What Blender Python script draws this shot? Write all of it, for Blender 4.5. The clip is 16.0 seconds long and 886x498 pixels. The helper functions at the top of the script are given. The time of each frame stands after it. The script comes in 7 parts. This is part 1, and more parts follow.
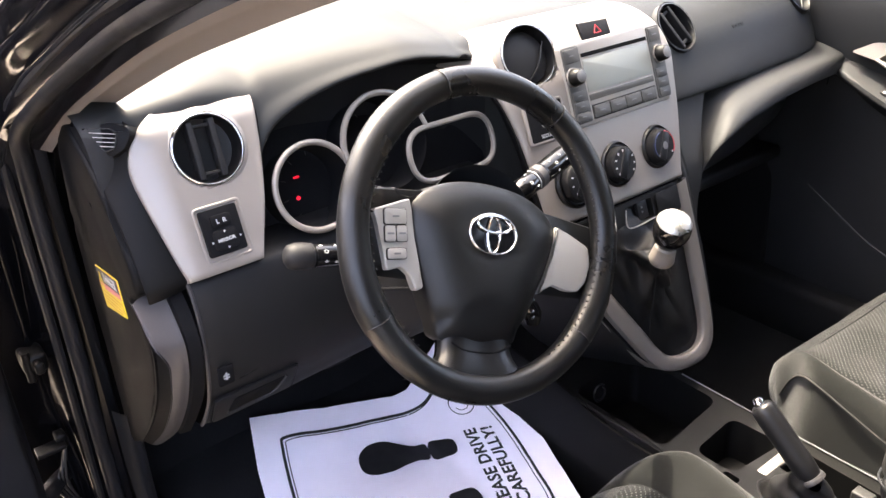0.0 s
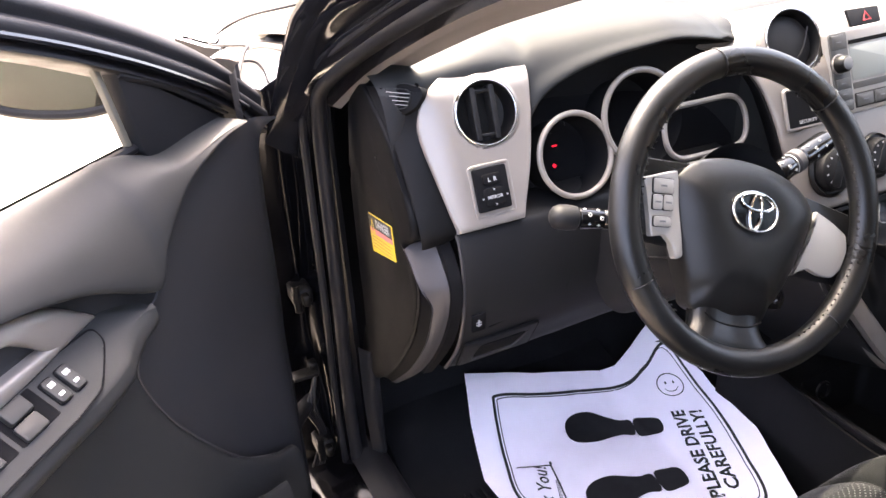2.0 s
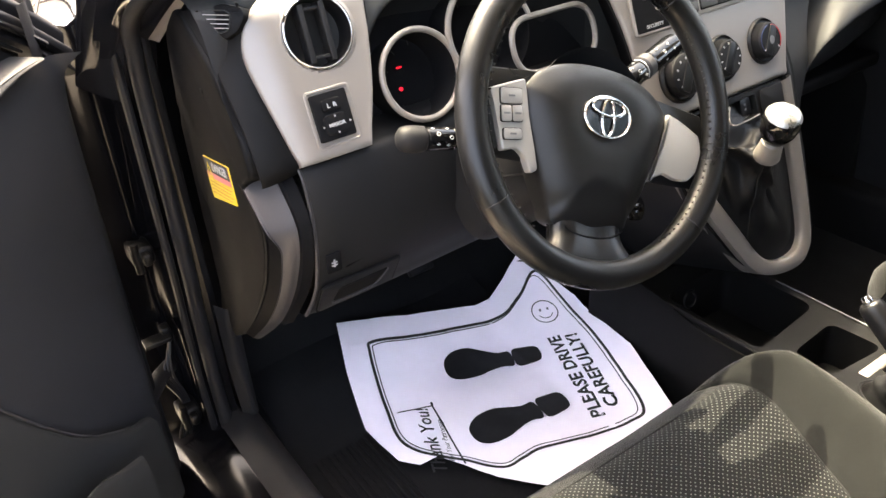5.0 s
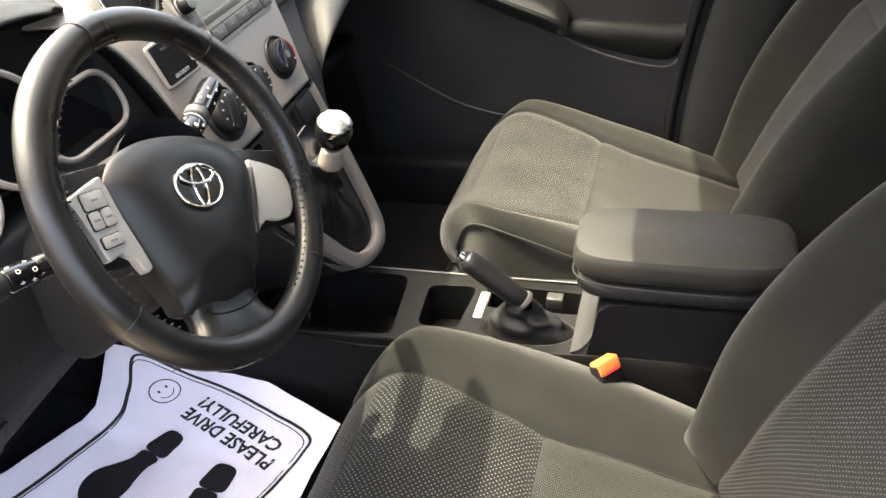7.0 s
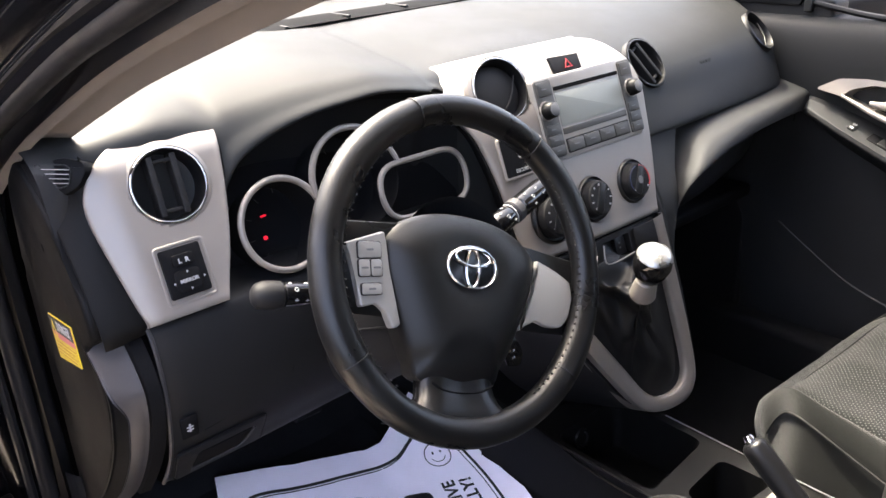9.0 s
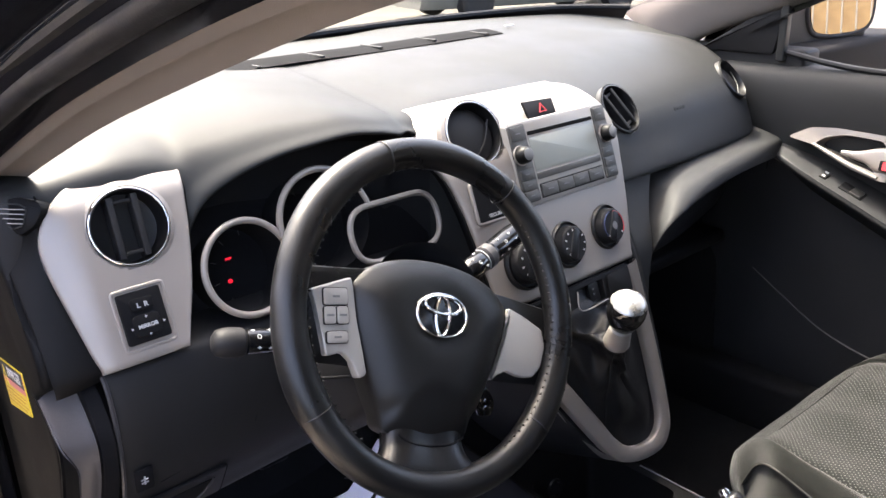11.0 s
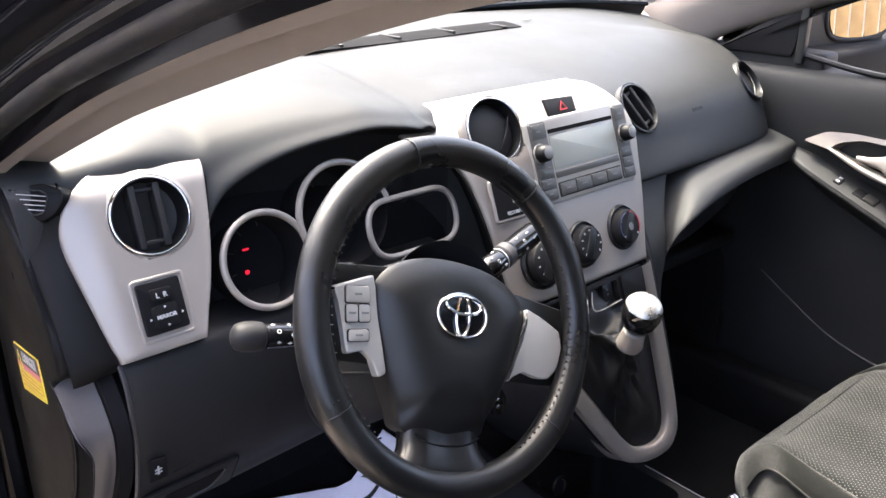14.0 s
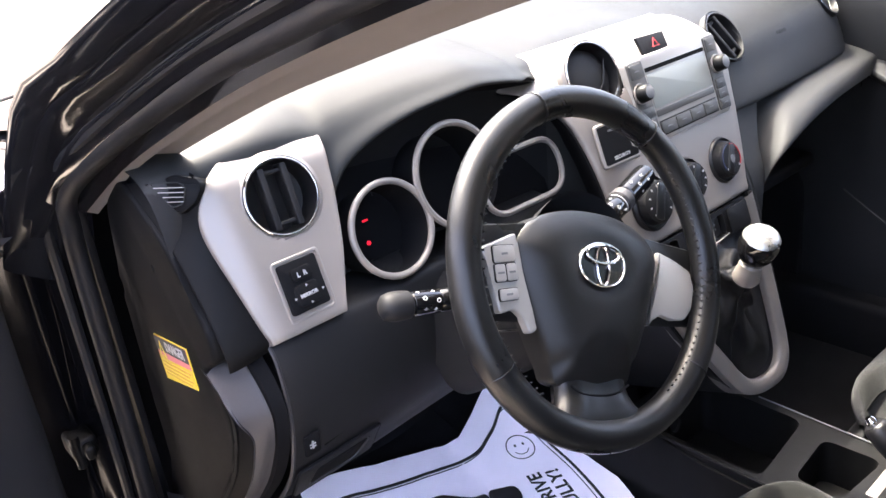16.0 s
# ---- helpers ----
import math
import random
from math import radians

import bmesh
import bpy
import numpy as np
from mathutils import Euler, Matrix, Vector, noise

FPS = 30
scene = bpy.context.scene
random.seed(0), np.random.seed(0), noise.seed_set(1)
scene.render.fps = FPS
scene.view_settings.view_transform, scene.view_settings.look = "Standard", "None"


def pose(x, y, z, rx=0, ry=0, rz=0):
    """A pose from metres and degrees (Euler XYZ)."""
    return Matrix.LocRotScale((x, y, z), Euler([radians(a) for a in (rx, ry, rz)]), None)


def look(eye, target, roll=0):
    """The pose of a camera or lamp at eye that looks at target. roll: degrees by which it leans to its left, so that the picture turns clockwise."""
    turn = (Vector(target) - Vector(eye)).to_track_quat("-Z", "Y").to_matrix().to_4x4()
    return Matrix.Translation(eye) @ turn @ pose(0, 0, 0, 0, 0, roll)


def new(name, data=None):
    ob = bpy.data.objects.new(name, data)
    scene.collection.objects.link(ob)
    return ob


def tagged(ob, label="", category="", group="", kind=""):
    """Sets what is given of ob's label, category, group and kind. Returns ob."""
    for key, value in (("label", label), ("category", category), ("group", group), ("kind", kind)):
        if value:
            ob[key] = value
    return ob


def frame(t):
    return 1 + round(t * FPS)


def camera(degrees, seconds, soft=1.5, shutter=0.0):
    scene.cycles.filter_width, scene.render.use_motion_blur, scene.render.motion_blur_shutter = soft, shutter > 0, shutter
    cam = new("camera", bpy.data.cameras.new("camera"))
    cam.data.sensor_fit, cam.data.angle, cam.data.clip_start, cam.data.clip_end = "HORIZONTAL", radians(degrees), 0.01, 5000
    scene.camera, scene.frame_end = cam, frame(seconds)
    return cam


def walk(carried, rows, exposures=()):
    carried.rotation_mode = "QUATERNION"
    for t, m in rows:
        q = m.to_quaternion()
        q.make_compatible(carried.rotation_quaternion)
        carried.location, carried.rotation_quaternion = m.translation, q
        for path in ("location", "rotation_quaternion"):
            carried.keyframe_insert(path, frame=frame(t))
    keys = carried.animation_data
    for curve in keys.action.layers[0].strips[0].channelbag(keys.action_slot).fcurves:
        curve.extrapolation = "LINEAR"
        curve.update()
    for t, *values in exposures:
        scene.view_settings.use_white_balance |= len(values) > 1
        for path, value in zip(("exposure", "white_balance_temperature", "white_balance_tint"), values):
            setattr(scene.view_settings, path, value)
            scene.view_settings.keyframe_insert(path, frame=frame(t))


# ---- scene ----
cam = camera(56.72, 16.0)
# seconds, eye in metres, turn in degrees
PATH = [
    (0, -0.9103, -0.6041, 1.3810, 62.57, 2.31, -38.32),
    (0.5, -0.9357, -0.6062, 1.4217, 65.15, 2.79, -36.46),
    (1, -0.9753, -0.6008, 1.4103, 65.37, 3.13, -32.16),
    (1.5, -1.0130, -0.6017, 1.3995, 63.98, 3.16, -28.11),
    (2, -1.0335, -0.6077, 1.3883, 62.31, 3.22, -25.46),
    (2.5, -1.0172, -0.6054, 1.3956, 61.81, 3.47, -25.30),
    (3, -1.0036, -0.5987, 1.3839, 61.54, 3.39, -26.57),
    (3.5, -0.9700, -0.5955, 1.3778, 60.43, 3.43, -29.78),
    (3.7, -0.9583, -0.5945, 1.3696, 59.89, 3.33, -31.22),
    (5.8, -0.9932, -0.5492, 1.3233, 55.94, 5.39, -42.80),
    (6, -0.9834, -0.5118, 1.3234, 55.16, 6.15, -50.44),
    (6.5, -0.9924, -0.4359, 1.3623, 54.44, 6.36, -70.92),
    (7, -0.9902, -0.4545, 1.3637, 55.47, 5.67, -74.81),
    (7.5, -0.9358, -0.5038, 1.3552, 58.00, 4.41, -62.09),
    (8, -0.9037, -0.5633, 1.3608, 61.89, 3.89, -47.98),
    (8.5, -0.9008, -0.5707, 1.3477, 64.82, 3.20, -42.42),
    (9, -0.9028, -0.5742, 1.3419, 66.40, 2.50, -41.04),
    (9.5, -0.8931, -0.5646, 1.3390, 67.46, 2.12, -41.24),
    (10, -0.8824, -0.5559, 1.3499, 68.19, 1.81, -41.98),
    (10.2, -0.8793, -0.5576, 1.3473, 68.74, 1.85, -42.14),
    (12.3, -0.8917, -0.5619, 1.3384, 69.76, -0.57, -41.81),
    (12.5, -0.8931, -0.5539, 1.3429, 69.43, -1.17, -41.65),
    (13, -0.8955, -0.5435, 1.3313, 69.19, -1.79, -41.38),
    (13.5, -0.8952, -0.5316, 1.3403, 68.59, -1.70, -41.50),
    (14, -0.8944, -0.5360, 1.3530, 67.99, -0.59, -41.82),
    (14.5, -0.9065, -0.5565, 1.3669, 68.23, 0.41, -41.12),
    (15, -0.9352, -0.5513, 1.3664, 68.92, 0.81, -38.50),
    (15.5, -0.9454, -0.5352, 1.3647, 68.11, 1.85, -36.82),
    (16, -0.9710, -0.4599, 1.3594, 64.77, 5.41, -42.31),
]
EXPOSURES = [(0.0, 4.74, 7550, 15), (0.5, 4.36, 7550, 15), (1.0, 4.53, 7550, 15), (1.5, 4.74, 7550, 16), (2.0, 4.91, 7550, 17), (2.5, 4.92, 7650, 16), (3.0, 4.64, 7750, 15), (3.7, 4.69, 7750, 14), (5.8, 4.84, 8750, 8), (6.5, 4.54, 8150, 8), (7.0, 4.87, 8150, 8), (7.5, 5.09, 8150, 8), (8.0, 4.69, 7310, 13), (8.5, 4.44, 7210, 13), (9.0, 4.32, 7210, 14), (9.7, 4.07, 7210, 14), (12.5, 4.59, 6910, 14), (13.0, 4.58, 6910, 14), (13.5, 4.24, 6910, 14), (14.0, 4.49, 6910, 14), (15.0, 4.54, 6910, 14), (15.5, 4.34, 6910, 14), (16.0, 4.73, 6910, 15)]
walk(cam, [(t, pose(x, y, z, rx, ry, rz)) for t, x, y, z, rx, ry, rz in PATH], EXPOSURES)

# ---- light ----
world = bpy.data.worlds.new("sky")
scene.world = world
world.use_nodes = True
SUN_EL, SUN_AZ = radians(64), radians(357)
nt = world.node_tree
sky = nt.nodes.new("ShaderNodeTexSky")
sky.sky_type, sky.sun_disc = "NISHITA", False
sky.dust_density, sky.air_density = 6.0, 0.7
sky.sun_elevation, sky.sun_rotation = SUN_EL, SUN_AZ
nt.links.new(sky.outputs[0], nt.nodes["Background"].inputs[0])
nt.nodes["Background"].inputs[1].default_value = 0.15
sun_data = bpy.data.lights.new("sun", "SUN")
sun_data.energy, sun_data.angle, sun_data.color = 1.5, radians(0.5), (1.0, 0.96, 0.90)
sun = new("sun", sun_data)
SUN_FROM = Vector((math.sin(SUN_AZ) * math.cos(SUN_EL), math.cos(SUN_AZ) * math.cos(SUN_EL), math.sin(SUN_EL)))
sun.matrix_world = look(SUN_FROM * 20, (0, 0, 0))


# ---- materials ----
def material(name, color, rough=0.5, metal=0.0, grain=0.0, grain_scale=400.0, mottle=0.0, mottle_scale=8.0, coat=0.0, rough_var=0.0, spec=0.5):
    m = bpy.data.materials.new(name)
    m.use_nodes = True
    t = m.node_tree
    b = t.nodes["Principled BSDF"]
    b.inputs["Base Color"].default_value = (*color, 1)
    b.inputs["Roughness"].default_value = rough
    b.inputs["Metallic"].default_value = metal
    b.inputs["Coat Weight"].default_value = coat
    b.inputs["Specular IOR Level"].default_value = spec
    co = t.nodes.new("ShaderNodeTexCoord")
    if mottle or rough_var:
        n = t.nodes.new("ShaderNodeTexNoise")
        n.inputs["Scale"].default_value, n.inputs["Detail"].default_value = mottle_scale, 6
        t.links.new(co.outputs["Object"], n.inputs["Vector"])
        if mottle:
            r = t.nodes.new("ShaderNodeMapRange")
            r.inputs[1].default_value, r.inputs[2].default_value = 0.3, 0.7
            r.inputs[3].default_value, r.inputs[4].default_value = 1 - mottle, 1 + mottle
            t.links.new(n.outputs["Fac"], r.inputs[0])
            mix = t.nodes.new("ShaderNodeVectorMath")
            mix.operation = "SCALE"
            mix.inputs[0].default_value = color
            t.links.new(r.outputs[0], mix.inputs["Scale"])
            t.links.new(mix.outputs[0], b.inputs["Base Color"])
        if rough_var:
            r2 = t.nodes.new("ShaderNodeMapRange")
            r2.inputs[1].default_value, r2.inputs[2].default_value = 0.35, 0.65
            r2.inputs[3].default_value, r2.inputs[4].default_value = rough - rough_var, rough + rough_var
            t.links.new(n.outputs["Fac"], r2.inputs[0])
            t.links.new(r2.outputs[0], b.inputs["Roughness"])
    if grain:
        g = t.nodes.new("ShaderNodeTexNoise")
        g.inputs["Scale"].default_value, g.inputs["Detail"].default_value = grain_scale, 3
        t.links.new(co.outputs["Object"], g.inputs["Vector"])
        bu = t.nodes.new("ShaderNodeBump")
        bu.inputs["Strength"].default_value, bu.inputs["Distance"].default_value = grain, 0.001
        t.links.new(g.outputs["Fac"], bu.inputs["Height"])
        t.links.new(bu.outputs[0], b.inputs["Normal"])
    return m


def fabric(name, color, color2, scale, dots):
    """Woven seat cloth; dots adds the rows of light knit dots of the mesh insert."""
    m = material(name, color, 0.9, spec=0.12)
    t = m.node_tree
    b = t.nodes["Principled BSDF"]
    b.inputs["Sheen Weight"].default_value = 0.10
    co = t.nodes.new("ShaderNodeTexCoord")
    v = t.nodes.new("ShaderNodeTexVoronoi")
    if dots:
        turn = t.nodes.new("ShaderNodeMapping")
        turn.inputs["Rotation"].default_value = (0, 0, radians(45))
        turn.inputs["Scale"].default_value = (1.0, 0.8, 1.0)
        t.links.new(co.outputs["UV"], turn.inputs["Vector"])
        v.voronoi_dimensions = "2D"
        t.links.new(turn.outputs[0], v.inputs["Vector"])
    else:
        t.links.new(co.outputs["Object"], v.inputs["Vector"])
    v.inputs["Scale"].default_value = scale
    v.inputs["Randomness"].default_value = 0.18 if dots else 1.0
    big = t.nodes.new("ShaderNodeTexNoise")
    big.inputs["Scale"].default_value, big.inputs["Detail"].default_value = 14, 5
    t.links.new(co.outputs["Object"], big.inputs["Vector"])
    r = t.nodes.new("ShaderNodeMapRange")
    r.inputs[1].default_value, r.inputs[2].default_value = (0.13, 0.22) if dots else (0.1, 0.9)
    r.inputs[3].default_value, r.inputs[4].default_value = 1, 0
    t.links.new(v.outputs["Distance"], r.inputs[0])
    mix = t.nodes.new("ShaderNodeMix")
    mix.data_type = "RGBA"
    mix.inputs[6].default_value, mix.inputs[7].default_value = (*color, 1), (*color2, 1)
    t.links.new(r.outputs[0], mix.inputs[0])
    r2 = t.nodes.new("ShaderNodeMapRange")
    r2.inputs[1].default_value, r2.inputs[2].default_value, r2.inputs[3].default_value, r2.inputs[4].default_value = 0.3, 0.7, 0.8, 1.2
    t.links.new(big.outputs["Fac"], r2.inputs[0])
    mul = t.nodes.new("ShaderNodeVectorMath")
    mul.operation = "SCALE"
    t.links.new(mix.outputs[2], mul.inputs[0])
    t.links.new(r2.outputs[0], mul.inputs["Scale"])
    t.links.new(mul.outputs[0], b.inputs["Base Color"])
    bu = t.nodes.new("ShaderNodeBump")
    bu.inputs["Strength"].default_value, bu.inputs["Distance"].default_value = 0.35, 0.001
    t.links.new(r.outputs[0], bu.inputs["Height"])
    t.links.new(bu.outputs[0], b.inputs["Normal"])
    return m


DASH = material("dash_plastic", (0.0178, 0.0184, 0.0186), 0.55, spec=0.14, grain=0.2, grain_scale=900, mottle=0.08, mottle_scale=5, rough_var=0.06)
# copy of the dash plastic made for faces in shade; tone close to DASH
DASHLOW = material("dash_plastic_copy", (0.0180, 0.0186, 0.0194), 0.58, spec=0.14, grain=0.2, grain_scale=900, mottle=0.08, mottle_scale=5, rough_var=0.06)
DARK = material("dark_plastic", (0.0085, 0.0085, 0.0092), 0.6, spec=0.12, grain=0.25, grain_scale=900, mottle=0.1, mottle_scale=6, rough_var=0.06)
SPEAKER = material("door_speaker_panel", (0.0162, 0.0166, 0.0186), 0.55, grain=0.25, grain_scale=900, mottle=0.12, mottle_scale=6, rough_var=0.06, spec=0.2)
DOORLOW = material("door_lower_plastic", (0.018, 0.0182, 0.0196), 0.55, grain=0.25, grain_scale=900, mottle=0.15, mottle_scale=6, rough_var=0.06, spec=0.2)
# darker copy of the dash plastic: the lower dash carries its shade in colour
KNEE = material("shaded_dash_plastic", (0.008, 0.008, 0.0087), 0.58, grain=0.25, grain_scale=900, mottle=0.1, mottle_scale=6, rough_var=0.06, spec=0.13)
VOID = material("matte_black_lining", (0.0056, 0.0056, 0.0062), 0.85, mottle=0.2, spec=0.04)
CONSOLE = material("console_plastic", (0.0037, 0.0037, 0.0037), 0.46, spec=0.14, grain=0.2, grain_scale=800, mottle=0.12, rough_var=0.08)
BLACK = material("black_plastic", (0.006, 0.006, 0.0066), 0.38, spec=0.25, mottle=0.15, rough_var=0.05)
GLOSS = material("gloss_black", (0.004, 0.004, 0.0045), 0.08, rough_var=0.03, spec=0.4)
SILVER = material("silver_paint", (0.160, 0.143, 0.129), 0.40, metal=0.25, grain=0.05, grain_scale=1500, mottle=0.04, mottle_scale=4, rough_var=0.05)
STEEL_PAINT = material("grey_trim", (0.026, 0.0245, 0.026), 0.5, grain=0.1, mottle=0.06, rough_var=0.05, spec=0.3)
CHROME = material("chrome", (0.62, 0.61, 0.60), 0.10, metal=1.0, rough_var=0.03)
LEATHER = material("black_leather", (0.0040, 0.0040, 0.0043), 0.33, grain=0.16, grain_scale=700, mottle=0.25, mottle_scale=12, rough_var=0.09, spec=0.30)
PADSKIN = material("airbag_vinyl", (0.0031, 0.0031, 0.0034), 0.44, grain=0.3, grain_scale=900, mottle=0.1, mottle_scale=9, rough_var=0.05, spec=0.30)
VINYL = material("grey_vinyl", (0.0115, 0.0115, 0.0108), 0.55, spec=0.22, grain=0.35, grain_scale=600, mottle=0.1, rough_var=0.06)
THREAD = material("black_thread", (0.009, 0.009, 0.009), 0.7, spec=0.2)
RUBBER = material("rubber_seal", (0.0065, 0.0065, 0.0075), 0.5, spec=0.16, grain=0.15, mottle=0.25, mottle_scale=20, rough_var=0.1)
PAINT = material("black_car_paint", (0.0060, 0.0060, 0.0070), 0.10, mottle=0.2, mottle_scale=9, rough_var=0.04, spec=0.5)
# darker, duller copy of the body paint; shade on jamb and sill put in colour
JAMB = material("shaded_jamb_paint", (0.0020, 0.0020, 0.0024), 0.16, mottle=0.3, mottle_scale=14, rough_var=0.06, spec=0.10)
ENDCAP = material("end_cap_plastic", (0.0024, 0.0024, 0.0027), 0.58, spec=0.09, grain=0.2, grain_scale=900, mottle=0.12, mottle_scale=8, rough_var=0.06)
SATIN = material("satin_silver", (0.25, 0.236, 0.22), 0.38, metal=0.35, mottle=0.04, rough_var=0.05)
PILLAR = material("pillar_trim", (0.106, 0.094, 0.088), 0.75, grain=0.25, grain_scale=1200, mottle=0.05, spec=0.25)
BOLSTER = fabric("plain_seat_cloth", (0.0037, 0.0040, 0.0036), (0.0062, 0.0066, 0.0059), 1400, False)
MESHCLOTH = fabric("mesh_seat_cloth", (0.0020, 0.0021, 0.0023), (0.060, 0.062, 0.058), 220, True)
RIBCLOTH = fabric("fine_mesh_cloth", (0.0050, 0.0054, 0.0051), (0.042, 0.0435, 0.0405), 340, True)
CARPET = fabric("black_carpet", (0.005, 0.005, 0.0055), (0.011, 0.011, 0.0115), 900, False)
CARPET.node_tree.nodes["Principled BSDF"].inputs["Sheen Weight"].default_value = 0.0
PAPER = material("white_paper", (0.93, 0.87, 0.95), 0.75, grain=0.3, grain_scale=40, mottle=0.05, mottle_scale=9)
INK = material("black_ink", (0.01, 0.01, 0.011), 0.5, mottle=0.3, mottle_scale=60)
WHITE_MARK = material("white_marking", (0.28, 0.28, 0.28), 0.5)
GREY_MARK = material("grey_marking", (0.085, 0.085, 0.088), 0.5)
BUTTON = material("grey_button", (0.016, 0.016, 0.0155), 0.5, spec=0.25, mottle=0.05)
RADIO_KEY = material("radio_key", (0.046, 0.045, 0.043), 0.5, spec=0.3, mottle=0.06)
RED = material("red_marking", (0.35, 0.015, 0.02), 0.4)
BLUE = material("blue_marking", (0.014, 0.025, 0.07), 0.4)
YELLOW = material("yellow_label", (0.5, 0.36, 0.02), 0.5, mottle=0.05)
PINK = material("pink_label", (0.5, 0.13, 0.15), 0.5)
ORANGE = material("orange_button", (0.34, 0.085, 0.022), 0.4)
DISPLAY = material("radio_display", (0.19, 0.20, 0.185), 0.4, spec=0.25, mottle=0.05)
GROUND = material("dry_ground", (0.25, 0.226, 0.195), 0.95, grain=1.0, grain_scale=30, mottle=0.5, mottle_scale=2.2)
HILL = material("added_bank_earth", (0.10, 0.086, 0.072), 0.95, grain=1.0, grain_scale=4, mottle=0.35, mottle_scale=0.6)
FIELD = material("trodden_earth", (0.028, 0.0235, 0.0165), 0.95, grain=1.0, grain_scale=12, mottle=0.45, mottle_scale=1.1)
BOOT = material("boot_leather", (0.0065, 0.0065, 0.007), 0.5, grain=0.4, grain_scale=500, mottle=0.25, mottle_scale=14, rough_var=0.08, spec=0.16)
CAP = material("brushed_cap", (0.36, 0.36, 0.355), 0.3, metal=0.85, mottle=0.1, mottle_scale=60, rough_var=0.06)
WOOD = material("fence_wood", (0.36, 0.24, 0.13), 0.8, grain=0.4, grain_scale=60, mottle=0.2, mottle_scale=6)
WALLPAINT = material("white_siding", (0.75, 0.75, 0.74), 0.7, mottle=0.05)
LAMP_RED = bpy.data.materials.new("warning_lamp")
LAMP_RED.use_nodes = True
LAMP_RED.node_tree.nodes["Principled BSDF"].inputs["Base Color"].default_value = (0.5, 0.0, 0.02, 1)
LAMP_RED.node_tree.nodes["Principled BSDF"].inputs["Emission Color"].default_value = (1.0, 0.02, 0.05, 1)
LAMP_RED.node_tree.nodes["Principled BSDF"].inputs["Emission Strength"].default_value = 0.05
MIRROR = material("mirror_glass", (0.13, 0.135, 0.13), 0.01, metal=1.0)
GLASS = bpy.data.materials.new("clear_glass")
GLASS.use_nodes = True
_g = GLASS.node_tree
_g.nodes.remove(_g.nodes["Principled BSDF"])
_tr, _gl, _mx = (_g.nodes.new("ShaderNode" + k) for k in ("BsdfTransparent", "BsdfGlossy", "MixShader"))
_tr.inputs[0].default_value = (0.68, 0.72, 0.70, 1)
_gl.inputs["Roughness"].default_value = 0.02
_mx.inputs[0].default_value = 0.04
_g.links.new(_tr.outputs[0], _mx.inputs[1])
_g.links.new(_gl.outputs[0], _mx.inputs[2])
_g.links.new(_mx.outputs[0], _g.nodes["Material Output"].inputs[0])

SIDEGLASS = GLASS.copy()
SIDEGLASS.name = "side_glass"
for _n in SIDEGLASS.node_tree.nodes:
    if _n.bl_idname == "ShaderNodeBsdfTransparent":
        _n.inputs[0].default_value = (0.9, 0.92, 0.91, 1)

PRIVACY = GLASS.copy()
PRIVACY.name = "privacy_glass"
for _n in PRIVACY.node_tree.nodes:
    if _n.bl_idname == "ShaderNodeBsdfTransparent":
        _n.inputs[0].default_value = (0.42, 0.44, 0.43, 1)

# ---- building tools ----
BASE = {}


def thing(name, at, label, category, group="", kind=""):
    ob = new(name)
    ob.location = at
    ob.empty_display_size = 0.05
    BASE[ob] = Vector(at)
    return tagged(ob, label, category, group, kind)


def part(name, bm, mat, parent=None, label="", smooth=40):
    """Links a bmesh, built in world coordinates, as one mesh under a thing or a part."""
    me = bpy.data.meshes.new(name)
    if parent is not None:
        bmesh.ops.translate(bm, vec=-BASE[parent], verts=bm.verts)
    bmesh.ops.recalc_face_normals(bm, faces=bm.faces)
    bm.to_mesh(me)
    bm.free()
    me.materials.append(mat)
    if smooth:
        me.shade_smooth()
        me.set_sharp_from_angle(angle=radians(smooth))
    ob = new(name, me)
    if parent is not None:
        ob.parent = parent
        BASE[ob] = BASE[parent]
    else:
        BASE[ob] = Vector((0, 0, 0))
    if label:
        ob["label"] = label
    return ob


def frame_at(origin, right, up):
    """Matrix with x along right, y along up and z out of the face."""
    r = Vector(right).normalized()
    u = Vector(up)
    u = (u - u.dot(r) * r).normalized()
    n = r.cross(u)
    m = Matrix((r, u, n)).transposed().to_4x4()
    m.translation = origin
    return m


def box(x0, x1, y0, y1, z0, z1, bevel=0.004, m=None, seg=3):
    bm = bmesh.new()
    bmesh.ops.create_cube(bm, size=1)
    for v in bm.verts:
        v.co = Vector(((x0 + x1) / 2 + v.co.x * (x1 - x0), (y0 + y1) / 2 + v.co.y * (y1 - y0), (z0 + z1) / 2 + v.co.z * (z1 - z0)))
    if bevel:
        bmesh.ops.bevel(bm, geom=bm.edges[:], offset=bevel, segments=seg, profile=0.5, affect="EDGES")
    if m is not None:
        bm.transform(m)
    return bm


def lathe(profile, m, n=40, sx=1.0, sy=1.0, close=False):
    """Turns (radius, height) pairs about the local z axis."""
    bm = bmesh.new()
    rings = []
    for r, h in profile:
        if r < 1e-6:
            rings.append([bm.verts.new((0, 0, h))])
        else:
            rings.append([bm.verts.new((sx * r * math.cos(2 * math.pi * k / n), sy * r * math.sin(2 * math.pi * k / n), h)) for k in range(n)])
    pairs = list(zip(rings, rings[1:])) + ([(rings[-1], rings[0])] if close else [])
    for a, b in pairs:
        for k in range(n):
            j = (k + 1) % n
            f = [a[k], a[j], b[j], b[k]] if len(a) > 1 and len(b) > 1 else ([a[0], b[j], b[k]] if len(a) == 1 else [a[k], a[j], b[0]])
            bm.faces.new(f)
    bm.transform(m)
    return bm


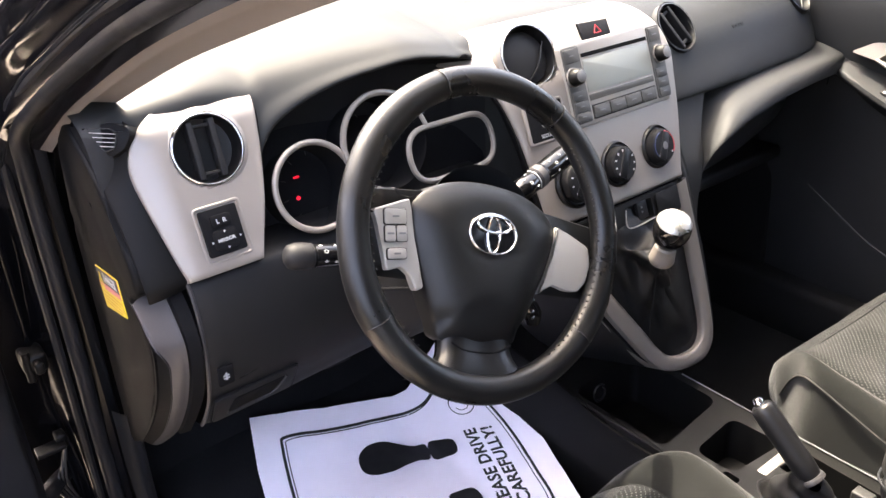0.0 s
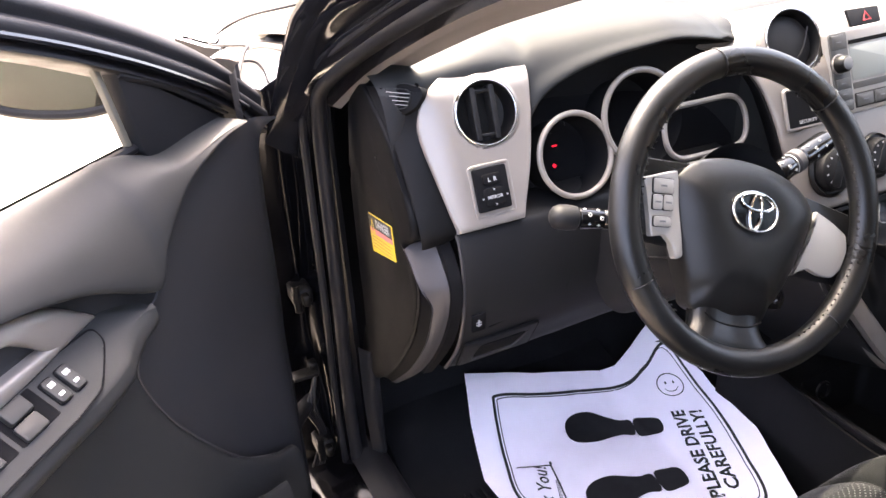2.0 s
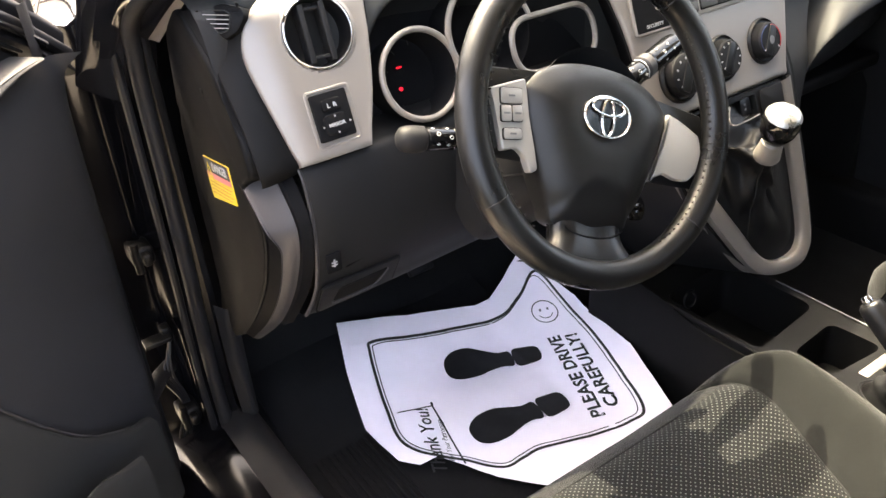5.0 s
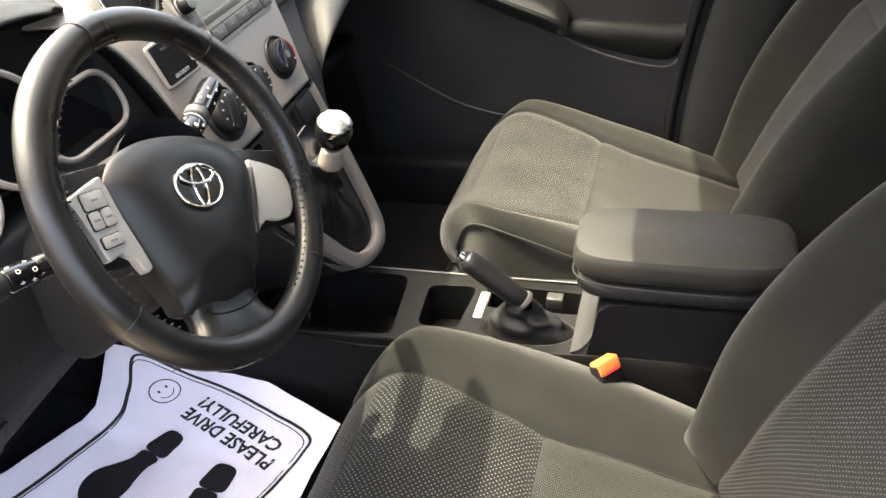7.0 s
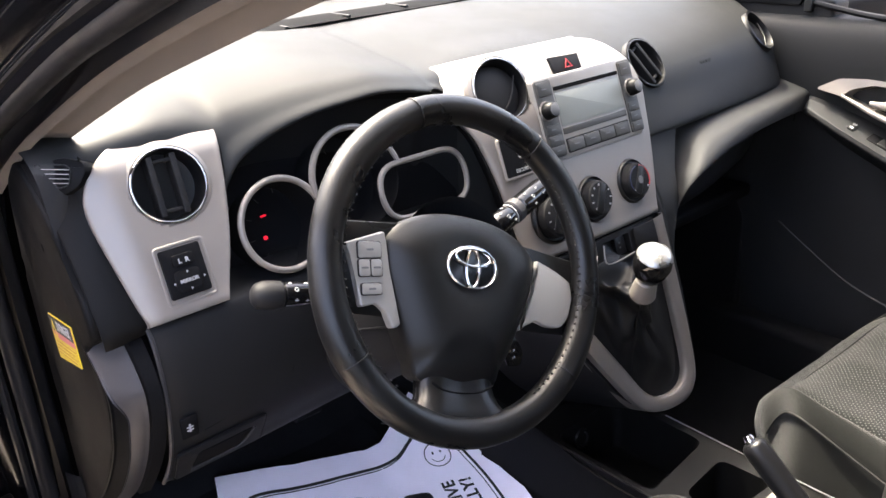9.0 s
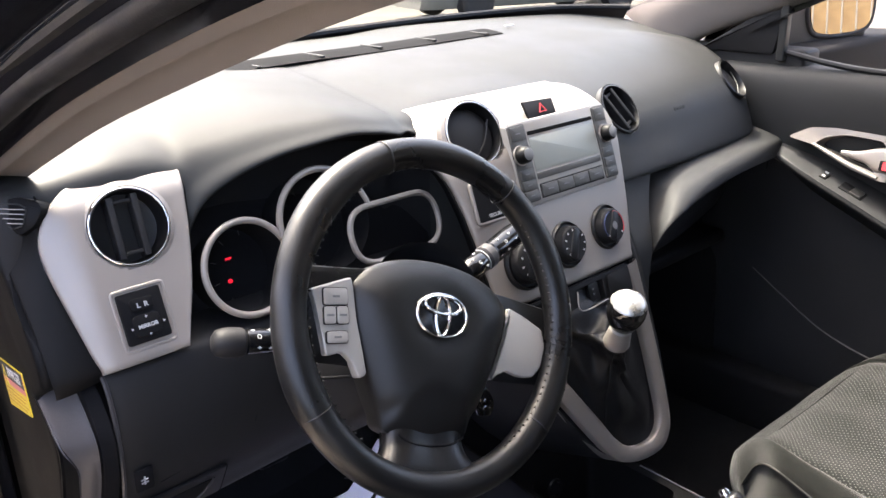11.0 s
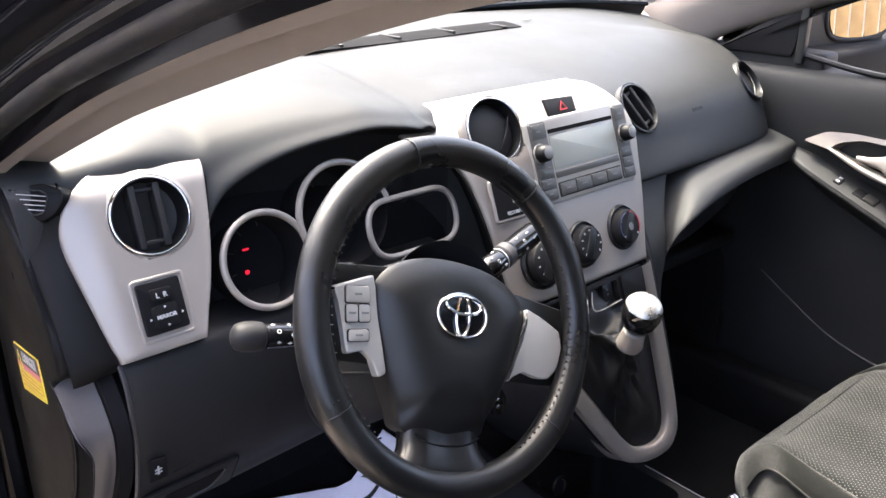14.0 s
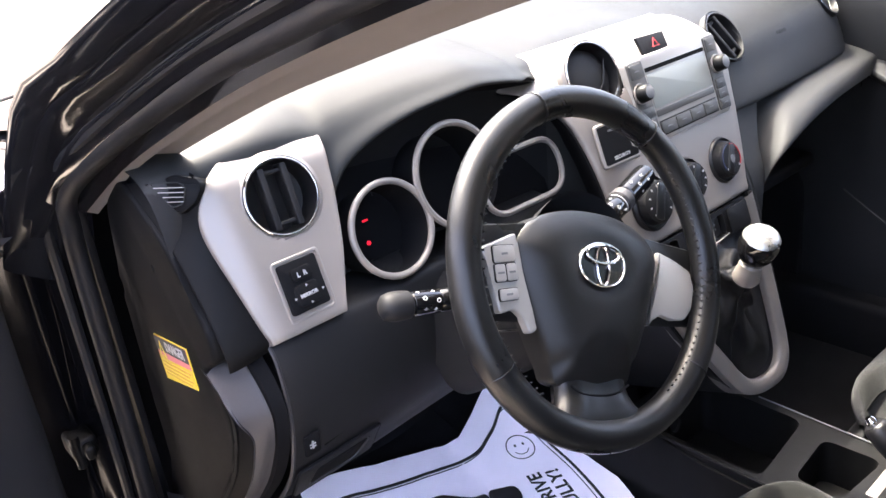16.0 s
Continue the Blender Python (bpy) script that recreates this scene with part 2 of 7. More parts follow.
def ring(radius, tube, m, n=64, k=12, sx=1.0, sy=1.0):
    return lathe([(radius + tube * math.cos(2 * math.pi * i / k), tube * math.sin(2 * math.pi * i / k)) for i in range(k)], m, n, sx, sy, close=True)


def smooth_path(points, steps=8, closed=False):
    """Catmull-Rom points through the given ones."""
    p = [Vector(q) for q in points]
    out = []
    count = len(p) if closed else len(p) - 1
    for i in range(count):
        if closed:
            a, b, c, d = p[i - 1], p[i], p[(i + 1) % len(p)], p[(i + 2) % len(p)]
        else:
            a, b, c, d = p[max(i - 1, 0)], p[i], p[i + 1], p[min(i + 2, len(p) - 1)]
        for s in range(steps):
            t = s / steps
            out.append(0.5 * ((2 * b) + (c - a) * t + (2 * a - 5 * b + 4 * c - d) * t * t + (3 * b - a - 3 * c + d) * t ** 3))
    if not closed:
        out.append(p[-1])
    return out


def sweep(points, radius, k=10, closed=False, flat=1.0, side=None, steps=6):
    """A tube along a smooth path; radius may be a list (one for each given point); flat squeezes it along side."""
    path = smooth_path(points, steps, closed)
    if isinstance(radius, (list, tuple)):
        radii = [v.x for v in smooth_path([(r, 0, 0) for r in radius], steps, closed)]
    else:
        radii = [radius] * len(path)
    bm = bmesh.new()
    rings = []
    n = len(path)
    ref = Vector(side) if side is not None else None
    for i, p in enumerate(path):
        if closed:
            d = (path[(i + 1) % n] - path[i - 1]).normalized()
        else:
            d = (path[min(i + 1, n - 1)] - path[max(i - 1, 0)]).normalized()
        if ref is None:
            ref = d.orthogonal()
        a = (ref - ref.dot(d) * d).normalized()
        if side is None:
            ref = a
        b = d.cross(a)
        rings.append([bm.verts.new(p + radii[i] * (flat * math.cos(2 * math.pi * j / k) * a + math.sin(2 * math.pi * j / k) * b)) for j in range(k)])
    for i in range(n if closed else n - 1):
        a, b = rings[i], rings[(i + 1) % n]
        for j in range(k):
            bm.faces.new((a[j], a[(j + 1) % k], b[(j + 1) % k], b[j]))
    if not closed:
        bm.faces.new(rings[0][::-1])
        bm.faces.new(rings[-1])
    return bm


def loft(sections, steps_along=6, steps_across=5, thick=0.0, closed_section=False, cap=False):
    """A smooth sheet through sections (lists of points of one length)."""
    rows = [smooth_path(s, steps_across, closed_section) for s in sections]
    cols = list(zip(*rows))
    cols = [smooth_path(c, steps_along) for c in cols]
    bm = bmesh.new()
    grid = [[bm.verts.new(p) for p in c] for c in cols]
    nc, nr = len(grid), len(grid[0])
    for i in range(nc if closed_section else nc - 1):
        for j in range(nr - 1):
            k = (i + 1) % nc
            bm.faces.new((grid[i][j], grid[k][j], grid[k][j + 1], grid[i][j + 1]))
    if cap:
        bm.faces.new([g[0] for g in grid])
        bm.faces.new([g[-1] for g in grid])
    if thick:
        bmesh.ops.recalc_face_normals(bm, faces=bm.faces)
        bmesh.ops.solidify(bm, geom=bm.faces[:], thickness=thick)
    return bm


def rounded(points, r, n=5):
    """Outline with its corners rounded."""
    out = []
    m = len(points)
    for i in range(m):
        p, a, b = Vector(points[i]), Vector(points[i - 1]), Vector(points[(i + 1) % m])
        q = r[i] if isinstance(r, (list, tuple)) else r
        da, db = (a - p), (b - p)
        s = min(q, da.length * 0.49, db.length * 0.49)
        p0, p1 = p + da.normalized() * s, p + db.normalized() * s
        for k in range(n + 1):
            t = k / n
            out.append((1 - t) ** 2 * p0 + 2 * t * (1 - t) * p + t * t * p1)
    return out


def slab(outline, depth, m, bevel=0.0, seg=2, bulge=None):
    """A flat piece: the outline (x, y) at z = depth down to z = 0, its front edge bevelled."""
    bm = bmesh.new()
    vs = [bm.verts.new((p[0], p[1], 0)) for p in outline]
    f = bm.faces.new(vs)
    ex = bmesh.ops.extrude_face_region(bm, geom=[f])
    top = [v for v in ex["geom"] if isinstance(v, bmesh.types.BMVert)]
    for v in top:
        v.co.z = depth
    if bevel:
        tops = set(top)
        bmesh.ops.bevel(bm, geom=[e for e in bm.edges if e.verts[0] in tops and e.verts[1] in tops], offset=bevel, segments=seg, profile=0.5, affect="EDGES")
    bm.transform(m)
    return bm


def band(outline, width, depth, m, bevel=0.0015):
    """A closed frame that follows the outline, width wide inwards."""
    n = len(outline)
    pts = [Vector((p[0], p[1])) for p in outline]
    area = sum(pts[i].x * pts[(i + 1) % n].y - pts[(i + 1) % n].x * pts[i].y for i in range(n))
    s = 1 if area > 0 else -1
    bm = bmesh.new()
    rows = []
    for i in range(n):
        d = (pts[(i + 1) % n] - pts[i - 1]).normalized()
        inw = Vector((-d.y, d.x)) * s
        a, b = pts[i], pts[i] + inw * width
        prof = [(a, 0), (a, depth - bevel), (a + inw * bevel, depth), (b - inw * bevel, depth), (b, depth - bevel), (b, 0)]
        rows.append([bm.verts.new((q.x, q.y, h)) for q, h in prof])
    for i in range(n):
        a, b = rows[i], rows[(i + 1) % n]
        for j in range(5):
            bm.faces.new((a[j], a[j + 1], b[j + 1], b[j]))
    bm.transform(m)
    return bm


def pierced(outer, holes, depth, m, well=0.03, taper=0.9):
    """A plate with wells: the outline with holes, each hole a well with walls and a bottom."""
    bm = bmesh.new()
    loops = []
    for o in [outer] + holes:
        vs = [bm.verts.new((p[0], p[1], 0)) for p in o]
        es = [bm.edges.new((vs[i], vs[(i + 1) % len(vs)])) for i in range(len(vs))]
        loops.append((vs, es))
    bmesh.ops.triangle_fill(bm, use_beauty=True, edges=[e for _, es in loops for e in es])
    for k, (vs, es) in enumerate(loops):
        d = depth if k == 0 else (well[k - 1] if isinstance(well, (list, tuple)) else well)
        c = sum((v.co for v in vs), Vector()) / len(vs)
        low = [bm.verts.new(((v.co.x if k == 0 else c.x + (v.co.x - c.x) * taper), (v.co.y if k == 0 else c.y + (v.co.y - c.y) * taper), -d)) for v in vs]
        for i in range(len(vs)):
            j = (i + 1) % len(vs)
            bm.faces.new((vs[i], vs[j], low[j], low[i]))
        if k:
            bm.faces.new(low)
    bm.transform(m)
    return bm


def joined(*bms):
    out = bmesh.new()
    for b in bms:
        me = bpy.data.meshes.new("tmp")
        b.to_mesh(me)
        b.free()
        out.from_mesh(me)
        bpy.data.meshes.remove(me)
    return out


def lettering(name, words, size, m, mat, parent, shear=0.0, spacing=1.0, bold=0.0, align="CENTER"):
    """Words in the built-in font, as a thin mesh; m: x along the line, z out of the surface."""
    c = bpy.data.curves.new(name, "FONT")
    c.body, c.size, c.extrude, c.shear, c.space_character, c.offset = words, size, 0.0002, shear, spacing, bold
    c.align_x, c.align_y = align, "CENTER"
    c.resolution_u = 2
    ob = bpy.data.objects.new("tmp", c)
    me = bpy.data.meshes.new_from_object(ob)
    bpy.data.objects.remove(ob)
    bm = bmesh.new()
    bm.from_mesh(me)
    bpy.data.meshes.remove(me)
    bm.transform(m)
    return part(name, bm, mat, parent, smooth=0)


def cut_disc(bm, m, r, depth=0.03):
    """Opens a round hole about the axis of m, for what is set into the surface."""
    inv = m.inverted()
    gone = []
    for f in bm.faces:
        c = inv @ f.calc_center_median()
        if math.hypot(c.x, c.y) < r and abs(c.z) < depth:
            gone.append(f)
    bmesh.ops.delete(bm, geom=gone, context="FACES")
    return bm


def at(m, x, y, z=0.0, turn=0.0):
    return m @ pose(x, y, z, 0, 0, turn)


def rect(x0, x1, y0, y1, r=0.003, n=4):
    return rounded([(x0, y0), (x1, y0), (x1, y1), (x0, y1)], r, n)


def oval(cx, cy, rx, ry, n=32):
    return [(cx + rx * math.cos(2 * math.pi * k / n), cy + ry * math.sin(2 * math.pi * k / n)) for k in range(n)]

# ---- ground and distance ----
def ground_sheet():
    bm = bmesh.new()
    bmesh.ops.create_grid(bm, x_segments=120, y_segments=120, size=60)
    for v in bm.verts:
        d = math.hypot(v.co.x, v.co.y)
        s = 1 + (d / 20) ** 2
        x, y = v.co.x * s, v.co.y * s
        # a bank is added ahead and beside, for tan reflections and warm fill
        bank = 14.0 * min(1.0, max(0.0, (math.hypot(x, y) - 17) / 26)) * min(1.0, max(0.0, 0.35 + y / 12 - x / 25))
        v.co = Vector((x, y, bank + 0.012 * noise.noise(Vector((v.co.x, v.co.y, 0)))))
    high = bm.copy()
    bmesh.ops.delete(high, geom=[f for f in high.faces if f.calc_center_median().z < 0.3], context="FACES")
    bmesh.ops.delete(bm, geom=[f for f in bm.faces if f.calc_center_median().z >= 0.3], context="FACES")
    ahead = bm.copy()
    bmesh.ops.delete(ahead, geom=[f for f in ahead.faces if f.calc_center_median().y < 4.2], context="FACES")
    bmesh.ops.delete(bm, geom=[f for f in bm.faces if f.calc_center_median().y >= 4.2], context="FACES")
    tagged(part("ground_ahead", ahead, FIELD), "tan trodden earth ahead of the car", "ground", kind="structure")
    tagged(part("added_bank", high, HILL), "brown earth bank beyond the lot, added for tan reflections", "ground", kind="structure")
    return tagged(part("ground", bm, GROUND), "pale dry sandy lot rising to the added bank", "ground", kind="structure")


ground_sheet()


def sstep(a, b, x):
    t = min(1.0, max(0.0, (x - a) / (b - a)))
    return t * t * (3 - 2 * t)


def curve_y(points, y):
    """Value on a polyline of (y, value), y falling or rising."""
    p = sorted(points)
    for (a, va), (b, vb) in zip(p, p[1:]):
        if a <= y <= b:
            return va + (vb - va) * (y - a) / (b - a)
    return p[0][1] if y < p[0][0] else p[-1][1]


# ---- car body ----
body = thing("car_body", (0, 0, 0), "black glossy hatchback body with its driver's door open", "car", kind="structure")
# inner edge of the windscreen pillar's trim: y, z ; x leans in with height
TRIM_IN = [(0.46, 1.085), (0.40, 1.10), (0.32, 1.124), (0.18, 1.190), (0.0, 1.252), (-0.1, 1.284), (-0.2, 1.313), (-0.33, 1.342), (-0.45, 1.355), (-0.75, 1.365)]
TRIM_OUT = [(0.44, 1.06), (0.37, 1.105), (0.30, 1.145), (0.145, 1.217), (0.03, 1.260), (-0.14, 1.314), (-0.30, 1.353), (-0.45, 1.369), (-0.75, 1.378)]
BODY_OUT = [(0.478, 1.00), (0.47, 1.07), (0.45, 1.127), (0.34, 1.207), (0.12, 1.296), (-0.035, 1.354), (-0.25, 1.412), (-0.5, 1.435), (-0.8, 1.44)]


def lean(x0, y, z):
    return (x0 + 0.3 * max(-0.03, z - 1.12), y, z)


def strip(name, a, b, xa, xb, depth, mat, label, bow=0.012, n=12, side=1, steps=None):
    """A bowed strip between two edges of the door opening, with depth behind it."""
    secs = []
    for k in range(n):
        f = k / (n - 1)
        ya, yb = a[0][0] + (a[-1][0] - a[0][0]) * f, b[0][0] + (b[-1][0] - b[0][0]) * f
        p = Vector(lean(xa, ya, curve_y(a, ya)))
        q = Vector(lean(xb, yb, curve_y(b, yb)))
        out = Vector((-0.75, -0.15, 0.55)).normalized()
        mid = (p + q) / 2 + out * bow
        s = [p - out * depth * 0.6, p, mid, q, q - out * depth]
        if steps:
            s = [p - out * depth * 0.6] + [p.lerp(q, g) + out * h for g, h in steps] + [q - out * depth]
        secs.append([(side * v.x, v.y, v.z) for v in s])
    return part(name, loft(secs, 3, 4), mat, body, label, smooth=50)


for side in (1, -1):
    if side > 0:
        strip("pillar_trim", TRIM_IN, TRIM_OUT, -0.68, -0.725, 0.03, PILLAR, "grey-beige moulded windscreen pillar trim", 0.010, side=side)
    strip("pillar", [(y - 0.01, z + 0.012) for y, z in TRIM_OUT], BODY_OUT, -0.745, -0.80, 0.06, PAINT, "glossy black windscreen pillar", 0.016, side=side, steps=((0.0, -0.004), (0.12, 0.004), (0.24, 0.005), (0.32, -0.010), (0.44, -0.012), (0.50, 0.004), (0.60, 0.008), (0.64, -0.004), (0.68, 0.006), (0.80, 0.012), (0.92, 0.010), (1.0, 0.0)))
    if side < 0:
        continue
    part("door_seal", sweep([(side * lean(-0.737, y, z)[0], y, z) for y, z in
         [(0.47, 0.40), (0.475, 0.50), (0.47, 0.60), (0.455, 0.72), (0.445, 0.88), (0.44, 0.98), (0.43, 1.04), (0.40, 1.09)] + [(y, z + 0.006) for y, z in TRIM_OUT[2:]]], 0.011, 10, steps=5),
         RUBBER, body, "black rubber door seal")
    part("seal_lip", sweep([(side * (lean(-0.755, y, z)[0]), y, z) for y, z in
         [(0.485, 0.40), (0.49, 0.50), (0.485, 0.60), (0.472, 0.72), (0.465, 0.88), (0.46, 0.98), (0.452, 1.045), (0.42, 1.10)] + [(y, z + 0.022) for y, z in TRIM_OUT[2:]]], 0.006, 8, steps=5),
         RUBBER, body)
# inner face of the far windscreen pillar
part("pillar_trim", loft([[(xw, yw, zw), ((xw + xd) / 2 - 0.012, (yw + yd) / 2, (zw + zd) / 2 + 0.006), (xd, yd, zd), (xd + 0.03, yd, zd - 0.006)] for xw, yw, zw, xd, yd, zd in
    ((0.712, 0.585, 1.165, 0.712, 0.445, 1.085), (0.706, 0.54, 1.192, 0.706, 0.40, 1.128), (0.690, 0.42, 1.238, 0.703, 0.330, 1.158), (0.670, 0.28, 1.282, 0.698, 0.225, 1.196), (0.650, 0.14, 1.31, 0.686, 0.10, 1.238), (0.625, -0.06, 1.345, 0.665, -0.10, 1.30), (0.600, -0.34, 1.372, 0.635, -0.34, 1.35))], 4, 5), PILLAR, body, "light grey moulded windscreen pillar trim")
# front door jamb with its steps and folds
secs = []
for z in (0.36, 0.45, 0.55, 0.66, 0.78, 0.9, 0.98, 1.03, 1.07):
    b = 0.010 * math.sin((z - 0.4) * 9) + 0.005 * math.sin(z * 23)
    c = 0.008 * math.sin(z * 14 + 1)
    k = 1 - 0.5 * sstep(0.95, 1.07, z)
    secs.append([(-0.725, 0.47, z), (-0.750, 0.478, z), (-0.772, 0.495 + c * 0.4, z), (-0.780 + c, 0.512 + b * 0.4, z), (-0.795, 0.506 + b, z),
                 (-0.795 - 0.030 * k + c * 0.5, 0.530, z), (-0.795 - 0.052 * k, 0.555, z), (-0.795 - 0.055 * k, 0.62, z)])
part("door_jamb", loft(secs, 5, 5), JAMB, body, "black painted door jamb with pressed folds", smooth=60)
HINGE_METAL = material("worn_black_metal", (0.0020, 0.0020, 0.0021), 0.45, mottle=0.6, mottle_scale=120, grain=0.8, grain_scale=200, spec=0.12)
for z in (0.752, 0.455):
    part("door_hinge", joined(box(-0.812, -0.780, 0.470, 0.512, z - 0.014, z + 0.014, 0.006), box(-0.800, -0.788, 0.455, 0.475, z - 0.009, z + 0.009, 0.004), sweep([(-0.805, 0.475, z - 0.024), (-0.805, 0.475, z + 0.022)], 0.006, 12)), HINGE_METAL, body, "black door hinge with bolt heads")
part("check_strap", joined(box(-0.83, -0.79, 0.475, 0.50, 0.600, 0.607, 0.002), box(-0.80, -0.785, 0.488, 0.51, 0.592, 0.616, 0.004)), HINGE_METAL, body, "worn black door check strap")
for k in range(4):
    o = 0.006 * k
    part("cable", sweep([(-0.785 - o, 0.505, 0.60 - 0.02 * k), (-0.802 - o, 0.488 - 0.5 * o, 0.54), (-0.790 - 0.5 * o, 0.492, 0.47), (-0.80 - o, 0.50, 0.40)], 0.0028, 6), RUBBER, body, "thin cable behind the hinge")
part("wiring_boot", sweep([(-0.80, 0.51, 0.535), (-0.83, 0.475, 0.54), (-0.865, 0.43, 0.535)], [0.012, 0.014, 0.012], 12), RUBBER, body, "rubber wiring boot")
# sill and floor
sill = [[(x, y, z) for x, z in ((-0.88, 0.26), (-0.875, 0.34), (-0.84, 0.385), (-0.78, 0.395), (-0.75, 0.41), (-0.735, 0.405), (-0.70, 0.39), (-0.69, 0.34), (-0.69, 0.28))] for y in (0.62, 0.3, 0.0, -0.4, -0.9, -1.6)]
part("sill", loft(sill, 2, 3), JAMB, body, "black painted door sill")
kick = [[(x, y, z) for x, z in ((-0.757, 0.415), (-0.73, 0.428), (-0.705, 0.42), (-0.692, 0.40), (-0.69, 0.34))] for y in (0.50, 0.46, 0.2, -0.2, -0.8)]
part("sill", box(0.68, 0.84, -1.6, 0.62, 0.24, 0.415, 0.02), DARK, body)
part("scuff_plate", loft(kick, 3, 3), DARK, body, "dark plastic scuff plate along the sill")
kickp = [[(-0.72, 0.46, 0.42), (-0.70, 0.45, 0.42), (-0.685, 0.50, 0.40), (-0.68, 0.62, 0.36)], [(-0.722, 0.468, 0.52), (-0.705, 0.455, 0.53), (-0.685, 0.49, 0.52), (-0.68, 0.60, 0.5)], [(-0.722, 0.465, 0.64), (-0.71, 0.44, 0.64), (-0.69, 0.46, 0.63), (-0.68, 0.55, 0.62)]]
part("kick_panel", loft(kickp, 4, 4), KNEE, body, "grey plastic kick panel")
part("floor", loft([[(x, y, z) for x, z in ((-0.70, 0.30), (-0.5, 0.275), (-0.2, 0.28), (-0.12, 0.33), (0.0, 0.36), (0.12, 0.33), (0.2, 0.28), (0.5, 0.275), (0.72, 0.30))]
    for y in (-1.7, -0.5, 0.0, 0.45)] + [[(x, y, z) for x, z in ((-0.70, zz), (-0.5, zz), (-0.2, zz), (-0.12, zz), (0.0, zz), (0.12, zz), (0.2, zz), (0.5, zz), (0.72, zz))] for y, zz in ((0.62, 0.36), (0.80, 0.62), (0.84, 0.95))], 4, 3), CARPET, body, "black carpeted floor and toe board")
part("inner_wing", box(0.725, 0.775, 0.30, 0.90, 0.27, 1.04, 0.01), DARK, body)
part("inner_wing", box(-0.735, -0.70, 0.52, 0.90, 0.27, 1.04, 0.01), DARK, body)
# hidden plate added to keep sun from leaking past the cowl
part("scuttle", box(-0.72, 0.72, 0.60, 0.92, 1.02, 1.05, 0.005), DARK, body)
part("firewall", box(-0.70, 0.70, 0.86, 0.9, 0.3, 1.06, 0.01), DARK, body)
# roof, rear and far side close the cabin
roof = [[(x, y, z + 0.03 * (1 - (x / 0.63) ** 2)) for x in (-0.63, -0.4, 0.0, 0.4, 0.63)] for y, z in ((-0.085, 1.343), (-0.21, 1.366), (-0.6, 1.395), (-1.2, 1.40), (-1.9, 1.35), (-2.3, 1.15), (-2.4, 0.6))]
part("roof", loft(roof, 4, 4, thick=0.03), material("headliner", (0.60, 0.585, 0.56), 0.9, mottle=0.05), body, "grey roof lining")
part("roof_skin", loft([[(x * 1.02, y, z + 0.05) for x, y, z in s] for s in roof], 4, 4), PAINT, body, "black roof skin")
part("side_wall", box(0.74, 0.80, -2.3, -0.62, 0.3, 1.05, 0.02), DARK, body)
part("side_wall", box(-0.82, -0.74, -2.3, -0.86, 0.3, 1.06, 0.02), PAINT, body, "black closed rear door")
for x0, x1 in ((-0.755, -0.745), (0.725, 0.735)):
    part("rear_window", box(x0, x1, -2.25, -0.88 if x0 < 0 else -0.66, 1.05, 1.39, 0.003), PRIVACY, body, "dark privacy glass")
part("centre_pillar", box(-0.76, -0.70, -0.90, -0.80, 0.30, 1.40, 0.02), DASHLOW, body, "dark grey plastic centre pillar trim")
part("rear_bench", box(-0.68, 0.68, -1.75, -1.15, 0.34, 0.62, 0.06), BOLSTER, body, "grey cloth rear bench")
part("rear_bench", box(-0.68, 0.68, -1.95, -1.70, 0.50, 1.15, 0.06), BOLSTER, body)
part("centre_pillar", loft([[(0.70, -0.46 + d, z), (0.685, -0.50 + d, z), (0.69, -0.60 + d, z), (0.75, -0.62 + d, z)] for z, d in ((0.35, 0.02), (0.6, 0.0), (0.85, -0.05), (1.1, -0.12), (1.38, -0.2))], 4, 4), DASH, body, "dark grey plastic centre pillar trim")
part("door_seal", sweep([(0.70, -0.425, 0.40), (0.70, -0.43, 0.55), (0.70, -0.46, 0.75), (0.70, -0.51, 0.95), (0.69, -0.57, 1.15)], 0.011, 10), RUBBER, body)
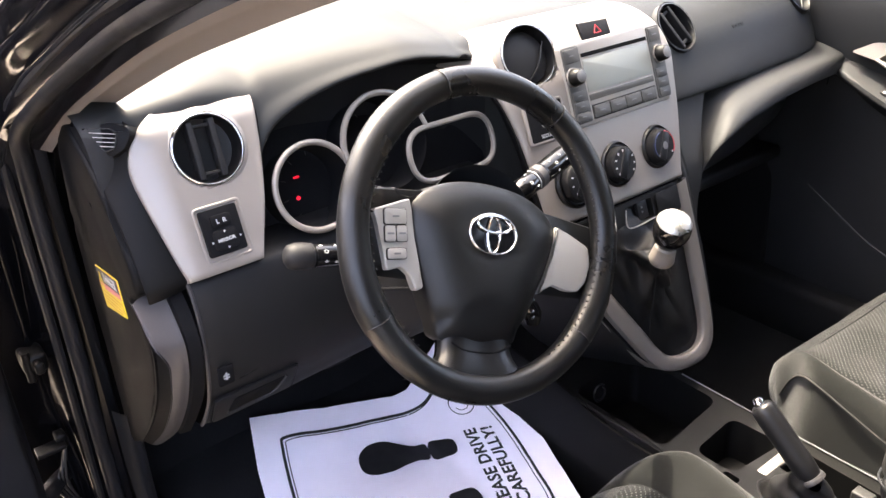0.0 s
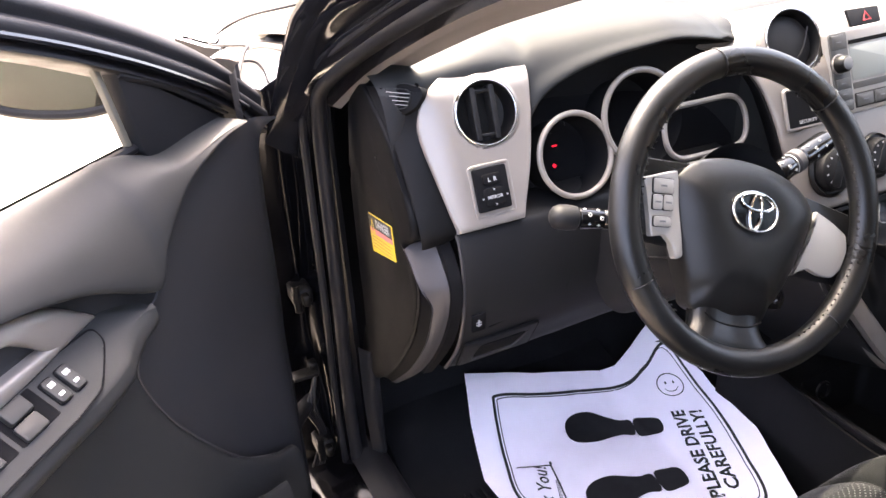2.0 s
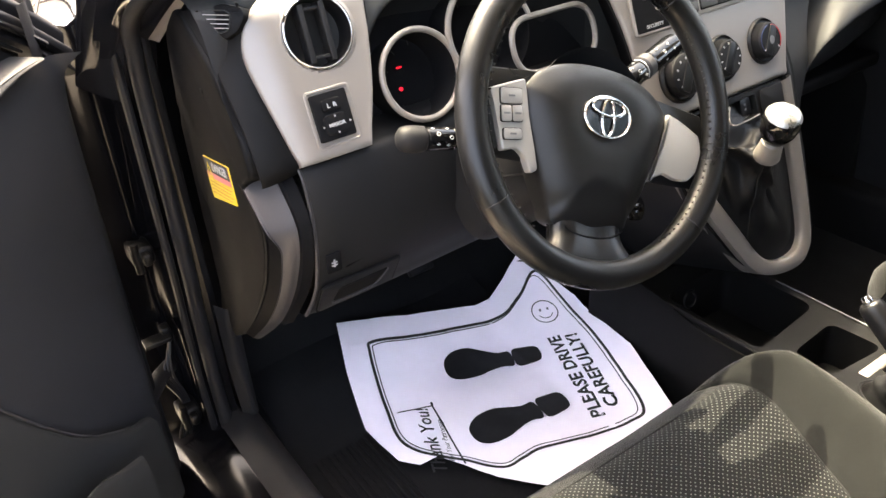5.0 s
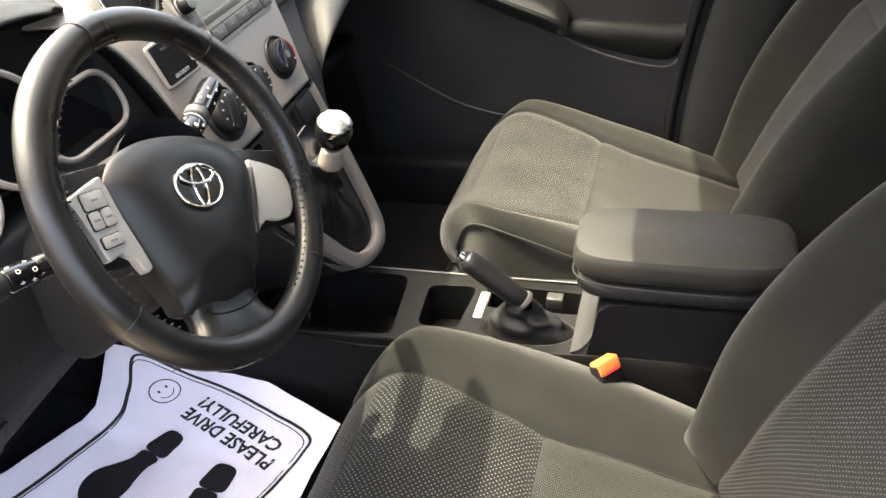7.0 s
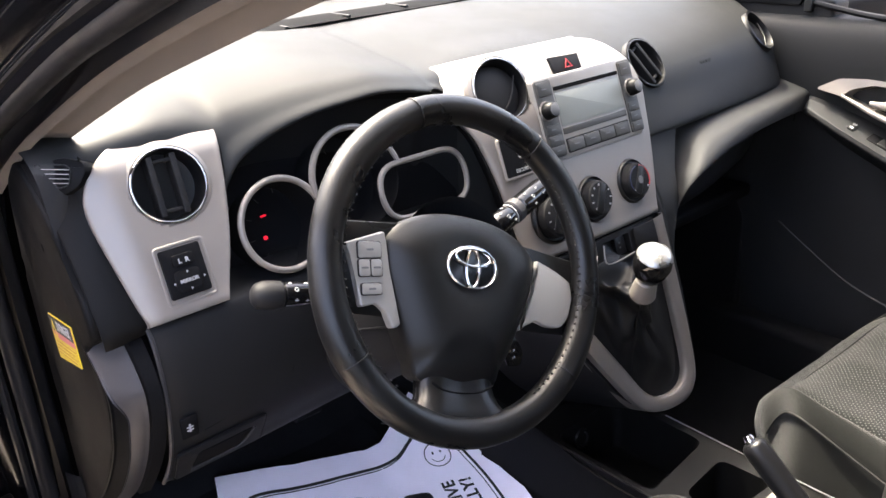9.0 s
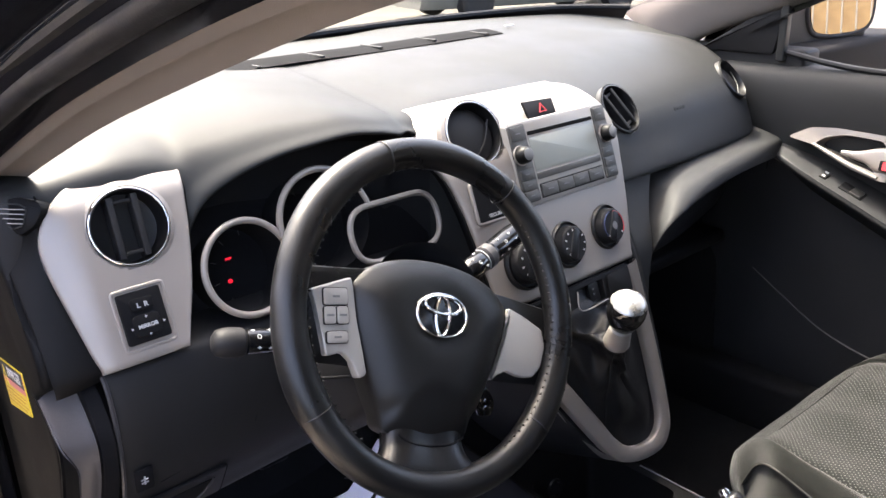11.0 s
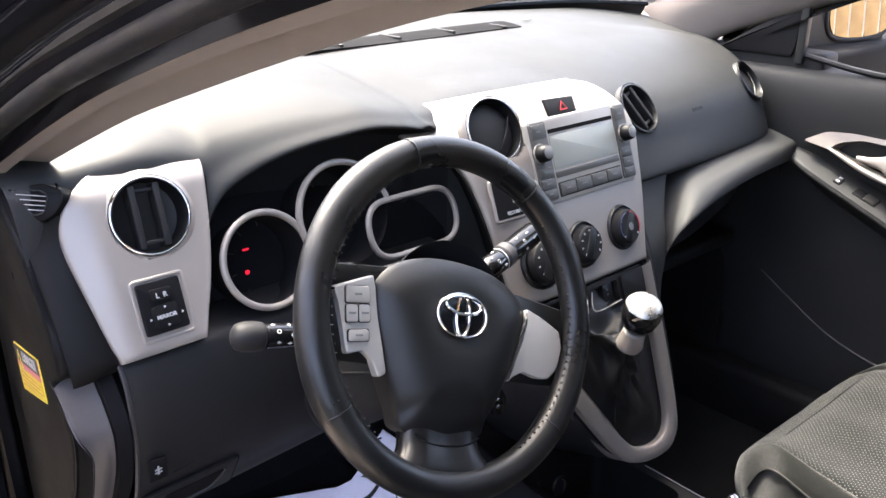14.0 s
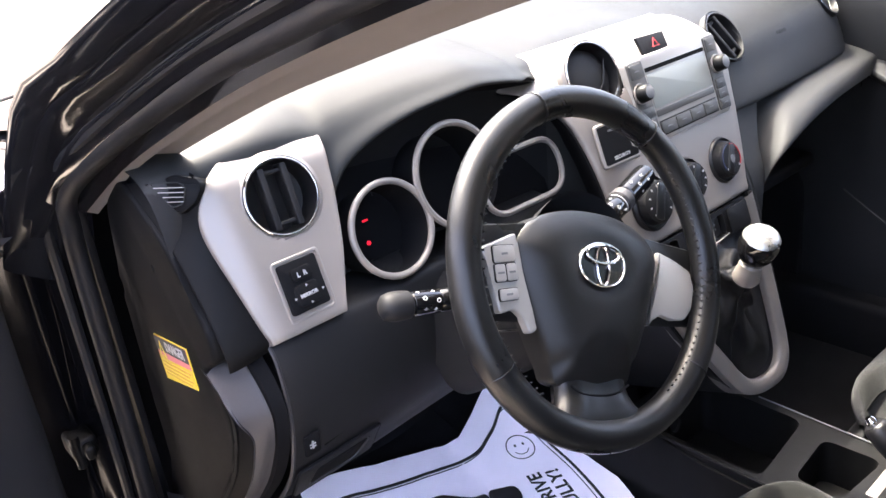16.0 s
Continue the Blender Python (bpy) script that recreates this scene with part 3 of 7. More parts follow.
# bonnet and wings
bonnet = []
for y, z, w in ((0.80, 1.085, 0.66), (0.92, 1.075, 0.70), (1.15, 1.03, 0.70), (1.4, 0.955, 0.66), (1.6, 0.84, 0.55), (1.68, 0.72, 0.5)):
    bonnet.append([(x * w, y - 0.10 * (abs(x)) ** 2, z + 0.035 * (1 - x * x)) for x in (-1, -0.7, -0.35, 0, 0.35, 0.7, 1)])
part("bonnet", loft(bonnet, 5, 4), PAINT, body, "black bonnet mirroring the pale ground")
for side in (1, -1):
    wing = []
    for y, z, w in ((0.545, 1.07, 0.80), (0.62, 1.068, 0.805), (0.8, 1.05, 0.81), (1.05, 0.995, 0.81), (1.3, 0.92, 0.77), (1.5, 0.82, 0.68), (1.62, 0.70, 0.58)):
        wing.append([(side * v, y, q) for v, q in ((w - 0.125, z + 0.012), (w - 0.08, z + 0.018), (w - 0.02, z - 0.002), (w + 0.035, z - 0.045), (w + 0.060, z - 0.15), (w + 0.06, z - 0.32), (w + 0.05, z - 0.5), (w + 0.03, 0.25))])
    part("wing", loft(wing, 5, 4, cap=True), PAINT, body, "glossy black front wing")
    lamp = [Vector((side * x, y, z)) for x, y, z in ((0.790, 1.45, 0.962), (0.745, 1.57, 0.975), (0.690, 1.47, 1.003), (0.680, 1.42, 0.985), (0.715, 1.30, 0.955))]
    part("headlamp", loft([[p - Vector((0, 0.02, 0.035)) for p in lamp] + [lamp[0] - Vector((0, 0.02, 0.035))], lamp + [lamp[0]]], 2, 3, cap=True), GLOSS, body, "headlamp with a dark surround")
    mid_l = sum(lamp, Vector()) / 5
    part("lamp_lens", loft([[mid_l.lerp(p, 0.78) + Vector((0, 0, 0.004)) for p in lamp] + [mid_l.lerp(lamp[0], 0.78) + Vector((0, 0, 0.004))], [mid_l.lerp(p, 0.30) + Vector((0, 0, 0.014)) for p in lamp] + [mid_l.lerp(lamp[0], 0.30) + Vector((0, 0, 0.014))]], 3, 3, cap=True), CHROME, body, "bright lamp reflector")
part("wire", sweep([(-0.84, 0.52, 1.06), (-0.80, 0.60, 1.10), (-0.77, 0.72, 1.085), (-0.80, 0.88, 1.06), (-0.76, 0.98, 1.06), (-0.72, 0.92, 1.09), (-0.68, 0.80, 1.12), (-0.60, 0.78, 1.13)], 0.0025, 6), RUBBER, body, "thin black wire lying over the wing")
# windscreen with its cowl
screen_base = [(-0.70, 0.47, 1.115), (-0.55, 0.61, 1.15), (-0.3, 0.695, 1.166), (0, 0.73, 1.175), (0.3, 0.72, 1.180), (0.55, 0.67, 1.182), (0.70, 0.57, 1.178)]
screen_top = [(-0.61, -0.24, 1.340), (-0.45, -0.25, 1.368), (-0.25, -0.26, 1.385), (0, -0.265, 1.392), (0.25, -0.26, 1.385), (0.45, -0.25, 1.368), (0.61, -0.24, 1.340)]
mid = [tuple(0.5 * (a + b) + (0.025 if i == 2 else 0) for i, (a, b) in enumerate(zip(p, q))) for p, q in zip(screen_base, screen_top)]
windscreen = part("windscreen", loft([screen_base, mid, screen_top], 6, 4), GLASS, body, "clear windscreen glass")
part("cowl", loft([[(x, y + 0.0, z - 0.002) for x, y, z in screen_base], [(x * 1.02, y + 0.025, z - 0.030) for x, y, z in screen_base], [(x * 1.02, y + 0.07, z - 0.075) for x, y, z in screen_base]], 3, 4), BLACK, body, "black cowl at the foot of the windscreen")
part("screen_seal", sweep([(x, y - 0.004, z + 0.004) for x, y, z in screen_base], 0.007, 8), RUBBER, body, "black edge of the windscreen")
for x0 in (-0.42, 0.10):
    part("wiper", sweep([(x0 - 0.2, 0.745 - 0.3 * x0 * x0, 1.120), (x0, 0.785, 1.128), (x0 + 0.25, 0.775, 1.124)], 0.006, 8), BLACK, body, "black wiper arm")

# ---- dashboard ----
dash = thing("dashboard", (0, 0.4, 0.9), "grey moulded plastic dashboard with silver panels and round vents", "dashboard", kind="structure")
LIP = [(-0.548, 0.256, 0.96), (-0.541, 0.252, 1.0), (-0.532, 0.250, 1.030), (-0.52, 0.250, 1.053), (-0.50, 0.249, 1.076), (-0.46, 0.247, 1.095), (-0.41, 0.243, 1.108), (-0.36, 0.238, 1.114), (-0.315, 0.235, 1.117), (-0.27, 0.235, 1.111), (-0.235, 0.240, 1.103), (-0.20, 0.248, 1.094)]
PROFILES = [
    (-0.706, [(0.46, 1.105), (0.42, 1.112), (0.37, 1.115), (0.32, 1.11), (0.29, 1.09), (0.275, 1.05), (0.27, 1.0), (0.27, 0.95), (0.28, 0.90)]),
    (-0.68, [(0.49, 1.125), (0.44, 1.13), (0.38, 1.132), (0.32, 1.125), (0.28, 1.11), (0.27, 1.06), (0.27, 1.0), (0.27, 0.95), (0.28, 0.90)]),
    (-0.60, [(0.575, 1.145), (0.50, 1.152), (0.42, 1.152), (0.34, 1.142), (0.272, 1.122), (0.275, 1.06), (0.27, 1.0), (0.27, 0.95), (0.28, 0.90)]),
    (-0.548, [(0.605, 1.152), (0.52, 1.16), (0.43, 1.16), (0.35, 1.148), (0.278, 1.124), (0.264, 1.07), (0.256, 1.0), (0.268, 0.95), (0.28, 0.90)]),
    (-0.52, [(0.62, 1.155), (0.53, 1.164), (0.44, 1.164), (0.34, 1.148), (0.278, 1.121), (0.258, 1.088), (0.250, 1.053), (0.295, 1.03), (0.30, 0.90)]),
    (-0.50, [(0.63, 1.157), (0.54, 1.167), (0.445, 1.167), (0.34, 1.151), (0.283, 1.129), (0.259, 1.101), (0.249, 1.076), (0.298, 1.06), (0.30, 0.90)]),
    (-0.46, [(0.645, 1.16), (0.55, 1.17), (0.45, 1.17), (0.337, 1.153), (0.282, 1.135), (0.257, 1.114), (0.247, 1.095), (0.298, 1.085), (0.30, 0.90)]),
    (-0.41, [(0.675, 1.164), (0.555, 1.171), (0.455, 1.17), (0.333, 1.155), (0.278, 1.140), (0.253, 1.123), (0.243, 1.108), (0.295, 1.10), (0.30, 0.90)]),
    (-0.36, [(0.695, 1.166), (0.56, 1.172), (0.46, 1.17), (0.328, 1.155), (0.273, 1.142), (0.248, 1.128), (0.238, 1.114), (0.292, 1.105), (0.30, 0.90)]),
    (-0.315, [(0.70, 1.167), (0.565, 1.17), (0.46, 1.165), (0.325, 1.151), (0.27, 1.142), (0.245, 1.130), (0.235, 1.117), (0.288, 1.108), (0.30, 0.90)]),
    (-0.27, [(0.705, 1.168), (0.57, 1.168), (0.46, 1.16), (0.325, 1.143), (0.27, 1.134), (0.245, 1.123), (0.235, 1.111), (0.285, 1.10), (0.30, 0.90)]),
    (-0.235, [(0.708, 1.169), (0.575, 1.166), (0.46, 1.156), (0.33, 1.137), (0.275, 1.127), (0.25, 1.115), (0.240, 1.103), (0.280, 1.095), (0.28, 0.90)]),
    (-0.20, [(0.710, 1.170), (0.58, 1.165), (0.46, 1.152), (0.345, 1.134), (0.279, 1.120), (0.257, 1.107), (0.248, 1.094), (0.274, 1.080), (0.28, 0.90)]),
    (-0.10, [(0.715, 1.171), (0.58, 1.165), (0.46, 1.152), (0.37, 1.138), (0.285, 1.122), (0.26, 1.08), (0.25, 1.0), (0.24, 0.95), (0.23, 0.90)]),
    (0.02, [(0.715, 1.171), (0.58, 1.165), (0.46, 1.152), (0.36, 1.138), (0.27, 1.118), (0.24, 1.08), (0.23, 1.0), (0.22, 0.95), (0.21, 0.90)]),
    (0.12, [(0.715, 1.176), (0.58, 1.165), (0.46, 1.15), (0.35, 1.132), (0.26, 1.105), (0.215, 1.07), (0.195, 1.02), (0.175, 0.975), (0.19, 0.93)]),
    (0.25, [(0.705, 1.177), (0.57, 1.165), (0.46, 1.152), (0.35, 1.132), (0.262, 1.10), (0.215, 1.065), (0.19, 1.02), (0.17, 0.98), (0.19, 0.945)]),
    (0.42, [(0.690, 1.175), (0.55, 1.162), (0.45, 1.152), (0.36, 1.135), (0.275, 1.10), (0.23, 1.065), (0.205, 1.02), (0.185, 0.975), (0.205, 0.945)]),
    (0.58, [(0.650, 1.172), (0.51, 1.15), (0.43, 1.145), (0.36, 1.13), (0.295, 1.10), (0.252, 1.065), (0.225, 1.02), (0.205, 0.97), (0.225, 0.94)]),
    (0.67, [(0.590, 1.162), (0.46, 1.132), (0.41, 1.128), (0.36, 1.115), (0.31, 1.09), (0.275, 1.06), (0.25, 1.015), (0.23, 0.965), (0.24, 0.94)]),
    (0.74, [(0.57, 1.15), (0.50, 1.142), (0.44, 1.128), (0.39, 1.105), (0.345, 1.075), (0.31, 1.04), (0.29, 1.0), (0.28, 0.96), (0.28, 0.94)]),
]


def face(origin, lean_deg=20.0, yaw=0.0):
    a, w = radians(lean_deg), radians(yaw)
    return frame_at(origin, (math.cos(w), math.sin(w), 0), (-math.sin(w) * math.sin(a), math.cos(w) * math.sin(a), math.cos(a)))


VENT_L, VENT_CL = face((-0.592, 0.240, 1.071), 20, -4), face((-0.134, 0.208, 1.094), 27, -6)
VENT_CR, VENT_R = face((0.204, 0.219, 1.075), 36, 4), face((0.622, 0.2590, 1.066), 38, 14)
PROFILES = [(x, p if x < 0.12 else p[:-1] + [(p[-2][0] + 0.006, p[-2][1] - 0.012)]) for x, p in PROFILES]
pad_bm = loft([[(x, y, z) for y, z in p] for x, p in PROFILES], 18, 14)
for v in (VENT_L, VENT_CL, VENT_CR, VENT_R):
    cut_disc(pad_bm, v, 0.0415, 0.05)
pad_bm.normal_update()
low_bm = pad_bm.copy()


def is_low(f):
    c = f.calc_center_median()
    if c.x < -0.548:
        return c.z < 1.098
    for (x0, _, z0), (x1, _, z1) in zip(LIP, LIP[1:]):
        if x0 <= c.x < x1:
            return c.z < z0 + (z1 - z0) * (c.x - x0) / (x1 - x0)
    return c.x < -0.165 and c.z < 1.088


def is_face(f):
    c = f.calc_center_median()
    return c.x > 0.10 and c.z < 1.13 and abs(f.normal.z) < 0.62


# faces under the lip split off to take the darker shade copy
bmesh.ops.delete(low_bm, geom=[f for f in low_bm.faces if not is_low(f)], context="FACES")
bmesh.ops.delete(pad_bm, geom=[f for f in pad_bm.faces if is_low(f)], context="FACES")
# steep passenger-side faces split off to take the shade copy of the plastic
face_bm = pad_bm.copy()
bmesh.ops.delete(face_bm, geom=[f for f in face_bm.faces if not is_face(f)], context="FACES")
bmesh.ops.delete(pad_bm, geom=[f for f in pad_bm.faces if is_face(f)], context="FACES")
part("dash_face", face_bm, DASHLOW, dash, "grey face of the dash before the passenger, split off for its shade")
part("dash_front", low_bm, KNEE, dash, "lower face of the dash, darkened for its shade")
part("dash_pad", pad_bm, DASH, dash, "grey soft-grained dash top with driver's hood")
# lower passenger side: padded lip and glovebox
part("glovebox_door", loft([[(x, y + d, z) for y, z in ((0.26, 0.92), (0.215, 0.86), (0.222, 0.80), (0.26, 0.75), (0.33, 0.71))] for x, d in ((0.10, 0.0), (0.3, 0.01), (0.5, 0.03), (0.705, 0.08))], 4, 4), DOORLOW, dash, "dark glovebox door set back under the lip")
lip = []
for c, f in (((0.190, 0.150, 0.885), (0.176, 0.122, 0.860)), ((0.225, 0.172, 0.915), (0.186, 0.112, 0.893)), ((0.275, 0.168, 0.952), (0.222, 0.105, 0.918)), ((0.36, 0.166, 0.960), (0.30, 0.112, 0.932)), ((0.46, 0.178, 0.960), (0.42, 0.130, 0.934)), ((0.58, 0.190, 0.957), (0.55, 0.150, 0.928)), ((0.71, 0.200, 0.953), (0.70, 0.178, 0.914))):
    c, f = Vector(c), Vector(f)
    lip.append([c + Vector((0, 0.05, 0.012)), c, c.lerp(f, 0.5) + Vector((0, -0.009, 0.009)), f + Vector((0, 0, 0.004)), f + Vector((0.004, 0.012, -0.006)), f + Vector((0.02, 0.10, -0.02))])
part("dash_lip", loft(lip, 5, 4), DASHLOW, dash, "grey padded lip over the glovebox")
part("dash_column", loft([[(0.10, y + 0.004, z), (0.125, y - 0.002, z), (xr - 0.008, y - 0.001, z), (xr, y + 0.006, z), (xr + 0.004, y + 0.05, z), (xr + 0.004, y + 0.14, z)] for xr, y, z in ((0.235, 0.176, 0.985), (0.222, 0.168, 0.955), (0.196, 0.146, 0.915), (0.179, 0.124, 0.873), (0.160, 0.112, 0.80), (0.150, 0.088, 0.70), (0.142, 0.06, 0.60))], 4, 4), DASHLOW, dash, "grey side of the dash running down to the console")
part("corner_filler", box(0.712, 0.775, 0.16, 0.54, 0.92, 1.118, 0.01), DARK, dash)
part("under_tray", box(0.10, 0.70, 0.28, 0.8, 0.70, 0.73, 0.01), DARK, dash)
# end cap beside the door
end = rounded([(0.345, 1.097), (0.285, 1.055), (0.250, 1.005), (0.225, 0.965), (0.222, 0.935), (0.258, 0.912), (0.238, 0.893), (0.217, 0.873), (0.228, 0.825), (0.256, 0.773), (0.317, 0.698), (0.39, 0.625), (0.44, 0.585), (0.462, 0.60), (0.45, 0.80), (0.445, 0.95), (0.425, 1.05), (0.385, 1.102)], 0.012, 4)
YZ = Matrix(((0, 0, -1, -0.692), (1, 0, 0, 0), (0, 1, 0, 0), (0, 0, 0, 1)))
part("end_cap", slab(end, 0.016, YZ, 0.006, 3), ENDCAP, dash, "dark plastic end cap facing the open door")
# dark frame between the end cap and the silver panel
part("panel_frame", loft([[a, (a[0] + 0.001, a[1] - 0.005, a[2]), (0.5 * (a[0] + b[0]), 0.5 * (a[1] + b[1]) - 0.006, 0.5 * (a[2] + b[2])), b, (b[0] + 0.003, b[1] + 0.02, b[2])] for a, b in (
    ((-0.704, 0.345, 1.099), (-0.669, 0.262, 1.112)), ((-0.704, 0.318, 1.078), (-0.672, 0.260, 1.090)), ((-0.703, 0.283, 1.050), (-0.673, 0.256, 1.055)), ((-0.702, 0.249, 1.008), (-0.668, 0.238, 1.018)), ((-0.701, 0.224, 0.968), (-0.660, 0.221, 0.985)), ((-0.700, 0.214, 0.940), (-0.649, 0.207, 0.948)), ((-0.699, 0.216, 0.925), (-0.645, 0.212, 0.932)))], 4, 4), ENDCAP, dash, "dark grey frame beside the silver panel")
part("cap_plug", lathe([(0.0, 0.0012), (0.0035, 0.001), (0.0045, 0.0)], frame_at((-0.7085, 0.325, 1.01), (0, -1, 0), (0, 0, 1)), 16), ENDCAP, dash)
# grey rib between end cap and knee panel: a flat facet over a knuckle
rib, turn_in = [], []
for ly, lz, ry, rz, k in ((0.262, 0.913, 0.226, 0.928, 0.0), (0.250, 0.905, 0.212, 0.914, 0.0), (0.232, 0.892, 0.197, 0.897, 0.0), (0.218, 0.879, 0.187, 0.880, 0.02), (0.212, 0.868, 0.185, 0.866, 0.10), (0.214, 0.850, 0.188, 0.848, 0.40), (0.223, 0.825, 0.198, 0.821, 0.45), (0.250, 0.773, 0.233, 0.761, 0.48), (0.311, 0.698, 0.303, 0.678, 0.50), (0.384, 0.625, 0.408, 0.588, 0.52)):
    a, b, c = Vector((-0.7065, ly - 0.001, lz)), Vector((-0.694, 0.5 * (ly + ry) - 0.003, 0.5 * (lz + rz))), Vector((-0.681, ry + 0.003, rz))
    e = a.lerp(b, 2 * k) if k < 0.5 else b.lerp(c, 2 * k - 1)
    turn_in.append([(-0.696, ly + 0.05, lz), (-0.7083, ly + 0.004, lz), a + Vector((0.0008, 0.0012, 0)), a.lerp(e, 0.5) + Vector((0.0005, 0.0005 - 0.002 * k, 0)), e + Vector((0.001, 0.0008, 0)), e + Vector((0.012, 0.03, 0))])
    rib.append([e + Vector((0.012, 0.05, 0)), e + Vector((-0.001, 0.004, 0)), e, e.lerp(c, 0.5) + Vector((0, -0.002, 0)), c, c + Vector((0.003, 0.003, 0)), c + Vector((0.003, 0.05, 0))])
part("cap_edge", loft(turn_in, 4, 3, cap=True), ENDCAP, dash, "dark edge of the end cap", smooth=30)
part("side_rib", loft(rib, 4, 3, cap=True), STEEL_PAINT, dash, "light grey curved rib framing the lower panel", smooth=30)
part("rib_gap", sweep([(-0.667, y + 0.012, z) for y, z in ((0.226, 0.928), (0.197, 0.897), (0.187, 0.868), (0.198, 0.821), (0.233, 0.761), (0.303, 0.678))], 0.014, 6), VOID, dash)
# knee panel
knee = []
for x, dy in ((-0.656, 0.0), (-0.63, -0.005), (-0.55, -0.004), (-0.46, 0.0), (-0.36, 0.004), (-0.26, 0.006), (-0.20, 0.02)):
    knee.append([(x, y + dy, z) for y, z in ((0.27, 0.945), (0.215, 0.94), (0.20, 0.925), (0.193, 0.88), (0.197, 0.83), (0.215, 0.775), (0.240, 0.735), (0.268, 0.70), (0.31, 0.69), (0.40, 0.70))])
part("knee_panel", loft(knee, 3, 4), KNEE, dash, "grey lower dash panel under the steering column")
part("knee_edge", sweep([(-0.656, y - 0.001, z) for y, z in ((0.215, 0.94), (0.20, 0.925), (0.193, 0.88), (0.197, 0.83), (0.215, 0.775), (0.240, 0.735), (0.268, 0.70))], 0.0026, 6), STEEL_PAINT, dash)
part("panel_seam", sweep([(-0.50, 0.1955, 0.875), (-0.492, 0.195, 0.872), (-0.488, 0.1955, 0.86), (-0.488, 0.203, 0.81), (-0.489, 0.211, 0.785)], 0.0009, 6), VOID, dash)
part("panel_seam", sweep([(-0.651, 0.2165, 0.775), (-0.60, 0.212, 0.777), (-0.54, 0.212, 0.780), (-0.492, 0.214, 0.778)], 0.0009, 6), VOID, dash)
# fuse cover; its finger recess is a black plate standing for the shade inside
FUSE = frame_at((-0.590, 0.2225, 0.750), (1, 0.02, 0), (0, -0.50, 0.86))
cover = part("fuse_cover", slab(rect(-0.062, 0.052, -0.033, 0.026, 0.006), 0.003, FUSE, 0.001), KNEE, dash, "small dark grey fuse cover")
part("cover_gap", band(rect(-0.064, 0.054, -0.035, 0.028, 0.007), 0.0012, 0.0022, FUSE, 0.0003), VOID, cover)
part("finger_recess", slab(rounded([(-0.042, -0.018), (0.020, -0.018), (0.036, 0.012), (-0.036, 0.012)], 0.004), 0.0042, FUSE, 0.0006), VOID, cover)
part("recess_lip", sweep([FUSE @ Vector(p) for p in ((-0.043, -0.019, 0.004), (0.020, -0.0195, 0.004), (0.037, 0.012, 0.004))], 0.0014, 6), STEEL_PAINT, cover)
part("cover_line", sweep([(-0.500, 0.1925, 0.875), (-0.497, 0.1935, 0.850), (-0.500, 0.1970, 0.826), (-0.510, 0.2020, 0.808), (-0.56, 0.2030, 0.800), (-0.618, 0.2030, 0.792)], 0.0011, 6), VOID, dash, "panel joint in the lower dash")
SWITCH = frame_at((-0.638, 0.1925, 0.812), (1, 0.0, 0), (0, -0.12, 0.99))
sw = part("light_switch", slab(rect(-0.010, 0.010, -0.014, 0.014, 0.002), 0.002, SWITCH, 0.0008), VOID, dash, "small black button with a white mark")
part("mark", joined(slab(rect(-0.004, 0.004, 0.0, 0.0015, 0.0003, 2), 0.0026, SWITCH), slab(rect(-0.004, 0.004, -0.004, -0.0025, 0.0003, 2), 0.0026, SWITCH), slab(rect(-0.001, 0.001, -0.006, 0.005, 0.0003, 2), 0.0026, SWITCH)), WHITE_MARK, sw)
# defroster slot along the windscreen
slot_pts = [(-0.375, 0.515, 1.1700), (-0.2, 0.553, 1.1665), (0.0, 0.566, 1.1645), (0.15, 0.573, 1.1655), (0.275, 0.575, 1.1665)]
grille = part("defroster_slot", sweep(slot_pts, 0.029, 10, flat=0.07, side=(0, -0.09, 1)), VOID, dash, "black defroster grille at the windscreen")
for k in range(5):
    x = -0.27 + 0.125 * k
    yb = 0.540 + 0.035 * (1 - ((x - 0.1) / 0.37) ** 2)
    part("bar", box(x - 0.003, x + 0.003, yb - 0.028, yb + 0.028, -0.001, 0.0025, 0.001, pose(0, 0, 1.1665)), DASH, grille)
part("sticker", box(0.325, 0.345, 0.585, 0.592, 1.17, 1.1725, 0.0005), WHITE_MARK, dash, "small white sticker")
part("sensor", lathe([(0.0, 0.010), (0.010, 0.009), (0.016, 0.0), (0.016, -0.004)], pose(-0.385, 0.548, 1.1735)), SILVER, dash, "small round sun sensor")

# left silver panel with vent and mirror switch
LF = face((-0.605, 0.205, 0.9785))


def silver_sheet(rows, recess, m, depth=0.03, cols=22, steps=8, hole=None):
    """A bowed panel: rows of (height, left, right); recess(x, s) sets it back along the normal."""
    secs = []
    for s, xl, xr in rows:
        line = []
        for k in range(cols + 1):
            x = xl + (xr - xl) * k / cols
            line.append(Vector((x, s, -recess(x, s))))
        a, b = line[0], line[-1]
        line = [a + Vector((0.001, 0, -depth)), a + Vector((-0.0005, 0, -0.006))] + line + [b + Vector((0.0005, 0, -0.006)), b + Vector((-0.001, 0, -depth))]
        secs.append(line)
    top = [v + Vector((0, 0.004, -0.006)) for v in secs[0]]
    back = [v + Vector((0, 0.002, -depth)) for v in secs[0]]
    bot = [v + Vector((0, -0.004, -0.006)) for v in secs[-1]]
    lowb = [v + Vector((0, -0.002, -depth)) for v in secs[-1]]
    bm = loft([back, top] + secs + [bot, lowb], steps * 2, 3)
    bm.transform(m)
    return cut_disc(bm, hole, 0.0435, 0.05) if hole is not None else bm


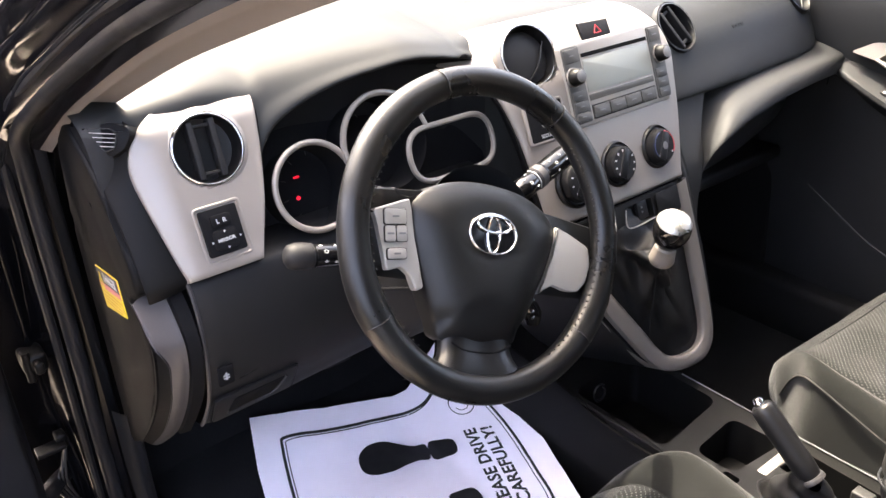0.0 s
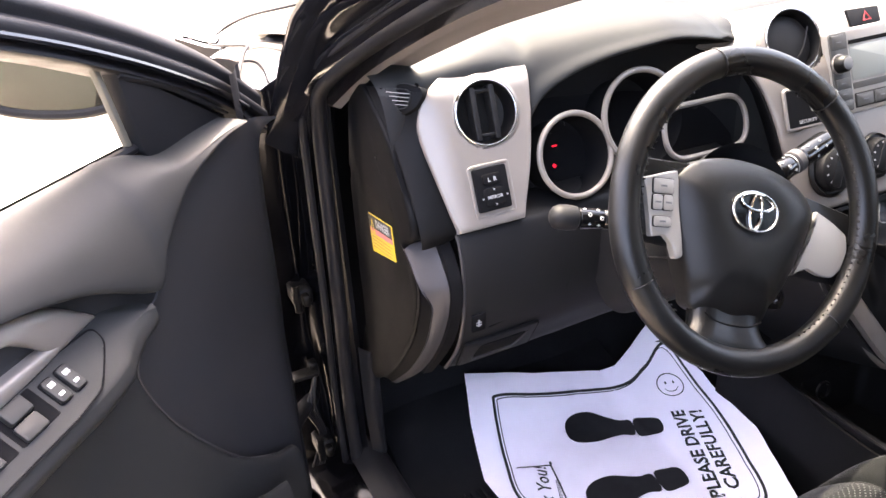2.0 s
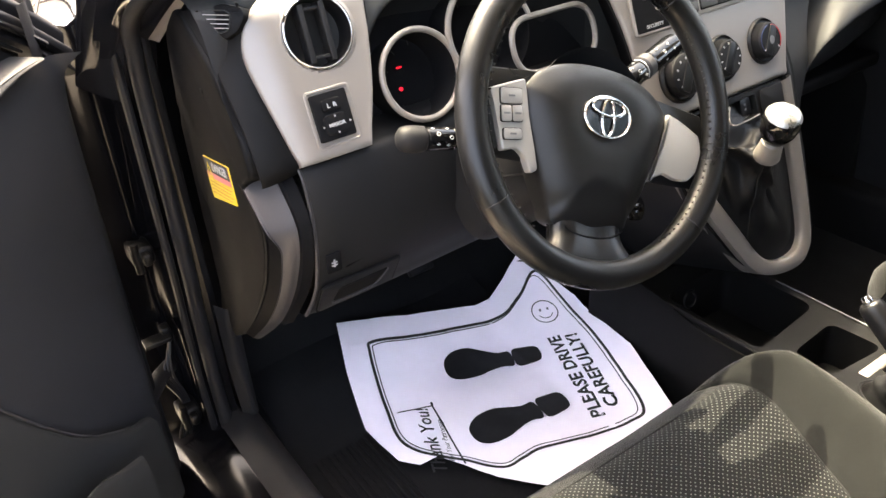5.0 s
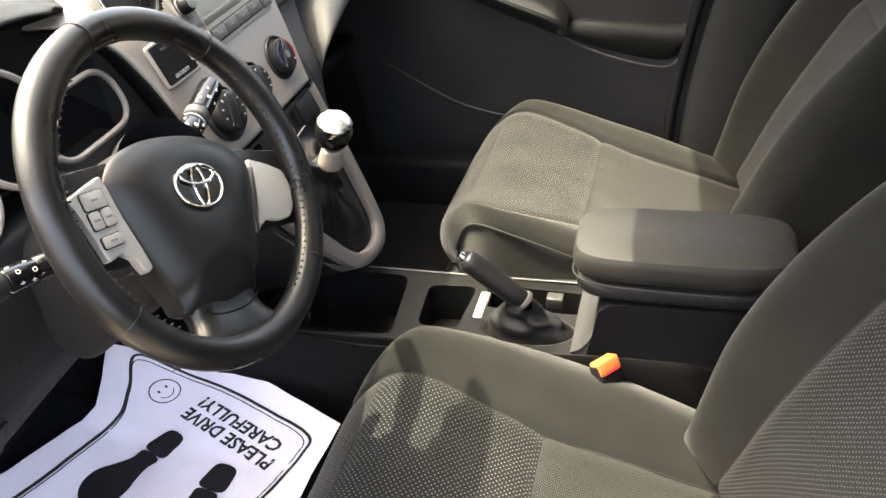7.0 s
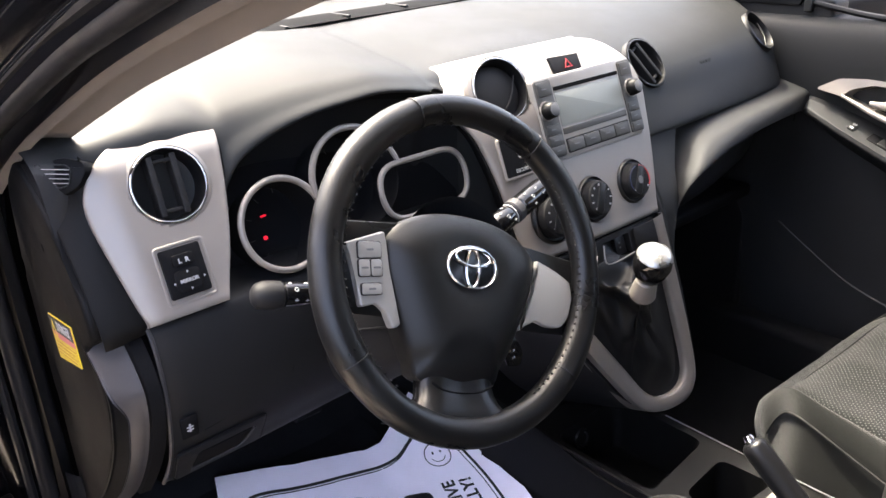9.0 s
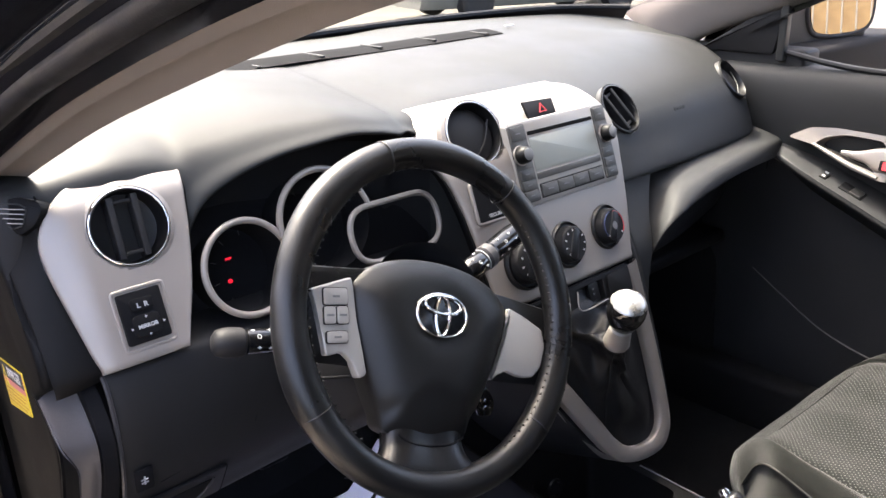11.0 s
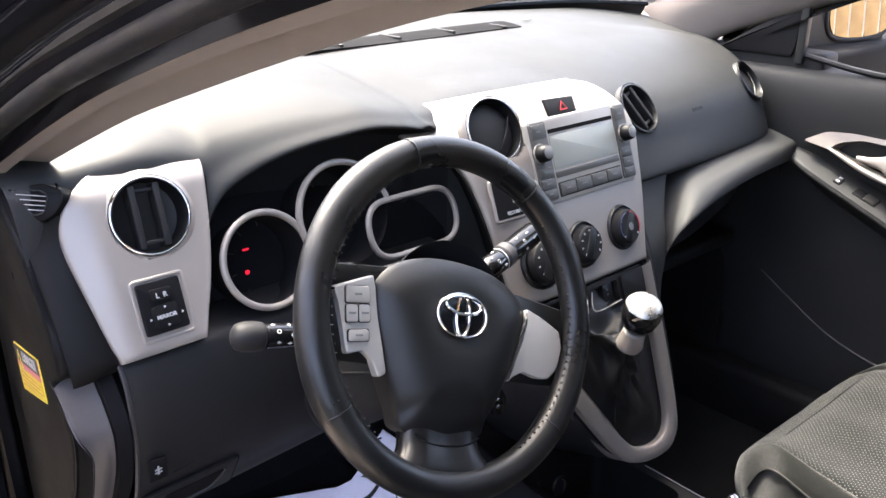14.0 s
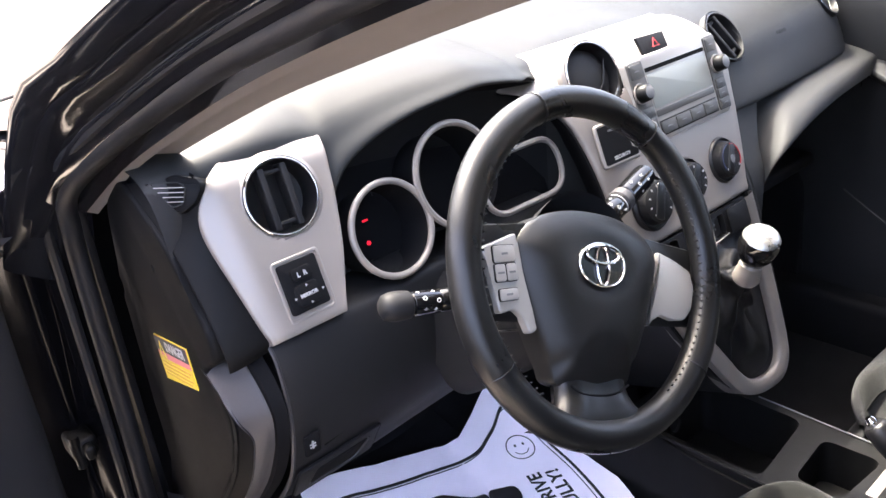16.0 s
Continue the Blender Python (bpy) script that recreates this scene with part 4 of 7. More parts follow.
part("silver_panel", silver_sheet(
    [(0.160, -0.010, 0.088), (0.148, -0.036, 0.085), (0.130, -0.057, 0.081), (0.108, -0.069, 0.077), (0.08, -0.071, 0.072), (0.03, -0.064, 0.060), (-0.015, -0.056, 0.045), (-0.034, -0.051, 0.039)],
    lambda x, s: 0.02 * max(0.0, (s - 0.12) / 0.04) ** 2 + 8.0 * max(0.0, -x - 0.032) ** 2 + 0.006 * max(0.0, (s - 0.05) / 0.1), LF, hole=VENT_L), SILVER, dash, "silver-painted panel round the driver's vent")


def vent(name, m, r, fins, parent, angle=0.0, around=DASH):
    v = part(name, lathe([(r * 1.12, -0.006), (r * 1.09, 0.001), (r * 1.03, 0.002), (r * 1.0, -0.002), (r * 0.97, -0.03), (0.0, -0.035)], m), BLACK, parent, "round air vent")
    part("vent_ring", ring(r * 1.06, 0.0015 if around is SILVER else 0.0010, m @ pose(0, 0, 0.0004)), CHROME, v, "chrome ring of the vent")
    k = 1.30 if around is SILVER else 1.14
    part("vent_collar", lathe([(r * k, -0.010), (r * (k - 0.05), -0.002), (r * 1.13, 0.0006), (r * 1.08, -0.002)], m, 56), around, v)
    if fins:
        for x in fins:
            h = math.sqrt(max(0.0, (r * 0.94) ** 2 - x * x))
            part("slat", box(x - 0.0035, x + 0.0035, -h, h, -0.02, 0.0, 0.0015, m @ pose(0, 0, 0, 0, 0, angle)), DARK, v)
        if len(fins) == 2:
            part("slat_tab", box(fins[0], fins[1], -r * 0.78, -r * 0.66, -0.012, -0.004, 0.0015, m @ pose(0, 0, 0, 0, 0, angle)), DARK, v)
            part("slat_tab", box(fins[0], fins[1], r * 0.66, r * 0.78, -0.012, -0.004, 0.0015, m @ pose(0, 0, 0, 0, 0, angle)), DARK, v)
    else:
        part("closed_flap", lathe([(0.0, 0.0), (r * 0.6, -0.001), (r * 0.93, -0.006), (r * 0.95, -0.012)], m @ pose(0, 0, -0.004, -4, 4, 0)), DARK, v, "closed dark flap")
        part("flap_split", sweep([m @ Vector((-0.2 * r, -0.88 * r, -0.006)), m @ Vector((0.35 * r, -0.35 * r, -0.0025)), m @ Vector((0.8 * r, 0.4 * r, -0.006))], 0.0012, 6), BLACK, v)
    return v


vent("air_vent", VENT_L, 0.0370, (-0.013, 0.012), dash, 0.0, SILVER)
part("panel_gap", sweep([(-0.505, 0.290, 1.130), (-0.515, 0.272, 1.112), (-0.523, 0.256, 1.08), (-0.531, 0.246, 1.04), (-0.540, 0.236, 1.0)], [0.0005, 0.0012, 0.0022, 0.003, 0.0035], 6), VOID, dash)
# mirror switch in a raised recess
part("switch_surround", band(rect(-0.029, 0.029, -0.027, 0.040, 0.007), 0.005, 0.003, LF @ pose(0.001, 0, -0.002, 0, 0, 0)), SILVER, dash)
msw = part("mirror_switch", slab(rect(-0.0225, 0.0225, -0.0185, 0.0345, 0.003), 0.004, LF, 0.001), VOID, dash, "black mirror adjuster with white markings")
part("selector", slab(rect(-0.012, 0.012, 0.014, 0.027, 0.004), 0.007, LF, 0.0015), VOID, msw)
part("direction_pad", slab(rect(-0.014, 0.014, -0.013, 0.010, 0.006), 0.0075, LF, 0.002), VOID, msw)
lettering("letters", "L  R", 0.0072, at(LF, 0, 0.0195, 0.0073), WHITE_MARK, msw, bold=0.0002)
lettering("letters", "MIRROR", 0.0056, at(LF, 0, -0.002, 0.0078), WHITE_MARK, msw, bold=0.00015)
for x, y in ((0, 0.0075), (0, -0.011), (-0.0165, -0.002), (0.0165, -0.002)):
    part("arrow", lathe([(0.0, 0.0008), (0.0016, 0.0008), (0.0016, 0)], at(LF, x, y, 0.0075), 3), WHITE_MARK, msw)
# demister outlet by the pillar
DEM = frame_at((-0.686, 0.281, 1.096), (0.62, -0.78, 0.0), (0.30, 0.24, 0.92)) @ Matrix.Diagonal((0.64, 0.70, 0.8, 1))
dem = part("demister_outlet", slab(rounded([(-0.046, 0.014), (0.010, 0.026), (0.046, 0.020), (0.052, 0.006), (0.040, -0.016), (0.016, -0.030)], 0.008), 0.030, DEM @ pose(0, 0, -0.024), 0.004), ENDCAP, dash, "small triangular side demister outlet")
part("opening", slab(rounded([(-0.030, 0.013), (0.014, 0.014), (0.026, 0.008), (0.022, -0.014), (0.006, -0.019)], 0.004), 0.0068, DEM), VOID, dem)
part("opening_edge", band(rounded([(-0.033, 0.015), (0.014, 0.016), (0.028, 0.009), (0.024, -0.015), (0.006, -0.021)], 0.005), 0.0018, 0.008, DEM, 0.0005), DASH, dem)
for k in range(4):
    part("slat", box(-0.024 + 0.0075 * k, 0.024, 0.0075 - 0.0065 * k - 0.0006, 0.0075 - 0.0065 * k + 0.0006, 0.006, 0.0095, 0.0003, DEM), SATIN, dem)
# hazard label stuck to the end cap
STK = frame_at((-0.7084, 0.330, 0.893), (0.0, -1.0, 0.16), (0.0, 0.10, 1.0)) @ Matrix.Diagonal((0.76, 1.0, 1, 1))
lab = thing("warning_label", STK.translation, "yellow and black danger label stuck on the end cap", "label")
part("label_sheet", slab([(-0.059, -0.030), (0.057, -0.023), (0.060, 0.027), (-0.057, 0.027)], 0.0012, STK), YELLOW, lab)
part("label_head", slab([(-0.056, -0.001), (0.057, 0.001), (0.058, 0.026), (-0.056, 0.026)], 0.0015, STK), PINK, lab)
part("label_band", slab([(-0.056, 0.008), (0.057, 0.008), (0.058, 0.026), (-0.056, 0.026)], 0.0018, STK), INK, lab)
part("symbol", band([(-0.050, 0.0), (-0.026, 0.0), (-0.038, 0.021)], 0.004, 0.0004, STK @ pose(0, 0.001, 0.0019), 0.0001), YELLOW, lab)
lettering("letters", "DANGER", 0.0165, at(STK, 0.014, 0.0165, 0.0021, 0), WHITE_MARK, lab, bold=0.0003)
for k in range(4):
    part("print_line", slab(rect(-0.050, 0.050 - 0.008 * (k % 2), -0.006 - 0.005 * k, -0.0045 - 0.005 * k, 0.0003, 2), 0.0016, STK), material("label_print", (0.35, 0.2, 0.03), 0.6), lab)

# ---- instrument cluster ----
CL = face((-0.374, 0.212, 0.996)) @ Matrix.Diagonal((0.98, 0.98, 1, 1))
cluster = thing("instrument_cluster", (-0.365, 0.25, 0.99), "dark instrument cluster with silver rings and red lamps", "instrument cluster")
part("backing", slab(rounded([(-0.205, -0.085), (0.205, -0.085), (0.21, 0.06), (0.16, 0.115), (0.03, 0.125), (-0.09, 0.11), (-0.16, 0.075), (-0.195, 0.02)], 0.03), 0.004, CL @ pose(0, 0, -0.070)), VOID, cluster, "black instrument face")
hood = []
for x, y, z in LIP:
    inn = (x + (-0.365 - x) * 0.10, y + 0.045, z + (0.98 - z) * 0.10)
    hood.append([(x, y - 0.0015, z + 0.001), (x * 0.6 + inn[0] * 0.4, y + 0.016, z * 0.6 + inn[2] * 0.4), inn])
part("hood_lining", loft(hood, 5, 4), VOID, cluster, "black lining under the hood")


def arc_ring(name, cx, cy, r, a0, a1, tube, parent, label, sy=1.0):
    pts = [CL @ Vector((cx + r * math.cos(radians(a0 + (a1 - a0) * k / 24)), cy + sy * r * math.sin(radians(a0 + (a1 - a0) * k / 24)), -0.006)) for k in range(25)]
    return part(name, sweep(pts, tube, 8, closed=(a1 - a0 == 360), steps=2), SILVER, parent, label)


for cx, cy, r in ((-0.102, 0.004, 0.0525), (0.012, 0.032, 0.062)):
    part("gauge_tube", lathe([(r, -0.006), (r * 0.985, -0.02), (r * 0.95, -0.062)], CL @ pose(cx, cy, 0), 48), VOID, cluster, "black tube round the gauge")
part("gauge_ring", ring(0.0545, 0.0040, CL @ pose(-0.102, 0.004, -0.008)), SILVER, cluster, "silver ring of the left gauge")
arc_ring("gauge_ring", 0.012, 0.032, 0.064, 28, 262, 0.0042, cluster, "silver arc of the middle gauge", 1.0)
stad = rounded([(0.028, -0.037), (0.172, -0.037), (0.172, 0.036), (0.028, 0.036)], 0.036, 8)
part("gauge_ring", sweep([CL @ Vector((p[0] + 0.012, p[1], -0.006)) for p in stad], 0.0040, 8, closed=True, steps=1), SILVER, cluster, "silver oval ring of the right display")
part("gauge_tail", sweep([CL @ Vector((0.070, 0.060, -0.006)), CL @ Vector((0.076, 0.045, -0.006)), CL @ Vector((0.078, 0.034, -0.006))], 0.0036, 8), SILVER, cluster)
for cx, cy, r, n0 in ((-0.076, 0.000, 0.045, 9), (0.032, 0.026, 0.052, 13)):
    for k in range(n0):
        a = radians(225 - 270 * k / (n0 - 1))
        part("tick", box(-0.0035, 0.0035, -0.0006, 0.0006, 0, 0.0005, 0, at(CL, cx + r * math.cos(a), cy + r * math.sin(a), -0.0655, math.degrees(a))), BUTTON, cluster)
part("warning_lamp", slab(oval(-0.103, -0.009, 0.0028, 0.0026, 16), 0.001, CL @ pose(0, 0, -0.0655)), LAMP_RED, cluster, "lit red warning lamp")
part("warning_lamp", slab(rect(-0.102, -0.094, 0.0165, 0.0190, 0.001, 2), 0.001, CL @ pose(0, 0, -0.0655)), LAMP_RED, cluster, "lit red warning lamp")

# ---- centre stack ----
CF = face((0.0, 0.1735, 1.06))


def stack_recess(x, s):
    return 6.0 * max(0.0, s + 0.005) ** 2 + 2.2 * max(0.0, abs(x) - 0.10) ** 2 + 3.0 * max(0.0, -x - 0.15) ** 2


stack = part("centre_panel", silver_sheet(
    [(0.094, -0.232, 0.078), (0.086, -0.262, 0.102), (0.068, -0.244, 0.119), (0.04, -0.215, 0.131), (0.0, -0.197, 0.134), (-0.045, -0.186, 0.130), (-0.09, -0.180, 0.123), (-0.14, -0.176, 0.112), (-0.175, -0.173, 0.103), (-0.190, -0.172, 0.101)],
    stack_recess, CF, 0.012, 30, 6, VENT_CL), SILVER, dash, "silver-painted centre stack")
for nm, m0, fins, ang in (("air_vent", VENT_CL, None, 0), ("air_vent", VENT_CR, (-0.012, 0.014), 18), ("air_vent", VENT_R, None, 0)):
    vent(nm, m0, 0.0405 if m0 is VENT_CL else 0.039, fins, dash, ang, SILVER if m0 is VENT_CL else DASH)
EDGE = [(0.062, -0.243), (0.04, -0.218), (0.0, -0.200), (-0.045, -0.189), (-0.09, -0.183), (-0.14, -0.179), (-0.18, -0.176)]
part("bay_wall", loft([[CF @ Vector((x + k, s0, -stack_recess(x, s0) - d)) for k, d in ((0.0025, 0.0035), (0.0, 0.006), (0.018, 0.03), (0.05, 0.075))] for s0, x in EDGE], 4, 3), VOID, dash, "black side of the instrument bay")
hz = part("hazard_button", slab([(-0.033, 0.0), (0.024, 0.002), (0.026, 0.024), (-0.035, 0.026)], 0.004, CF @ pose(0.0, 0.044, -0.0155, -11), 0.001), DARK, dash, "black hazard button with a red triangle")
part("triangle", band([(-0.008, -0.005), (0.008, -0.005), (0.0, 0.008)], 0.0022, 0.001, CF @ pose(-0.003, 0.056, -0.0125, -11), 0.0002), RED, hz)

radio = thing("car_radio", CF.translation, "grey car radio with display, disc slot and two knobs", "radio")
part("faceplate", slab(rounded([(-0.100, -0.071), (0.108, -0.071), (0.110, 0.045), (-0.100, 0.045)], 0.007), 0.010, CF @ pose(0, 0, -0.006), 0.003), SATIN, radio, "silver-grey radio face")
for x0, x1, k0 in ((-0.0985, -0.066, 0), (0.079, 0.108, 1)):
    part("button_column", slab(rect(x0, x1, -0.066, 0.041, 0.004), 0.0058, CF, 0.001), RADIO_KEY, radio, "grey button column")
    for s0, s1 in ((0.019, 0.038), (-0.034, -0.021), (-0.049, -0.036), (-0.063, -0.051)):
        part("button", slab(rect(x0 + 0.003, x1 - 0.003, s0, s1, 0.002), 0.0072, CF, 0.0008), RADIO_KEY, radio)
        part("mark", slab(rect((x0 + x1) / 2 - 0.005, (x0 + x1) / 2 + 0.004, (s0 + s1) / 2 - 0.0008, (s0 + s1) / 2 + 0.0008, 0.0003, 2), 0.0075, CF), GREY_MARK, radio)
    kn = part("knob", lathe([(0.0, 0.019), (0.0088, 0.019), (0.0108, 0.017), (0.0118, 0.008), (0.0125, 0.0)], at(CF, -0.0865 if k0 == 0 else 0.0965, -0.001, 0.003), 28), CONSOLE, radio, "grey ribbed knob")
    part("knob_ring", ring(0.0128, 0.0012, at(CF, -0.0865 if k0 == 0 else 0.0965, -0.001, 0.007)), SILVER, kn)
    part("knob_cap", lathe([(0.0, 0.0003), (0.0082, 0.0003), (0.0086, 0.0)], at(CF, -0.0865 if k0 == 0 else 0.0965, -0.001, 0.022), 24), GREY_MARK, kn)
part("disc_slot", slab(rect(-0.062, 0.076, 0.0230, 0.0285, 0.001, 2), 0.0052, CF), VOID, radio, "black disc slot")
part("display", slab(rect(-0.062, 0.076, -0.0265, 0.0195, 0.002), 0.0046, CF, 0.0006), DISPLAY, radio, "blank grey-green display")
part("display_bar", slab(rect(-0.062, 0.076, -0.0385, -0.0295, 0.001, 2), 0.0048, CF, 0.0005), RADIO_KEY, radio)
for k in range(4):
    part("button", slab(rect(-0.060 + 0.034 * k, -0.060 + 0.034 * k + 0.0325, -0.063, -0.0465, 0.002), 0.006, CF, 0.001), RADIO_KEY, radio)
    part("mark", slab(rect(-0.060 + 0.034 * k + 0.011, -0.060 + 0.034 * k + 0.022, -0.0555, -0.054, 0.0003, 2), 0.0063, CF), GREY_MARK, radio)
part("button_row", slab(rect(-0.062, 0.076, -0.065, -0.0445, 0.002), 0.0044, CF, 0.0005), DARK, radio)
# security display pocket
part("pocket_frame", band(rect(-0.170, -0.102, -0.076, -0.018, 0.006), 0.005, 0.004, CF @ pose(-0.010, 0.0, 0.0085, 0, -6, 0)), SILVER, dash)
sec = part("security_panel", slab(rect(-0.166, -0.106, -0.072, -0.022, 0.003), 0.003, CF @ pose(-0.010, 0.0, 0.0095, 0, -6, 0)), VOID, dash, "black panel lettered security")
lettering("letters", "SECURITY", 0.0065, CF @ pose(-0.010, 0.0, 0.0127, 0, -6, 0) @ pose(-0.136, -0.066, 0), WHITE_MARK, sec, bold=0.0001)
lettering("letters", "PASSENGER", 0.005, CF @ pose(-0.010, 0.0, 0.0127, 0, -6, 0) @ pose(-0.136, -0.030, 0), GREY_MARK, sec)


def climate_dial(x, s, r, kind):
    m = at(CF, x, s, 0.001 - stack_recess(x, s))
    d = part("climate_dial", lathe([(0.0, 0.0), (r * 0.99, 0.0), (r * 1.08, 0.003), (r * 1.16, 0.0), (r * 1.16, -0.004)], m, 40), BLACK, dash, "black round climate control")
    part("dial_face", lathe([(0.0, 0.014), (r * 0.78, 0.014), (r * 0.86, 0.0120), (r * 0.92, 0.0)], m, 40), DARK, d)
    part("grip", slab(rounded([(-r * 0.28, -r * 0.75), (r * 0.28, -r * 0.75), (r * 0.24, r * 0.75), (-r * 0.24, r * 0.75)], 0.005), 0.0155, m @ pose(0, 0, 0, 0, 0, -28), 0.002), BLACK, d)
    for k in range(9):
        a = radians(220 - 260 * k / 8)
        mat = WHITE_MARK
        if kind == "heat" and 0 < k < 8:
            continue
        part("mark", box(-0.0016, 0.0016, -0.0011, 0.0011, 0, 0.0006, 0, at(m, r * 0.66 * math.cos(a), r * 0.66 * math.sin(a), 0.014, math.degrees(a))), mat, d)
    if kind == "heat":
        for a0, a1, mat in ((100, 215, BLUE), (-35, 80, RED)):
            part("colour_arc", sweep([m @ Vector((r * 0.74 * math.cos(radians(a0 + (a1 - a0) * k / 8)), r * 0.74 * math.sin(radians(a0 + (a1 - a0) * k / 8)), 0.0142)) for k in range(9)], 0.0008, 6, steps=2), mat, d)
        part("mark", slab(oval(0, 0, 0.005, 0.006, 16), 0.0162, m), GREY_MARK, d)
    return d


climate_dial(-0.118, -0.140, 0.033, "vent")
climate_dial(-0.032, -0.138, 0.029, "fan")
climate_dial(0.058, -0.134, 0.029, "heat")
# switch row and pockets under the dials
part("stack_foot", box(-0.165, 0.088, -0.245, -0.190, -0.058, -0.050, 0.002, CF), VOID, dash)
low = part("lower_pocket", pierced(rect(-0.152, 0.082, -0.240, -0.196, 0.006), [rect(-0.146, -0.092, -0.236, -0.200, 0.006), rect(-0.040, 0.020, -0.233, -0.203, 0.003)], 0.003, CF @ pose(0, 0, 0.002), [0.05, 0.014]), BLACK, dash, "black switch row with a pocket and a slot")
part("slot_edge", sweep([CF @ Vector(p) for p in ((-0.0405, -0.206, 0.0052), (-0.0405, -0.2335, 0.0052), (0.020, -0.2335, 0.0052))], 0.0010, 6), SATIN, low, "bright edge of the slot")
b = part("switch", slab(rect(-0.008, 0.014, -0.231, -0.205, 0.003), 0.006, CF @ pose(0, 0, -0.009), 0.001), BLACK, low)
part("mark", joined(slab(rect(-0.0005, 0.003, -0.222, -0.219, 0.0005, 2), 0.0004, CF @ pose(0, 0, -0.003)), slab(rect(-0.0005, 0.003, -0.215, -0.212, 0.0005, 2), 0.0004, CF @ pose(0, 0, -0.003))), GREY_MARK, b)
part("blank_panel", slab(rect(0.027, 0.078, -0.236, -0.200, 0.004), 0.0015, CF @ pose(0, 0, 0.0045), 0.0006), DARK, low, "blank dark panel")
part("passenger_text", joined(*[slab(rect(-0.018 + 0.009 * k, -0.012 + 0.009 * k, -0.003, 0.003, 0.0004, 2), 0.0006, frame_at((0.345, 0.1985, 1.058), (1, 0.06, 0), (0, 0.5, 0.87))) for k in range(4)]), DARK, dash)

# ---- floor console ----
console = thing("centre_console", (0, -0.1, 0.33), "dark grey plastic console with pockets and gear lever frame", "console")
U_OUT = [(-0.160, -0.235), (-0.128, -0.302), (-0.104, -0.345), (-0.075, -0.388), (-0.046, -0.430), (-0.024, -0.460), (0.001, -0.482), (0.045, -0.498), (0.096, -0.501), (0.121, -0.484), (0.129, -0.455), (0.126, -0.38), (0.117, -0.29), (0.106, -0.196)]
U_IN = [(-0.140, -0.242), (-0.110, -0.292), (-0.085, -0.328), (-0.056, -0.370), (-0.030, -0.408), (-0.010, -0.438), (0.014, -0.462), (0.048, -0.476), (0.082, -0.477), (0.100, -0.464), (0.106, -0.440), (0.103, -0.385), (0.095, -0.30), (0.084, -0.200)]


def low_stack(x, s, d):
    """A point of the gear lever housing, which leans back below the switch row."""
    return CF @ Vector((x, s, d + min(0.0, 0.093 * (s + 0.2))))


us = []
for (a, b), (c, d) in zip(U_OUT, U_IN):
    us.append([low_stack(*p) for p in ((a, b, -0.03), (a, b, -0.004), (a * 0.97 + c * 0.03, b * 0.97 + d * 0.03, 0.002), ((a + c) / 2, (b + d) / 2, 0.0045), (c, d, 0.001), (c, d, -0.012))])
part("gear_frame", loft(us, 5, 4), SILVER, console, "silver U-shaped frame round the gear lever")
part("stack_body", loft([[low_stack(*p) for p in ((xl - 0.004, s, -0.25), (xl - 0.002, s, -0.03), (xl + 0.004, s, -0.012), (xr - 0.004, s, -0.012), (xr + 0.002, s, -0.03), (xr + 0.006, s, -0.25))] for xl, xr, s in ((-0.155, 0.102, -0.19), (-0.126, 0.122, -0.30), (-0.078, 0.130, -0.38), (-0.036, 0.132, -0.44), (0.012, 0.118, -0.487))], 4, 4), DARK, console, "dark side of the gear lever housing")
part("side_strip", loft([[low_stack(*p) for p in ((xo - 0.003, s, -0.012), (xo + 0.001, s, -0.003), (xo + w * 0.6, s, -0.004), (xo + w, s, -0.014), (xo + w + 0.003, s, -0.12))] for xo, s, w in ((0.096, -0.105, 0.022), (0.098, -0.15, 0.020), (0.107, -0.196, 0.016), (0.118, -0.29, 0.012), (0.127, -0.38, 0.010), (0.130, -0.455, 0.008), (0.122, -0.484, 0.006))], 4, 4), DASHLOW, console, "grey side strip beside the silver frame")
TUN = [(0.30, 0.100, 0.56), (0.16, 0.100, 0.545), (0.05, 0.100, 0.525), (-0.12, 0.098, 0.528), (-0.34, 0.095, 0.545), (-0.62, 0.095, 0.55)]
part("side_panel", loft([[(-w * 1.12, y, 0.27), (-w * 1.06, y, 0.40), (-w, y, z - 0.02), (-w * 0.94, y, z - 0.004), (-w * 0.90, y, z - 0.012)] for y, w, z in TUN], 4, 4), CONSOLE, console, "dark console side")
part("side_panel", loft([[(w * 1.12, y, 0.27), (w * 1.06, y, 0.40), (w, y, z - 0.02), (w * 0.94, y, z - 0.004), (w * 0.90, y, z - 0.012)] for y, w, z in TUN], 4, 4), CONSOLE, console)
TOP = Matrix.Translation((0, 0, 0.532))
part("console_top", pierced(rounded([(-0.094, 0.20), (-0.092, -0.40), (0.092, -0.40), (0.094, 0.20)], 0.01),
     [rounded([(-0.080, -0.035), (-0.080, 0.15), (0.075, 0.15), (0.075, -0.020)], 0.02), rounded([(-0.050, -0.070), (0.055, -0.062), (0.060, -0.145), (-0.050, -0.135)], 0.018),
      rounded([(0.010, -0.165), (0.068, -0.160), (0.064, -0.325), (0.010, -0.325)], 0.015), rounded([(-0.078, -0.125), (-0.052, -0.125), (-0.052, -0.150), (-0.078, -0.150)], 0.006)],
     0.02, TOP, [0.09, 0.07, 0.06, 0.03], 0.92), CONSOLE, console, "console top with bin and cup holders")
part("bin_edge", sweep([(-0.094, 0.19, 0.534), (-0.094, 0.05, 0.535), (-0.093, -0.10, 0.536), (-0.092, -0.25, 0.538)], 0.003, 6), CONSOLE, console)
